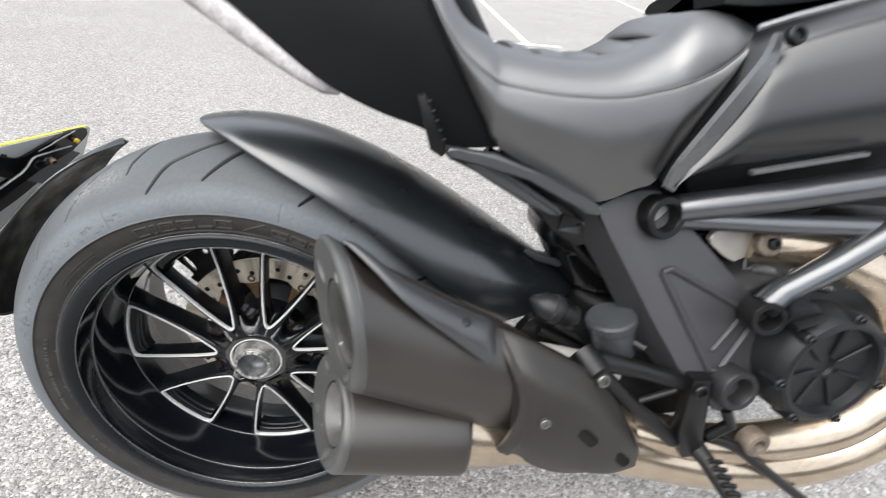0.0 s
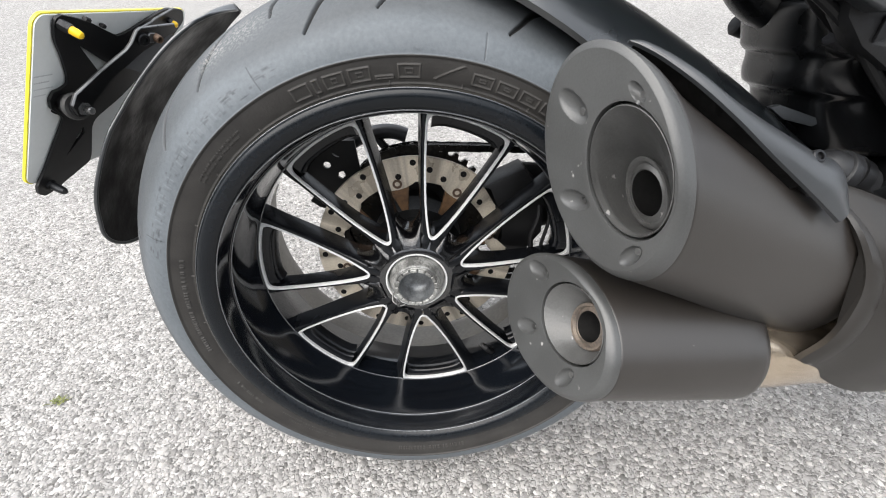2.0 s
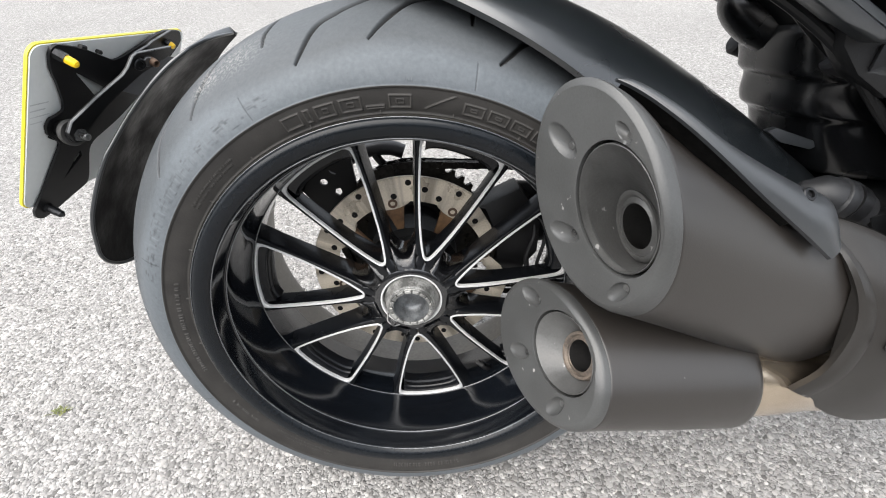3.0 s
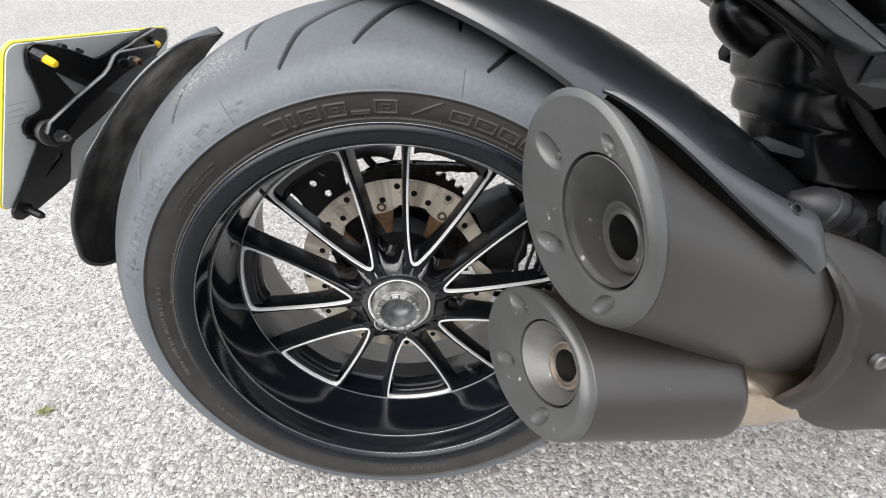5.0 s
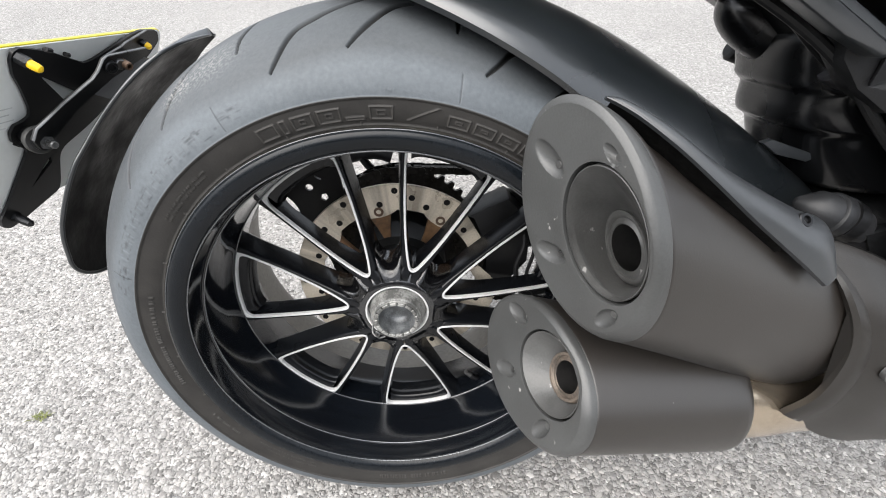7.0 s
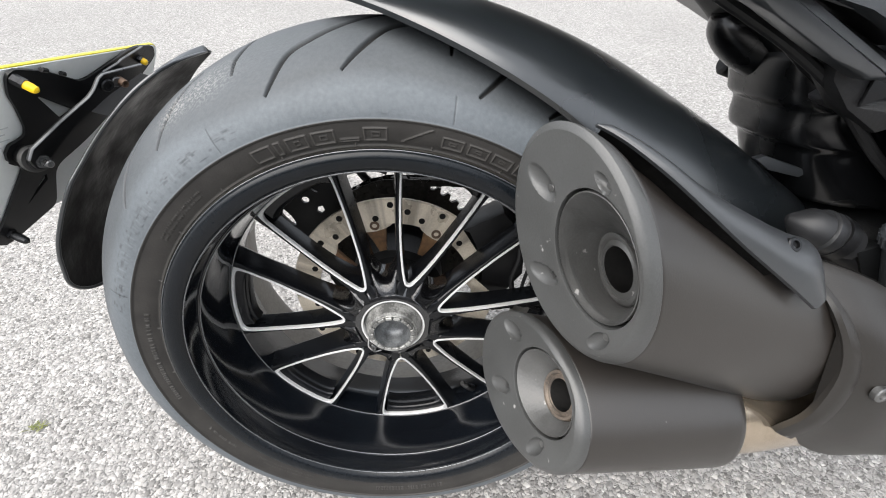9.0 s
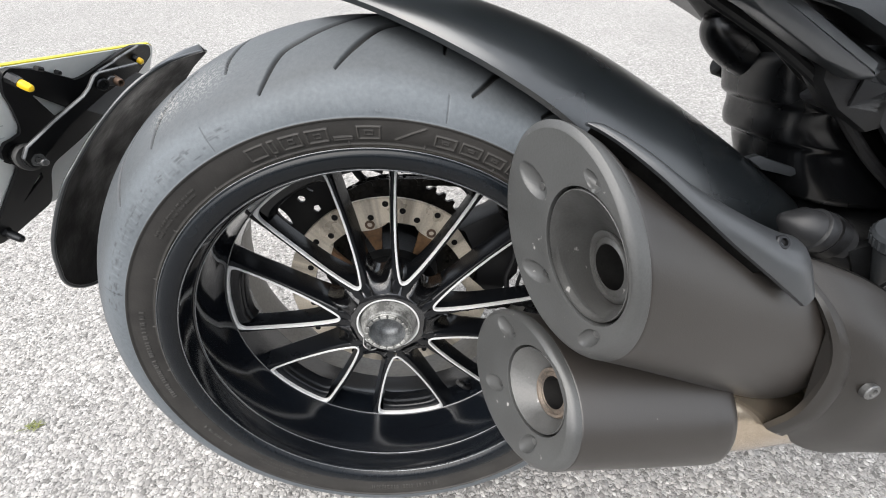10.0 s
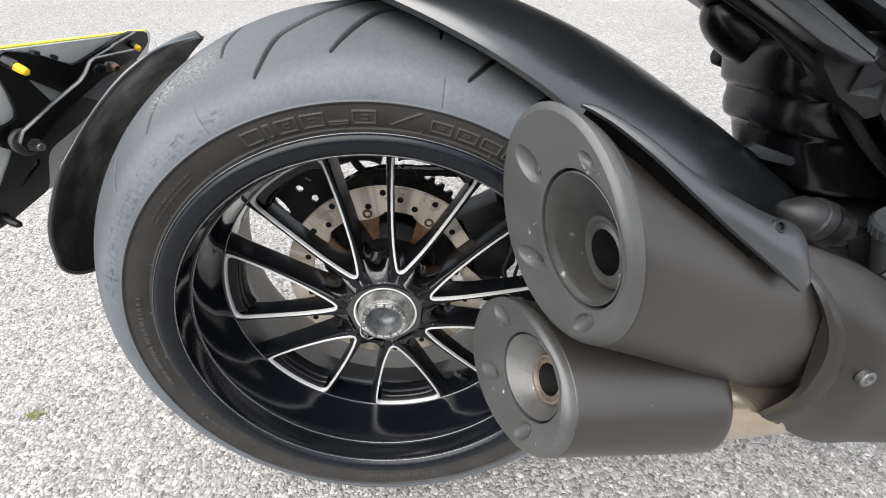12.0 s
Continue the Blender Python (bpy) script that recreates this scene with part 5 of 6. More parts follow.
rings = [[p + PN * x + PV * y for x, y in ((-0.0016, -0.0006), (0.0004, -0.0006), (0.0004, 0.0006), (-0.0016, 0.0006))] for p in (on_plate(0.118, 0.0135, 0.011), on_plate(0.136, 0.0065, 0.012), on_plate(0.140, 0.0035, 0.012), on_plate(0.171, -0.0075, 0.012))]
part("bracket_flange", loft(rings), EDGE_STEEL, carrier, "worn grey folded edge", 50)
ramp_ = [[on_plate(u_ + du, v_, d) for du, d in ((0.0, 0.008), (0.010, 0.030), (0.013, 0.030), (0.004, 0.0065))] for u_, v_ in ((0.100, 0.052), (0.125, 0.035), (0.150, 0.016))]
part("bracket_web", loft(ramp_), BLACK_METAL, carrier)


def cap_nut(name, at, axis, r, l, material, label):
    ax = Vector(axis).normalized()
    n = part(name, tube([Vector(at) - ax * l * 0.9, Vector(at)], r * 1.25, 6), BLACK_BOLT, carrier)
    part("nut_cap", tube([Vector(at), Vector(at) + ax * l * 0.5, Vector(at) + ax * l * 0.85, Vector(at) + ax * l], [r, r, r * 0.85, r * 0.4], 14), material, n, label)


cap_nut("capped_nut", (-0.2830, -0.0357, 0.2750), (0.75, 0.05, -0.55), 0.0038, 0.0095, YELLOW_CAP, "yellow plastic nut cap")
cap_nut("capped_nut", (-0.2740, 0.1160, 0.2770), (0.75, 0.05, -0.55), 0.0035, 0.0055, YELLOW_CAP, "yellow plastic nut cap")
cap_nut("capped_nut", (-0.3630, -0.0345, 0.1360), (0.75, -0.10, -0.45), 0.0042, 0.014, BLACK_BOLT, "black bolt end")
b0, axb = V(-0.3098, -0.0317, 0.2121), V(0.0208, -0.0088, -0.0034).normalized()
part("mounting_post", tube([b0 - axb * 0.026, b0 - axb * 0.020, b0 - axb * 0.019, b0 + axb * 0.002], [0.0125, 0.0125, 0.0082, 0.0082], 20), BLACK_METAL, carrier, "black turned mounting post")
bm = revolve([(-0.001, 0.0080), (-0.001, 0.0118), (0.0005, 0.0124), (0.003, 0.0124), (0.0045, 0.0116), (0.0045, 0.0001)], 28, centre=b0, axis=axb)
part("rubber_bush", bm, RUBBER_GREY, carrier, "grey rubber mounting bush")
bm = revolve([(0.004, 0.0085), (0.0075, 0.0085), (0.0080, 0.0078), (0.0082, 0.0001)], 24, centre=b0, axis=axb)
part("bush_washer", bm, BLACK_BOLT, carrier)
part("bolt_nut", tube([b0 + axb * 0.008, b0 + axb * 0.0135], 0.0062, 6), BOLT, carrier, "worn steel nut")
part("mounting_bolt", tube([b0 + axb * 0.013, b0 + axb * 0.0215, b0 + axb * 0.0225], [0.0034, 0.0034, 0.0026], 14), BOLT, carrier, "worn steel bolt end")
bolt("flange_bolt", on_plate(0.1095, 0.0095, 0.0315), (0.75, -0.35, -0.35), 0.0042, 0.009, RUST_BOLT, carrier, "rusty bolt head")
bolt("flange_nut", on_plate(0.1050, 0.0100, 0.0310), (0.75, -0.35, -0.35), 0.0056, 0.003, BOLT, carrier, "dull steel nut", False, 6)
bolt("flange_bolt", on_plate(0.0935, 0.0115, 0.0310), (0.75, -0.35, -0.35), 0.0062, 0.003, BLACK_BOLT, carrier)


# ---- exhaust: two stacked slash-cut silencers on the right ----
def frame_of(u, v):
    u = Vector(u).normalized()
    v = (Vector(v) - u * Vector(v).dot(u)).normalized()
    return u, v


def silencer(name, c0, u, a, v, b, c1, u1, a1, v1, b1, ic, ia, ib, label, dents, deep, br, hollow=0.0, lip=None, shoulder=((0.88, 1.0), (0.95, 0.998), (0.98, 0.985), (1.0, 0.95))):
    """A tapered oval can from its slash-cut end cap (centre c0, half axes a along u, b along v) to its front end (c1)."""
    c0, c1, ic = Vector(c0), Vector(c1), Vector(ic)
    u, v = frame_of(u, v)
    u1, v1 = frame_of(u1, v1)
    n = u.cross(v)
    if n.x > 0:
        n = -n                       # out of the end cap, to the rear
    N = 72
    T = [2 * math.pi * k / N for k in range(N)]

    def ring0(s, d=0.0):
        return [c0 + u * (a * s * math.cos(t)) + v * (b * s * math.sin(t)) + n * d for t in T]

    def ring1(s, d=0.0):
        ax = (c1 - c0).normalized()
        return [c1 + u1 * (a1 * s * math.cos(t)) + v1 * (b1 * s * math.sin(t)) + ax * d for t in T]

    def mix(f, s=1.0):
        """A section of the can; a hollow lies under the heat shield."""
        r0, r1 = ring0(s), ring1(s)
        dip = hollow * float(np.interp(f, (0.07, 0.12, 0.45, 0.62, 0.74), (0, 1, 1, 0.75, 0)))
        mid = c0.lerp(c1, f)
        return [p.lerp(q, f) - (p.lerp(q, f) - mid).normalized() * (dip * float(np.interp(t, (0.40, 0.52, 0.62, 0.76, 1.3, 1.7), (0, 0.10, 0.50, 1, 1, 0)))) for p, q, t in zip(r0, r1, T)]

    body = loft([mix(0.048, 0.990), mix(0.051, 0.9985), mix(0.06), mix(0.08), mix(0.10), mix(0.13), mix(0.16), mix(0.2), mix(0.27), mix(0.35, 1.002), mix(0.42, 1.003), mix(0.5, 1.004), mix(0.57, 1.004), mix(0.65, 1.003), mix(0.72, 1.002), mix(0.8, 1.002)]
                + [mix(f, q) for f, q in shoulder] + [mix(1.0, 0.60)], cap=(False, True))
    can = part(name, body, EXHAUST, bike, label, 50)
    part("cap_band", loft([mix(0.0495, 0.995), mix(0.046, 1.003), mix(0.022, 1.004), mix(0.008, 0.996), ring0(0.985, 0.0), ring0(0.938, 0.0027), ring0(0.925, 0.0030)], cap=(False, False)), EXHAUST_CAP, can, angle=30)
    M = 360
    TT = [2 * math.pi * k / M for k in range(M)]

    def inner(s, d=0.0, ts=T):
        return [ic + u * (ia * s * math.cos(t)) + v * (ib * s * math.sin(t)) + n * d for t in ts]

    outer = [c0 + u * (a * 0.925 * math.cos(t)) + v * (b * 0.925 * math.sin(t)) + n * 0.003 for t in TT]
    rim_in = inner(1.045, 0.003, TT)
    face = []
    for f in np.linspace(0, 1, 40):
        row = []
        for p, q in zip(outer, rim_in):
            w = p.lerp(q, f)
            for du, dv, turn, size in dents:
                e = w - c0
                x, y = e.dot(u) - du, e.dot(v) - dv
                c, s = math.cos(radians(turn)), math.sin(radians(turn))
                r = math.hypot((x * c + y * s) / size, (-x * s + y * c) / (size * 0.50))
                if r < 1:
                    w = w - n * (0.0066 * (1 - r * r) ** 0.62 * (0.70 + 0.30 * (x * c + y * s) / size))
            row.append(w)
        face.append(row)
    face += [inner(1.0, 0.0028, TT), inner(0.997, 0.0018, TT), inner(0.997, -0.010, TT)]
    part("end_cap", loft(face, cap=(False, False)), EXHAUST_CAP, can, "matt black end cap with dished bolt recesses", 40)
    ax = (c1 - c0).normalized()
    deep = Vector(deep)

    def bore(s, d):
        """A ring of the tail pipe, cut parallel to the end cap: s = 1 is the hole, s = 1.44 its flange."""
        p = deep + ax * d
        k = (s - 1) / 0.44
        ha, hb = (br[0] + (br[2] - br[0]) * k, br[1] + (br[3] - br[1]) * k) if s >= 1 else (br[0] * s, br[1] * s)
        return [p + u * (ha * math.cos(t)) + v * (hb * math.sin(t)) for t in T]

    part("gap_ring", loft([inner(0.998, -0.0045), inner(0.968, -0.0045)], cap=(False, False)), SOOT_SHADE, can)
    last = bore(1.44, 0.003)
    edge = inner(0.936, 0.0016)
    cone = [inner(0.954, -0.006), inner(0.954, 0.0004), inner(0.948, 0.0013), edge]
    for f in (0.2, 0.4, 0.6, 0.8, 0.94):
        cone.append([p.lerp(q, f) for p, q in zip(edge, last)])
    cone.append(last)
    part("baffle_cone", loft(cone, cap=(False, False)), BAFFLE, can, "scuffed grey silencer cone", 40)
    pipe = [bore(1.46, 0.007), bore(1.44, 0.001), bore(1.40, -0.0006), bore(1.27, -0.0006), bore(1.22, 0.0018), bore(1.10, 0.0008), bore(1.02, 0.0), bore(1.0, 0.001), bore(0.98, 0.05), bore(0.01, 0.06)]
    part("tail_pipe", loft(pipe[:8], cap=(False, False)), lip or BAFFLE, can, "grey tail pipe lip", 40)
    part("pipe_bore", loft(pipe[7:], cap=(False, False)), SOOT_SHADE, can, "sooty black bore", 60)
    for du, dv, turn, size in dents:
        c, s = math.cos(radians(turn)), math.sin(radians(turn))
        d = c0 + u * (du + size * 0.42 * c) + v * (dv + size * 0.42 * s) - n * 0.0030
        bolt("cap_rivet", d, n, 0.0030, 0.0024, BOLT, can, socket=False, sides=14)
    return can


can_hi = silencer("silencer", (0.1428, -0.1701, 0.1878), (0.423, -0.803, 0.420), 0.0583, (-0.200, 0.369, 0.908), 0.0842,
                  (0.372, -0.146, 0.069), (0.10, -0.99, 0.05), 0.047, (0.31, 0.05, 0.95), 0.0655,
                  (0.1529, -0.1893, 0.1880), 0.0336, 0.0470, "large matt black upper silencer with slash-cut end",
                  ((-0.0152, 0.0458, -55, 0.0163), (-0.0317, -0.0221, -19, 0.0149), (0.0109, -0.0665, 30, 0.0113), (0.0373, 0.0395, -62, 0.0079)), (0.1829, -0.1623, 0.1618), (0.0128, 0.0178, 0.0180, 0.0285), 0.006, None, ((0.82, 0.998), (0.85, 0.991), (0.88, 0.979), (0.91, 0.960), (0.94, 0.930), (0.965, 0.885), (0.985, 0.82), (1.0, 0.74)))
silencer("silencer", (0.1284, -0.1505, 0.0300), (0.310, -0.945, -0.105), 0.0776, (0.283, -0.014, 0.959), 0.0590,
         (0.298, -0.152, 0.003), (0.05, -0.99, 0.0), 0.058, (0.10, 0.0, 0.99), 0.055,
         (0.1398, -0.1706, 0.0445), 0.0398, 0.0342, "smaller matt black lower silencer with slash-cut end",
         ((-0.0400, 0.0310, 9, 0.0150), (-0.0225, -0.0250, 34, 0.0150), (0.0434, -0.0262, 71, 0.0132)), (0.1540, -0.1720, 0.0410), (0.0136, 0.0138, 0.0208, 0.0215), 0.0, RUSTY_LIP)


def heat_shield():
    up = curve([(0.150, -0.158, 0.2665), (0.160, -0.160, 0.2655), (0.176, -0.166, 0.258), (0.190, -0.170, 0.249), (0.216, -0.172, 0.231), (0.262, -0.171, 0.2065), (0.290, -0.170, 0.1935), (0.310, -0.173, 0.185), (0.314, -0.192, 0.160)], 5)
    lo = curve([(0.150, -0.160, 0.2660), (0.158, -0.166, 0.2625), (0.170, -0.174, 0.2555), (0.190, -0.186, 0.241), (0.212, -0.196, 0.223), (0.238, -0.200, 0.202), (0.262, -0.201, 0.184), (0.284, -0.202, 0.1675), (0.304, -0.202, 0.152)], 5)
    rings = []
    for p, q in zip(up, lo):
        p, q = Vector(p), Vector(q)
        w = (q - p).length
        out = V(0.10, -0.8, 0.6).normalized()
        o = [p.lerp(q, f) + out * (w * 0.24 * math.sin(math.pi * f) ** 0.8) for f in np.linspace(0, 1, 9)]
        rings.append(o + [x - out * 0.0030 for x in o[::-1]])
    s = part("heat_shield", loft(rings), SHIELD, can_hi, "satin black heat shield blade", 50)
    # added black strip that paints the shade beneath the blade's lower edge
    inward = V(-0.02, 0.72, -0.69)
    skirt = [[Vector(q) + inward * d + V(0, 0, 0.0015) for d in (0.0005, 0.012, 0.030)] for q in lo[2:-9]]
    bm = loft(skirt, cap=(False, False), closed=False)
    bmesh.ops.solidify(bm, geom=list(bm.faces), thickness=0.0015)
    part("shield_shade_strip", bm, SOOT_SHADE, s, "black strip standing in for shade under the blade", 60)
    bolt("shield_bolt", (0.2780, -0.1902, 0.1955), (0.10, -0.80, 0.60), 0.0048, 0.0030, BLACK_BOLT, can_hi, "dull grey socket bolt")
    part("shield_bracket", slab([(0.272, 0.160), (0.290, 0.160), (0.290, 0.190), (0.272, 0.190)], -0.186, -0.172, 0.002), BLACK_METAL, can_hi)


heat_shield()


def pipe_cover():
    """The bulged cover over the link pipes, with a rolled lip round the front of the silencers."""
    top = curve([(0.320, -0.157, 0.166), (0.350, -0.168, 0.160), (0.390, -0.172, 0.143), (0.445, -0.170, 0.109), (0.498, -0.160, 0.052), (0.530, -0.158, 0.000)], 4)
    mid = curve([(0.352, -0.201, 0.096), (0.376, -0.210, 0.084), (0.402, -0.212, 0.068), (0.440, -0.206, 0.040), (0.488, -0.200, 0.000), (0.532, -0.182, -0.020)], 4)
    bot = curve([(0.338, -0.196, 0.014), (0.366, -0.186, -0.010), (0.400, -0.184, -0.034), (0.440, -0.180, -0.050), (0.490, -0.174, -0.053), (0.530, -0.168, -0.040)], 4)
    rings = []
    for a, m, b in zip(top, mid, bot):
        o = [Vector(p) for p in curve([a, (np.array(a) * 0.5 + np.array(m) * 0.5 + np.array((0, -0.010, 0.006))), m, (np.array(b) * 0.5 + np.array(m) * 0.5 + np.array((0, -0.008, -0.004))), b], 5)]
        rings.append(o + [p + V(0, 0.004, 0) for p in o[::-1]])
    cover = part("pipe_cover", loft(rings), COVER, bike, "matt black cover over the exhaust link pipe", 50)
    # added black sheet that darkens the shadow gap between silencer and cover
    shade_sheet = [[p + V(0.002, 0.0065, 0) for p in r[:len(r) // 2]] for r in rings]
    bm = loft(shade_sheet, cap=(False, False), closed=False)
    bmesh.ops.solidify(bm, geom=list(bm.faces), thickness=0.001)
    part("cover_gap_shade", bm, SOOT_SHADE, cover, "black inner sheet deepening the shaded gap", 60)
    lip = rings[0][:len(rings[0]) // 2]
    rows = [[p + V(-0.003, 0.004, 0.001), p + V(-0.003, -0.001, 0.001), p + V(0.001, -0.0038, 0.000), p + V(0.010, -0.0046, -0.004), p + V(0.014, -0.0020, -0.006), p + V(0.002, 0.004, 0)] for p in lip]
    part("cover_lip", loft(rows), COVER, cover, "rolled satin lip", 40)
    bolt("cover_bolt", (0.3785, -0.2120, 0.0775), (0.1, -0.97, 0.1), 0.0066, 0.003, BOLT, cover, "bright dome-headed bolt")
    for x, y, z in ((0.434, -0.2060, 0.052), (0.492, -0.1955, 0.004)):
        bm = bmesh.new()
        bmesh.ops.create_cube(bm, size=1)
        bmesh.ops.scale(bm, vec=(0.030, 0.008, 0.0135), verts=bm.verts)
        bmesh.ops.bevel(bm, geom=list(bm.edges), offset=0.002, segments=2, affect="EDGES")
        bmesh.ops.transform(bm, matrix=Matrix.Translation((x, y - 0.0012, z)) @ Matrix.Rotation(radians(35), 4, "Y") @ Matrix.Rotation(radians(-15), 4, "Z"), verts=bm.verts)
        part("vent_slot", bm, SOOT_SHADE, cover, "dark square vent")


pipe_cover()
link = curve([(0.290, -0.150, 0.006), (0.335, -0.150, -0.004), (0.40, -0.140, -0.020), (0.50, -0.125, -0.055), (0.60, -0.120, -0.085), (0.72, -0.130, -0.095), (0.84, -0.135, -0.075), (0.93, -0.130, -0.02), (0.98, -0.11, 0.07)], 5)
pipe = part("header_pipe", tube(link, [0.050 - 0.012 * min(1, k / 12) for k in range(len(link))], 28), TITAN, bike, "heat-tinted golden steel header pipe", 60)
part("front_header_pipe", tube(curve([(0.56, -0.105, -0.045), (0.66, -0.128, -0.048), (0.76, -0.135, -0.040), (0.86, -0.135, -0.010), (0.93, -0.125, 0.05)], 6), 0.030, 24), TITAN, bike, "golden steel header pipe", 60)
up_pipe = curve([(0.330, -0.130, 0.055), (0.40, -0.115, 0.030), (0.48, -0.105, -0.01), (0.56, -0.105, -0.06)], 6)
part("link_pipe", tube(up_pipe, 0.038, 24), TITAN, bike, "golden steel link pipe", 60)
rear_pipe = curve([(0.678, -0.056, 0.2518), (0.692, -0.063, 0.2530), (0.73, -0.075, 0.252), (0.781, -0.095, 0.240), (0.841, -0.112, 0.212), (0.90, -0.120, 0.14), (0.95, -0.120, 0.05)], 6)
rp = part("rear_cylinder_pipe", tube(rear_pipe, 0.031, 24), TITAN, bike, "golden heat-tinted rear cylinder pipe", 60)
part("pipe_joint", tube([(0.672, -0.053, 0.2510), (0.674, -0.054, 0.2512), (0.684, -0.059, 0.2522), (0.690, -0.062, 0.253)], [0.030, 0.0345, 0.0345, 0.031], 28), TITAN, rp, "flared pipe joint")
part("heat_plate", slab(soft_outline([(0.6060, 0.2500), (0.6128, 0.2651), (0.6404, 0.2716), (0.6680, 0.2650), (0.6660, 0.2472), (0.6690, 0.2287), (0.6640, 0.2196), (0.6400, 0.2270)]), -0.068, -0.058, 0.003), BRIGHT_PLATE, bike, "bright silvery heat plate by the rear cylinder", 40)
pt = part("sensor_plate", revolve([(-0.010, 0.017), (0.000, 0.017), (0.003, 0.014), (0.003, 0.0001)], 28, centre=(0.670, -0.092, 0.261), axis=(0.05, -0.92, 0.38)), RUSTY_LIP, rp, "browned steel sensor boss")
bolt("sensor_bolt", (0.670, -0.095, 0.262), (0.05, -0.92, 0.38), 0.0075, 0.006, BLACK_BOLT, pt)
for (x0, z0), (x1, z1) in (((0.638, 0.2375), (0.663, 0.2346)), ((0.725, 0.2176), (0.751, 0.2147))):
    pts = [(x0 + (x1 - x0) * k / 96, -0.118 + 0.0052 * math.cos(k * 0.46), z0 + (z1 - z0) * k / 96 + 0.0052 * math.sin(k * 0.46)) for k in range(97)]
    part("exhaust_spring", tube([(x0 - 0.014, -0.114, z0 + 0.010), (x0 - 0.014, -0.118, z0), (x0 - 0.006, -0.118, z0)] + pts + [(x1 + 0.006, -0.118, z1 - 0.002), (x1 + 0.020, -0.118, z1 - 0.008), (x1 + 0.024, -0.117, z1 + 0.004), (x1 + 0.034, -0.116, z1 + 0.005)], 0.0011, 6), BOLT, rp, "bright exhaust spring")

# ---- frame: cast side plate, trellis tubes ----
def cast_y(z):
    return -0.075 - 0.38 * (0.29 - z)


def leaned_slab(outline, d0, d1, bevel):
    bm = slab(outline, d0, d1, bevel)
    for v in bm.verts:
        v.co.y += cast_y(v.co.z)
    return bm


cast = part("frame_plate", leaned_slab([(0.440, 0.2890), (0.470, 0.3045), (0.4976, 0.3126), (0.520, 0.312), (0.548, 0.290), (0.560, 0.268), (0.6476, 0.2030), (0.672, 0.186), (0.676, 0.167), (0.671, 0.143), (0.673, 0.115), (0.672, 0.080), (0.666, 0.058), (0.648, 0.046), (0.625, 0.050), (0.606, 0.070), (0.590, 0.084), (0.568, 0.105), (0.523, 0.166), (0.4876, 0.218), (0.460, 0.258)], 0.0, 0.030, 0.006), CAST, bike, "grey cast frame side plate")
part("frame_web", slab([(0.44, 0.130), (0.56, 0.170), (0.66, 0.10), (0.66, -0.02), (0.60, -0.03), (0.50, 0.04)], -0.098, -0.088, 0.002), ENGINE, bike, "dark cast web behind the footrest")
tri = [(0.533, 0.219), (0.545, 0.2235), (0.655, 0.176), (0.662, 0.160), (0.622, 0.102), (0.610, 0.104)]
for a, b in zip(tri, tri[1:] + tri[:1]):
    p, q = V(a[0], cast_y(a[1]) - 0.001, a[1]), V(b[0], cast_y(b[1]) - 0.001, b[1])
    part("plate_rib", tube([p, q], 0.0042, 10), CAST, cast)
# side face of the casting, its shade painted as a darker grey
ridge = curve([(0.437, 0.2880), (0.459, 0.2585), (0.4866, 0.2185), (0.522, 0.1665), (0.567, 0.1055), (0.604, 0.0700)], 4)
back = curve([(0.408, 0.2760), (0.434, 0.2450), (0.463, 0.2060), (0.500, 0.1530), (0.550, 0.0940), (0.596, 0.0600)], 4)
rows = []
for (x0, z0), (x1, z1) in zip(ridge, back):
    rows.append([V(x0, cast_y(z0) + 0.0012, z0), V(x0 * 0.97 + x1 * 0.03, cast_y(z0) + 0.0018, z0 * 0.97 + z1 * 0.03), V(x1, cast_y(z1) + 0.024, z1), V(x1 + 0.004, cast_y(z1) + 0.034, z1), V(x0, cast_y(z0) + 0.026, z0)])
part("plate_flank", loft(rows), FLANK, cast, "bevelled flank with its shade put into the colour", 30)
rib = [(0.611, 0.127), (0.643, 0.165)]
part("plate_rib", tube([V(x, cast_y(z) - 0.0005, z) for x, z in rib], 0.0035, 10), CAST, cast)


def open_boss(name, at, axis, r, ri, l, material, parent, inner=None):
    ax = Vector(axis).normalized()
    at = Vector(at)
    bm = revolve([(-l, r), (l * 0.8, r), (l, r * 0.93), (l, ri * 1.06), (l * 0.9, ri), (-l * 0.6, ri * 0.95), (-l * 0.6, 0.0001)], 40, centre=at, axis=ax)
    o = part(name, bm, material, parent, angle=40)
    if inner:
        part("tube_plug", revolve([(-l * 0.45, ri * 0.95), (-l * 0.40, 0.0001)], 24, centre=at, axis=ax), inner, o)
    return o


open_boss("frame_joint", (0.5195, -0.0835, 0.2850), (0.12, -0.96, 0.2), 0.0265, 0.0165, 0.013, BLACK_METAL, bike, WEIGHT)
open_boss("frame_joint", (0.652, -0.142, 0.186), (-0.15, -0.97, 0.15), 0.0215, 0.0135, 0.014, BLACK_METAL, bike)
open_boss("pivot_boss", (0.638, -0.158, 0.088), (0.10, -0.97, 0.2), 0.0275, 0.0180, 0.016, FLANK, cast)
part("frame_tube", tube([(0.540, -0.080, 0.2950), (0.64, -0.101, 0.323), (0.78, -0.118, 0.362), (0.90, -0.125, 0.392)], 0.0175, 24), FRAME, bike, "satin grey trellis frame tube")
part("frame_tube", tube([(0.540, -0.078, 0.2815), (0.66, -0.100, 0.290), (0.80, -0.115, 0.300)], 0.0125, 20), FRAME, bike, "thin satin grey trellis frame tube")
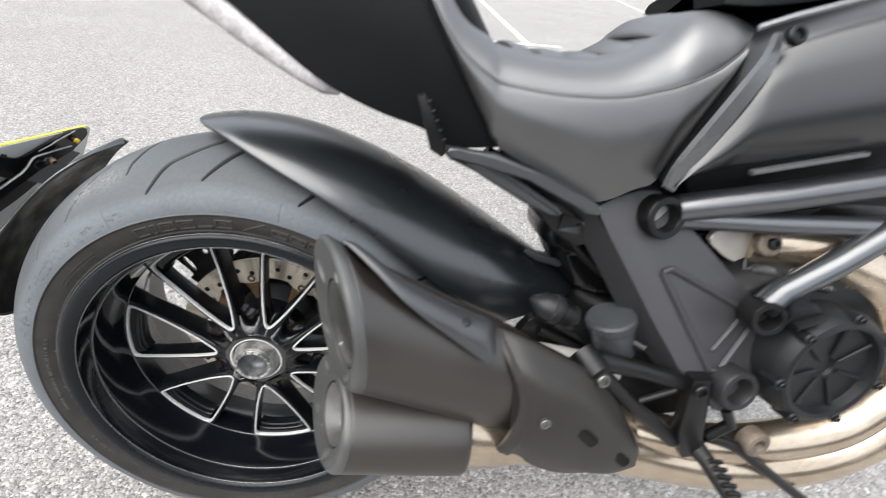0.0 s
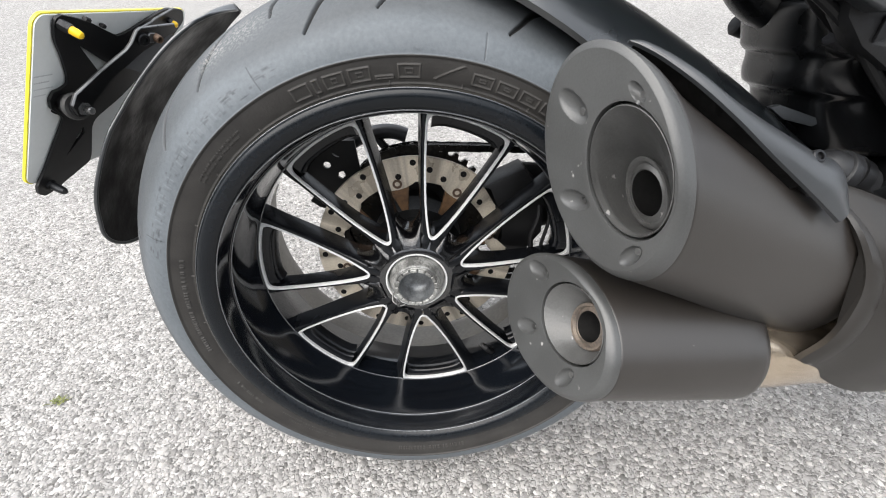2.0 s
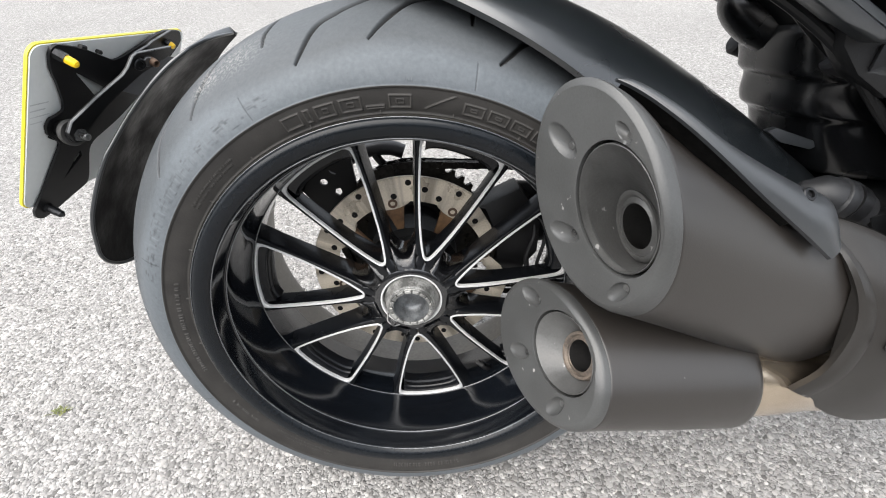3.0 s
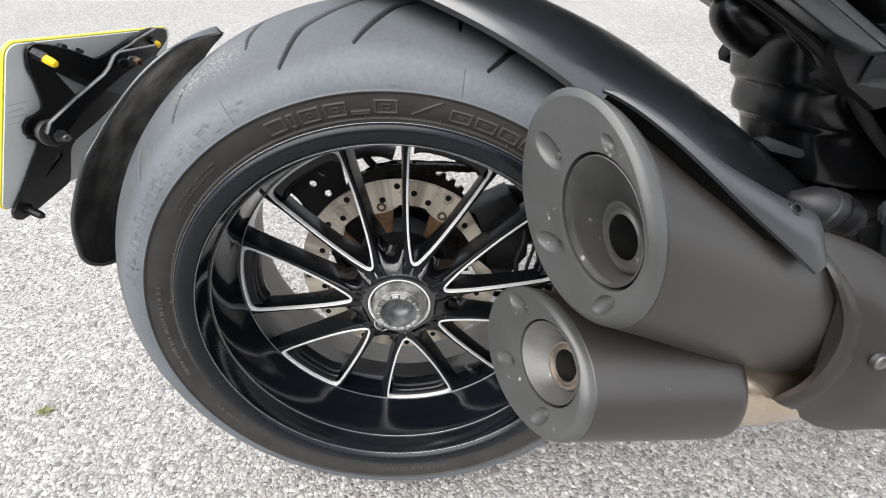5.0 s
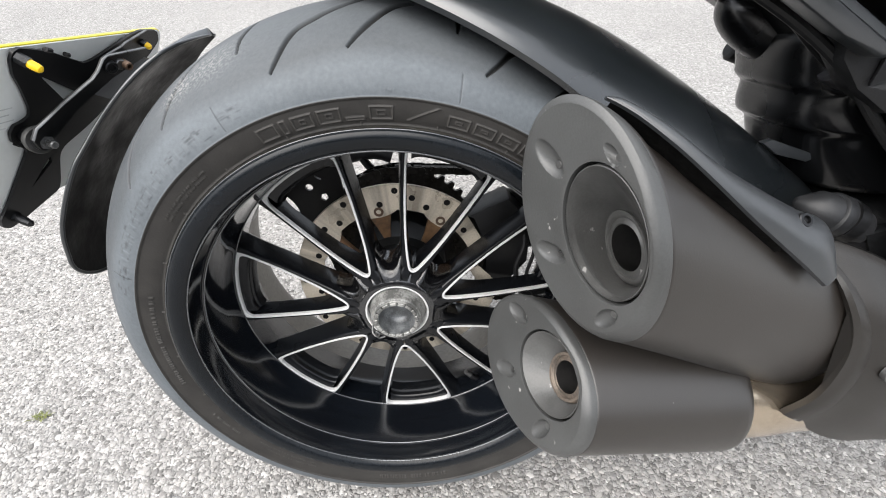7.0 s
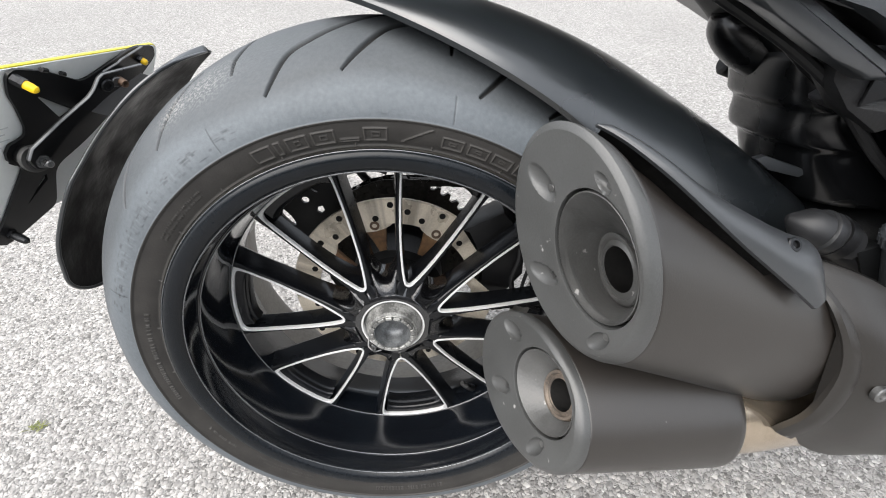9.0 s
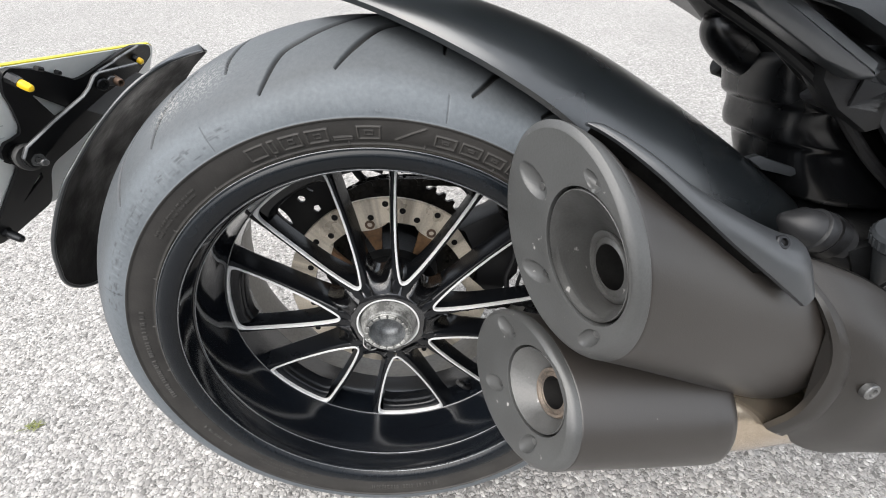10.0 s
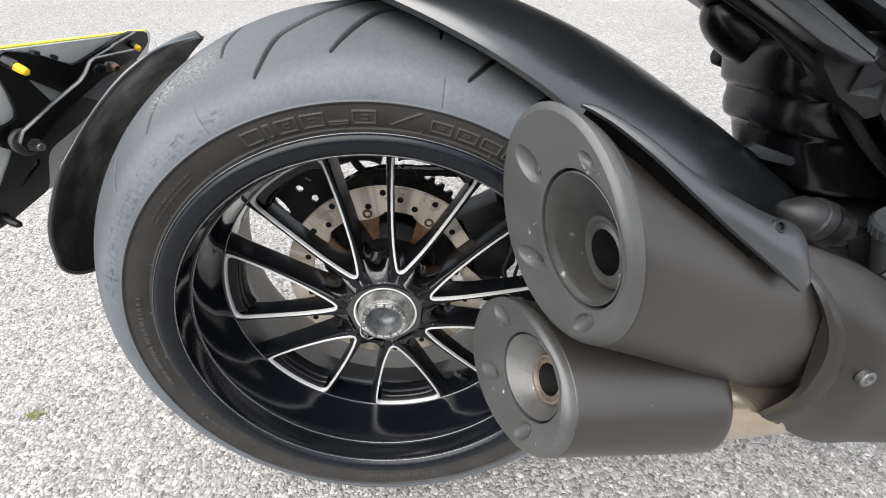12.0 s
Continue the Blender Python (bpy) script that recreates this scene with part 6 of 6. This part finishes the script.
part("frame_tube", tube([(0.652, -0.138, 0.196), (0.673, -0.130, 0.212), (0.73, -0.126, 0.252), (0.81, -0.120, 0.320), (0.86, -0.115, 0.37)], 0.0165, 24), FRAME, bike, "satin grey trellis frame tube")
rail = [(0.238, 0.356), (0.262, 0.352), (0.302, 0.350), (0.360, 0.330), (0.424, 0.303), (0.436, 0.296), (0.430, 0.289), (0.415, 0.290), (0.390, 0.304), (0.342, 0.3255), (0.300, 0.340), (0.255, 0.340)]
bm = slab(rail, -0.016, 0.0, 0.004)
for v in bm.verts:
    v.co.y += -0.092
part("subframe_rail", bm, SUBFRAME, bike, "black subframe rail under the seat")
part("subframe_bar", slab([(0.250, 0.350), (0.285, 0.346), (0.321, 0.3265), (0.388, 0.2905), (0.396, 0.2845), (0.392, 0.2785), (0.378, 0.2785), (0.345, 0.294), (0.290, 0.323), (0.262, 0.335)], -0.092, -0.070, 0.0058, seg=4), SUBFRAME, bike, "satin dark grey lower subframe bar", 60)
part("tool_tray", slab([(0.365, 0.305), (0.395, 0.285), (0.432, 0.270), (0.455, 0.240), (0.430, 0.232), (0.395, 0.252), (0.372, 0.275)], -0.070, -0.045, 0.004), RUBBER, bike, "black rubber bracket")

# passenger peg folded up against the tail, with a toothed edge
peg2 = [(0.216, 0.402), (0.224, 0.404), (0.250, 0.352), (0.244, 0.345), (0.232, 0.352)]
pg = part("passenger_peg", slab(peg2, -0.118, -0.096, 0.002), BLACK_METAL, bike, "folded black passenger peg with toothed edge")
for k in range(6):
    part("peg_tooth", tube([(0.226 + 0.0042 * k, -0.119, 0.398 - 0.0088 * k), (0.230 + 0.0042 * k, -0.119, 0.399 - 0.0088 * k)], [0.0026, 0.0012], 8), BLACK_METAL, pg)

# ---- tail, seat and tank ----
def body_loft(stations, n=13, power=2.6, base=0.62):
    """Sections across the bike: (x, bottom, top, half width); flat-bottomed, rounded over the top."""
    rings = []
    for x, zb, zt, hw in curve(stations, 5):
        o = []
        for f in np.linspace(0, math.pi, 29):
            c, s = math.cos(f), math.sin(f)
            o.append((x, 0.036 - hw * math.copysign(abs(c) ** (2 / power), c), zb + (zt - zb) * abs(s) ** (2 / power)))
        for f in np.linspace(1, 0, 7)[1:-1]:
            o.append((x, 0.036 - hw * base * (2 * f - 1) * -1 * -1, zb - 0.004))
        rings.append(o)
    return rings


tail = part("tail_unit", loft(body_loft([(-0.10, 0.545, 0.60, 0.085), (-0.02, 0.502, 0.60, 0.098), (0.035, 0.466, 0.595, 0.105), (0.113, 0.408, 0.585, 0.110), (0.171, 0.381, 0.57, 0.112), (0.223, 0.366, 0.55, 0.114), (0.255, 0.349, 0.52, 0.116), (0.310, 0.352, 0.44, 0.114)], power=4)), PLASTIC, bike, "black plastic tail unit", 45)
axis_ = curve([(-0.060, -0.040, 0.512, 0.0205), (0.0, -0.045, 0.476, 0.0195), (0.055, -0.052, 0.440, 0.0170), (0.112, -0.060, 0.404, 0.0110), (0.135, -0.064, 0.394, 0.0040)], 60)
lens = part("tail_lens", tube([p[:3] for p in axis_], [p[3] - 0.0005 * (k % 2) for k, p in enumerate(axis_)], 18), LENS, tail, "pale finely ribbed tail lamp lens", 50)


def seat_rings():
    st = [(0.215, 0.497, 0.508, 0.562, 0.120), (0.235, 0.462, 0.474, 0.520, 0.128), (0.259, 0.426, 0.445, 0.487, 0.131), (0.289, 0.382, 0.425, 0.464, 0.134), (0.307, 0.356, 0.418, 0.455, 0.135),
          (0.367, 0.325, 0.413, 0.449, 0.137), (0.427, 0.301, 0.416, 0.453, 0.138), (0.473, 0.319, 0.427, 0.474, 0.137), (0.493, 0.328, 0.434, 0.493, 0.136), (0.507, 0.356, 0.440, 0.504, 0.134),
          (0.526, 0.395, 0.450, 0.509, 0.131), (0.544, 0.430, 0.464, 0.509, 0.126), (0.558, 0.464, 0.476, 0.506, 0.118), (0.572, 0.482, 0.488, 0.500, 0.108), (0.578, 0.489, 0.491, 0.495, 0.100)]
    rings = []
    for x, zb, zs, zt, hw in curve(st, 6):
        h, g = zs - zb, zt - zs
        sec = [(-hw * 0.93, zb), (-hw * 0.975, zb + h * 0.30), (-hw, zb + h * 0.60), (-hw * 0.985, zb + h * 0.80), (-hw * 0.962, zs - h * 0.05), (-hw * 0.946, zs), (-hw * 0.935, zs + g * 0.14), (-hw * 0.880, zs + g * 0.46), (-hw * 0.76, zs + g * 0.79), (-hw * 0.58, zs + g * 0.96), (-hw * 0.3, zt), (0, zt - 0.002)]
        sec = curve(sec, 3)
        full = sec + [(-y, z) for y, z in sec[::-1]][1:]
        rings.append([(x, 0.036 + y, z) for y, z in full] + [(x, 0.036 + hw * 0.5, zb - 0.003), (x, 0.036 - hw * 0.5, zb - 0.003)])
    return rings


sr = seat_rings()
seat = part("seat", loft(sr), LEATHER, bike, "black vinyl seat with rolled stitched edge", 60)
for k in range(5):
    x = 0.335 + 0.040 * k
    zt = float(np.interp(x, (0.30, 0.345, 0.39, 0.43, 0.462, 0.492, 0.515), (0.459, 0.452, 0.450, 0.453, 0.467, 0.492, 0.507)))
    sl_ = float(np.interp(x, (0.30, 0.345, 0.39, 0.43, 0.47, 0.51), (-0.5, -0.25, 0.0, 0.18, 0.5, 0.8)))
    rings = []
    for f in np.linspace(-1, 1, 17):
        w, h = 0.0185 * (1 - abs(f) ** 4) + 0.001, 0.0062 * (1 - abs(f) ** 3) + 0.0005
        zz = zt - 0.0155 * abs(f) ** 3 - 0.0015
        rings.append([(x + w * math.cos(t), 0.036 + 0.098 * f, zz + h * math.sin(t) + sl_ * w * math.cos(t)) for t in np.linspace(0, 2 * math.pi, 17)[:-1]])
    part("seat_pleat", loft(rings), LEATHER, seat, angle=70)
i_st = [k for k in range(4, len(sr) - 3)]
line = [Vector(sr[k][15]) + V(0, -0.0012, 0.0002) for k in i_st]
for k in range(len(line) - 1):
    for f in (0.1, 0.43, 0.76):
        p, q = line[k].lerp(line[k + 1], f), line[k].lerp(line[k + 1], f + 0.2)
        part("stitch", tube([p, q], 0.0009, 6), STITCH, seat)

tk = []
for x, zb, zt, hw in curve([(0.500, 0.330, 0.337, 0.158), (0.510, 0.336, 0.366, 0.160), (0.5225, 0.340, 0.394, 0.162), (0.540, 0.345, 0.434, 0.165), (0.553, 0.350, 0.470, 0.167), (0.565, 0.353, 0.492, 0.169), (0.60, 0.362, 0.512, 0.176), (0.66, 0.380, 0.535, 0.190), (0.72, 0.398, 0.555, 0.205), (0.85, 0.42, 0.59, 0.215), (1.0, 0.44, 0.61, 0.20), (1.08, 0.47, 0.58, 0.16)], 5):
    h = zt - zb
    sec = curve([(-hw * 0.82, zb), (-hw * 0.94, zb + h * 0.14), (-hw, zb + h * 0.32), (-hw * 0.975, zb + h * 0.56), (-hw * 0.93, zb + h * 0.76), (-hw * 0.83, zb + h * 0.91), (-hw * 0.4, zb + h), (0, zb + h)], 3)
    full = sec + [(-y, z) for y, z in sec[::-1]][1:]
    tk.append([(x, 0.036 + y, z) for y, z in full])
tank = part("fuel_tank", loft(tk), TANK, bike, "satin black fuel tank with soft sheen", 60)
strip = curve([(0.4975, -0.114, 0.328), (0.504, -0.116, 0.3535), (0.5215, -0.120, 0.394), (0.539, -0.122, 0.434), (0.551, -0.121, 0.4635), (0.554, -0.116, 0.486)], 5)
rings = []
for k, p in enumerate(strip):
    f = k / (len(strip) - 1)
    w = 0.0065 + 0.0028 * math.sin(math.pi * min(1, f * 1.25)) - 0.004 * max(0, f - 0.8) / 0.2
    p = Vector(p)
    rings.append([p + V(-w, 0.004, 0.3 * w), p + V(-w * 0.8, -0.003, 0.3 * w), p + V(w * 0.8, -0.004, -0.3 * w), p + V(w, 0.004, -0.3 * w)])
part("tank_trim", loft(rings), TRIM, tank, "grey trim strip between seat and tank", 30)
part("tank_trim", slab([(0.561, 0.357), (0.678, 0.385), (0.676, 0.3888), (0.560, 0.3610)], -0.146, -0.138, 0.001), TRIM, tank, "thin grey trim line")
part("tank_seam", tube([(0.532, -0.116, 0.489), (0.556, -0.124, 0.500), (0.604, -0.132, 0.517), (0.70, -0.145, 0.548)], 0.0032, 8), TRIM, tank, "grey seam along the tank's shoulder")
bolt("tank_bolt", (0.556, -0.134, 0.484), (0.0, -0.9, 0.4), 0.009, 0.005, BLACK_BOLT, tank, "recessed socket bolt")
bm = loft(body_loft([(0.535, 0.514, 0.532, 0.085), (0.565, 0.514, 0.552, 0.105), (0.62, 0.524, 0.580, 0.115), (0.72, 0.55, 0.60, 0.11), (0.80, 0.58, 0.615, 0.09)], power=3))
part("tank_top", bm, PLASTIC, tank, "black ribbed tank pad", 45)

# ---- underseat tray, shock, hoses: a dark knot above the swing arm ----
rings = []
for x, z, hw, hh in ((0.285, 0.388, 0.062, 0.016), (0.315, 0.372, 0.066, 0.026), (0.350, 0.352, 0.068, 0.034), (0.385, 0.330, 0.068, 0.044), (0.43, 0.300, 0.068, 0.056), (0.50, 0.270, 0.068, 0.075), (0.60, 0.25, 0.070, 0.08)):
    rings.append([(x + 0.006 * math.cos(3 * t), 0.040 + hw * (abs(math.cos(t)) ** 0.6) * math.copysign(1, math.cos(t)), z + hh * (abs(math.sin(t)) ** 0.6) * math.copysign(1, math.sin(t))) for t in np.linspace(0, 2 * math.pi, 33)[:-1]])
tray = part("underseat_tray", loft(rings), PLASTIC, bike, "black moulded underseat tray", 50)
part("tray_bulge", tube(curve([(0.350, 0.060, 0.326), (0.362, 0.060, 0.312), (0.385, 0.058, 0.298), (0.412, 0.055, 0.285)], 5), smooth_radii([0.014, 0.026, 0.031, 0.031], 5), 32), SHINY_BLACK, tray, "", 80)
part("tray_plug", tube([(0.412, 0.134, 0.266), (0.415, 0.134, 0.265), (0.430, 0.132, 0.261), (0.438, 0.130, 0.258)], [0.009, 0.013, 0.014, 0.013], 18), RUBBER, tray)
sleeve = []
for z, x0 in curve([(0.300, 0.392), (0.285, 0.384), (0.268, 0.386), (0.256, 0.390), (0.2455, 0.3935), (0.2405, 0.3990), (0.2370, 0.4035), (0.230, 0.4050), (0.220, 0.4055), (0.211, 0.4080), (0.2045, 0.4120), (0.2005, 0.4190), (0.196, 0.4250), (0.185, 0.4300), (0.165, 0.441), (0.140, 0.460)], 4):
    sleeve.append([(x0 + 0.085 - 0.085 * math.copysign(abs(math.cos(t)) ** 0.55, math.cos(t)) + 0.25 * (0.28 - z) * math.sin(t) * 0.3, 0.042 - 0.072 * math.copysign(abs(math.sin(t)) ** 0.55, math.sin(t)), z) for t in np.linspace(0, 2 * math.pi, 41)[:-1]])
part("bellows", loft(sleeve), SHINY_BLACK, bike, "glossy black moulded rubber sleeve with folds", 80)
part("shock_absorber", tube([(0.452, 0.036, 0.186), (0.456, 0.036, 0.1845), (0.468, 0.036, 0.180), (0.52, 0.036, 0.160), (0.62, 0.036, 0.125)], [0.004, 0.020, 0.031, 0.034, 0.034], 28), SHINY_BLACK, bike, "dark rear shock absorber")
part("hose", tube(curve([(0.27, -0.050, 0.335), (0.34, -0.055, 0.298), (0.395, -0.055, 0.262), (0.46, -0.055, 0.205), (0.54, -0.05, 0.150)], 6), 0.005, 10), RUBBER, bike, "thin black hose")
part("hose", tube(curve([(0.30, -0.046, 0.335), (0.38, -0.050, 0.300), (0.45, -0.052, 0.262), (0.52, -0.05, 0.20)], 6), 0.013, 14), RUBBER, bike, "thick black hose")
part("cable", tube(curve([(0.290, -0.055, 0.333), (0.328, -0.048, 0.309), (0.380, -0.030, 0.280), (0.424, -0.018, 0.256), (0.470, -0.015, 0.225), (0.520, -0.015, 0.180)], 6), 0.0045, 10), RUBBER, bike, "thin black cable")
part("hose_clip", tube([(0.408, -0.020, 0.264), (0.411, -0.020, 0.2625), (0.430, -0.018, 0.2525), (0.434, -0.018, 0.250)], [0.010, 0.0125, 0.0125, 0.010], 20), CAST, bike, "grey hose clip")
part("arm_web", slab([(0.387, 0.189), (0.397, 0.192), (0.453, 0.174), (0.442, 0.168), (0.406, 0.1765)], -0.004, 0.004, 0.0012), SUBFRAME, bike, "grey web on top of the swing arm", 40)
part("cable_shield", slab([(0.400, 0.2555), (0.402, 0.2765), (0.432, 0.2690)], -0.074, -0.071, 0.0008), BLACK_METAL, bike, "dark folded cable shield")
part("hinge_tab", slab([(0.399, 0.2540), (0.430, 0.2490), (0.441, 0.2610), (0.430, 0.2675)], -0.070, -0.066, 0.0008), TRIM, bike, "bright sheet tab")

# ---- foot controls, reservoir, clutch cover ----
res = part("fluid_reservoir", tube([(0.500, -0.112, 0.100), (0.498, -0.112, 0.104), (0.486, -0.112, 0.136), (0.482, -0.112, 0.146)], [0.020, 0.026, 0.028, 0.028], 28), GREY_RES, bike, "dark grey brake fluid reservoir")
rc0, rax = V(0.482, -0.112, 0.146), V(-0.30, 0.0, 0.95).normalized()
part("reservoir_cap", revolve([(-0.002, 0.029), (0.000, 0.0305), (0.010, 0.0305), (0.013, 0.028), (0.0135, 0.0001)], 40, centre=rc0, axis=rax), GREY_RES, res, "ribbed screw cap", 30)
for k in range(30):
    t = 2 * math.pi * k / 30
    e1 = rax.orthogonal().normalized()
    e2 = rax.cross(e1)
    p = rc0 + (e1 * math.cos(t) + e2 * math.sin(t)) * 0.0305
    part("cap_rib", tube([p + rax * 0.001, p + rax * 0.0095], 0.0012, 6), GREY_RES, res)
part("reservoir_spout", tube([(0.505, -0.125, 0.130), (0.520, -0.140, 0.128)], 0.006, 12), BLACK_METAL, res)

hang = part("peg_hanger", tube([(0.437, -0.140, 0.122), (0.447, -0.158, 0.113), (0.452, -0.170, 0.110)], [0.018, 0.018, 0.016], 20), BLACK_METAL, bike, "black footpeg hanger")
bolt("hanger_bolt", (0.455, -0.172, 0.106), (0.1, -0.97, 0.2), 0.0085, 0.006, BOLT, hang)
part("hanger_strut", tube([(0.455, -0.148, 0.116), (0.520, -0.146, 0.100), (0.590, -0.142, 0.076)], [0.013, 0.011, 0.011], 14), BLACK_METAL, hang)
part("hanger_strut", tube([(0.460, -0.150, 0.100), (0.520, -0.150, 0.045), (0.600, -0.150, -0.020)], [0.012, 0.010, 0.011], 14), BLACK_METAL, hang)
part("hanger_strut", tube([(0.575, -0.148, 0.070), (0.530, -0.148, 0.050)], 0.005, 10), BLACK_METAL, hang)
part("hanger_upright", slab([(0.578, 0.102), (0.606, 0.102), (0.630, -0.010), (0.640, -0.035), (0.612, -0.040), (0.590, 0.010)], -0.166, -0.146, 0.005), BLACK_METAL, hang)
bolt("hanger_bolt", (0.592, -0.166, 0.086), (0, -1, 0.1), 0.010, 0.006, BLACK_BOLT, hang)
fp = part("foot_peg", tube([(0.632, -0.150, -0.026), (0.640, -0.175, -0.032), (0.648, -0.235, -0.044), (0.649, -0.240, -0.045)], [0.014, 0.011, 0.0105, 0.006], 16), RUBBER, bike, "black ribbed foot peg")
for k in range(6):
    y = -0.183 - 0.010 * k
    part("peg_rib", tube([(0.634 + 0.0002 * k, y, -0.0225 - 0.002 * k), (0.654, y, -0.0245 - 0.002 * k)], 0.003, 8), BLACK_METAL, fp)
lever = part("brake_lever", tube(curve([(0.640, -0.158, -0.005), (0.675, -0.165, -0.012), (0.720, -0.172, -0.040), (0.770, -0.178, -0.075), (0.815, -0.185, -0.105)], 5), 0.007, 12), BLACK_METAL, bike, "thin black brake lever")
part("lever_rod", tube([(0.640, -0.165, 0.055), (0.655, -0.168, 0.030), (0.640, -0.160, 0.0)], 0.008, 12), BLACK_METAL, lever)
open_boss("lever_pivot", (0.705, -0.165, -0.005), (0.1, -0.98, 0.1), 0.019, 0.009, 0.010, RUSTY_LIP, lever)

CC = V(0.748, -0.172, 0.127)
CAXIS = V(0.06, -0.98, 0.12).normalized()
cl = part("clutch_cover", revolve([(-0.060, 0.079), (-0.012, 0.079), (-0.003, 0.076), (0.004, 0.071), (0.0055, 0.066), (0.004, 0.061), (-0.006, 0.058), (-0.008, 0.030), (-0.009, 0.014), (-0.013, 0.012), (-0.013, 0.0001)], 96, centre=CC, axis=CAXIS), CLUTCH, bike, "dark grey clutch cover with radial ribs", 30)
e1 = CAXIS.orthogonal().normalized()
e2 = CAXIS.cross(e1)
for k in range(7):
    t = 2 * math.pi * k / 7 + 0.3
    d = e1 * math.cos(t) + e2 * math.sin(t)
    part("cover_rib", tube([CC + d * 0.016 - CAXIS * 0.007, CC + d * 0.058 - CAXIS * 0.004], [0.0022, 0.0030], 8), CLUTCH, cl)
    p = CC + d * 0.074
    part("cover_lug", tube([p - CAXIS * 0.02, p + CAXIS * 0.004, p + CAXIS * 0.006], [0.008, 0.008, 0.006], 14), CLUTCH, cl)
    bolt("cover_screw", p + CAXIS * 0.006, CAXIS, 0.0045, 0.003, BLACK_BOLT, cl)
rings = []
for x, y, z, hy_, hz in ((0.56, 0.02, 0.10, 0.09, 0.05), (0.60, 0.02, 0.11, 0.12, 0.09), (0.68, 0.02, 0.13, 0.145, 0.115), (0.80, 0.02, 0.14, 0.150, 0.13), (0.95, 0.02, 0.15, 0.14, 0.14), (1.02, 0.02, 0.16, 0.11, 0.11)):
    rings.append([(x, y + hy_ * (abs(math.cos(t)) ** 0.6) * math.copysign(1, math.cos(t)), z + hz * (abs(math.sin(t)) ** 0.6) * math.copysign(1, math.sin(t))) for t in np.linspace(0, 2 * math.pi, 33)[:-1]])
part("engine", loft(rings), ENGINE, bike, "dark cast engine block", 50)
cyl = part("rear_cylinder", slab([(0.60, 0.22), (0.72, 0.24), (0.80, 0.33), (0.70, 0.36), (0.58, 0.30)], -0.045, 0.11, 0.01), ENGINE, bike, "finned rear cylinder")
for k in range(6):
    o = 0.024 * k
    part("cooling_fin", slab([(0.590 + o * 0.4, 0.225 + o), (0.735 + o * 0.4, 0.247 + o), (0.737 + o * 0.4, 0.252 + o), (0.592 + o * 0.4, 0.230 + o)], -0.055, 0.115, 0.001), ENGINE, cyl)
filler = part("oil_filler", tube([(0.692, -0.120, 0.202), (0.690, -0.148, 0.1965), (0.690, -0.150, 0.196), (0.690, -0.158, 0.194), (0.690, -0.160, 0.1935)], [0.017, 0.017, 0.019, 0.019, 0.015], 24), CLUTCH, bike, "grey oil filler plug")
part("air_box", slab([(0.565, 0.300), (0.95, 0.31), (0.95, 0.42), (0.58, 0.375), (0.545, 0.34)], -0.060, 0.13, 0.01), ENGINE, bike, "dark air box under the tank")
part("filler_grip", slab([(0.675, 0.184), (0.704, 0.198), (0.703, 0.204), (0.674, 0.190)], -0.170, -0.158, 0.001), CLUTCH, filler)

# ---- lines and litter on the ground ----
parking_line(1.59, 4.98, 1.60, 11.0)
parking_line(1.05, 4.92, 2.00, 5.02)
parking_line(-1.52, 4.70, -1.72, 10.6)
parking_line(-1.80, 4.60, -1.20, 4.74)
parking_line(5.6, 9.6, 6.6, 15.0)
loose_grit()
grass_tuft(-0.66, 0.04, 40, 1)
grass_tuft(-0.76, -0.03, 22, 2)
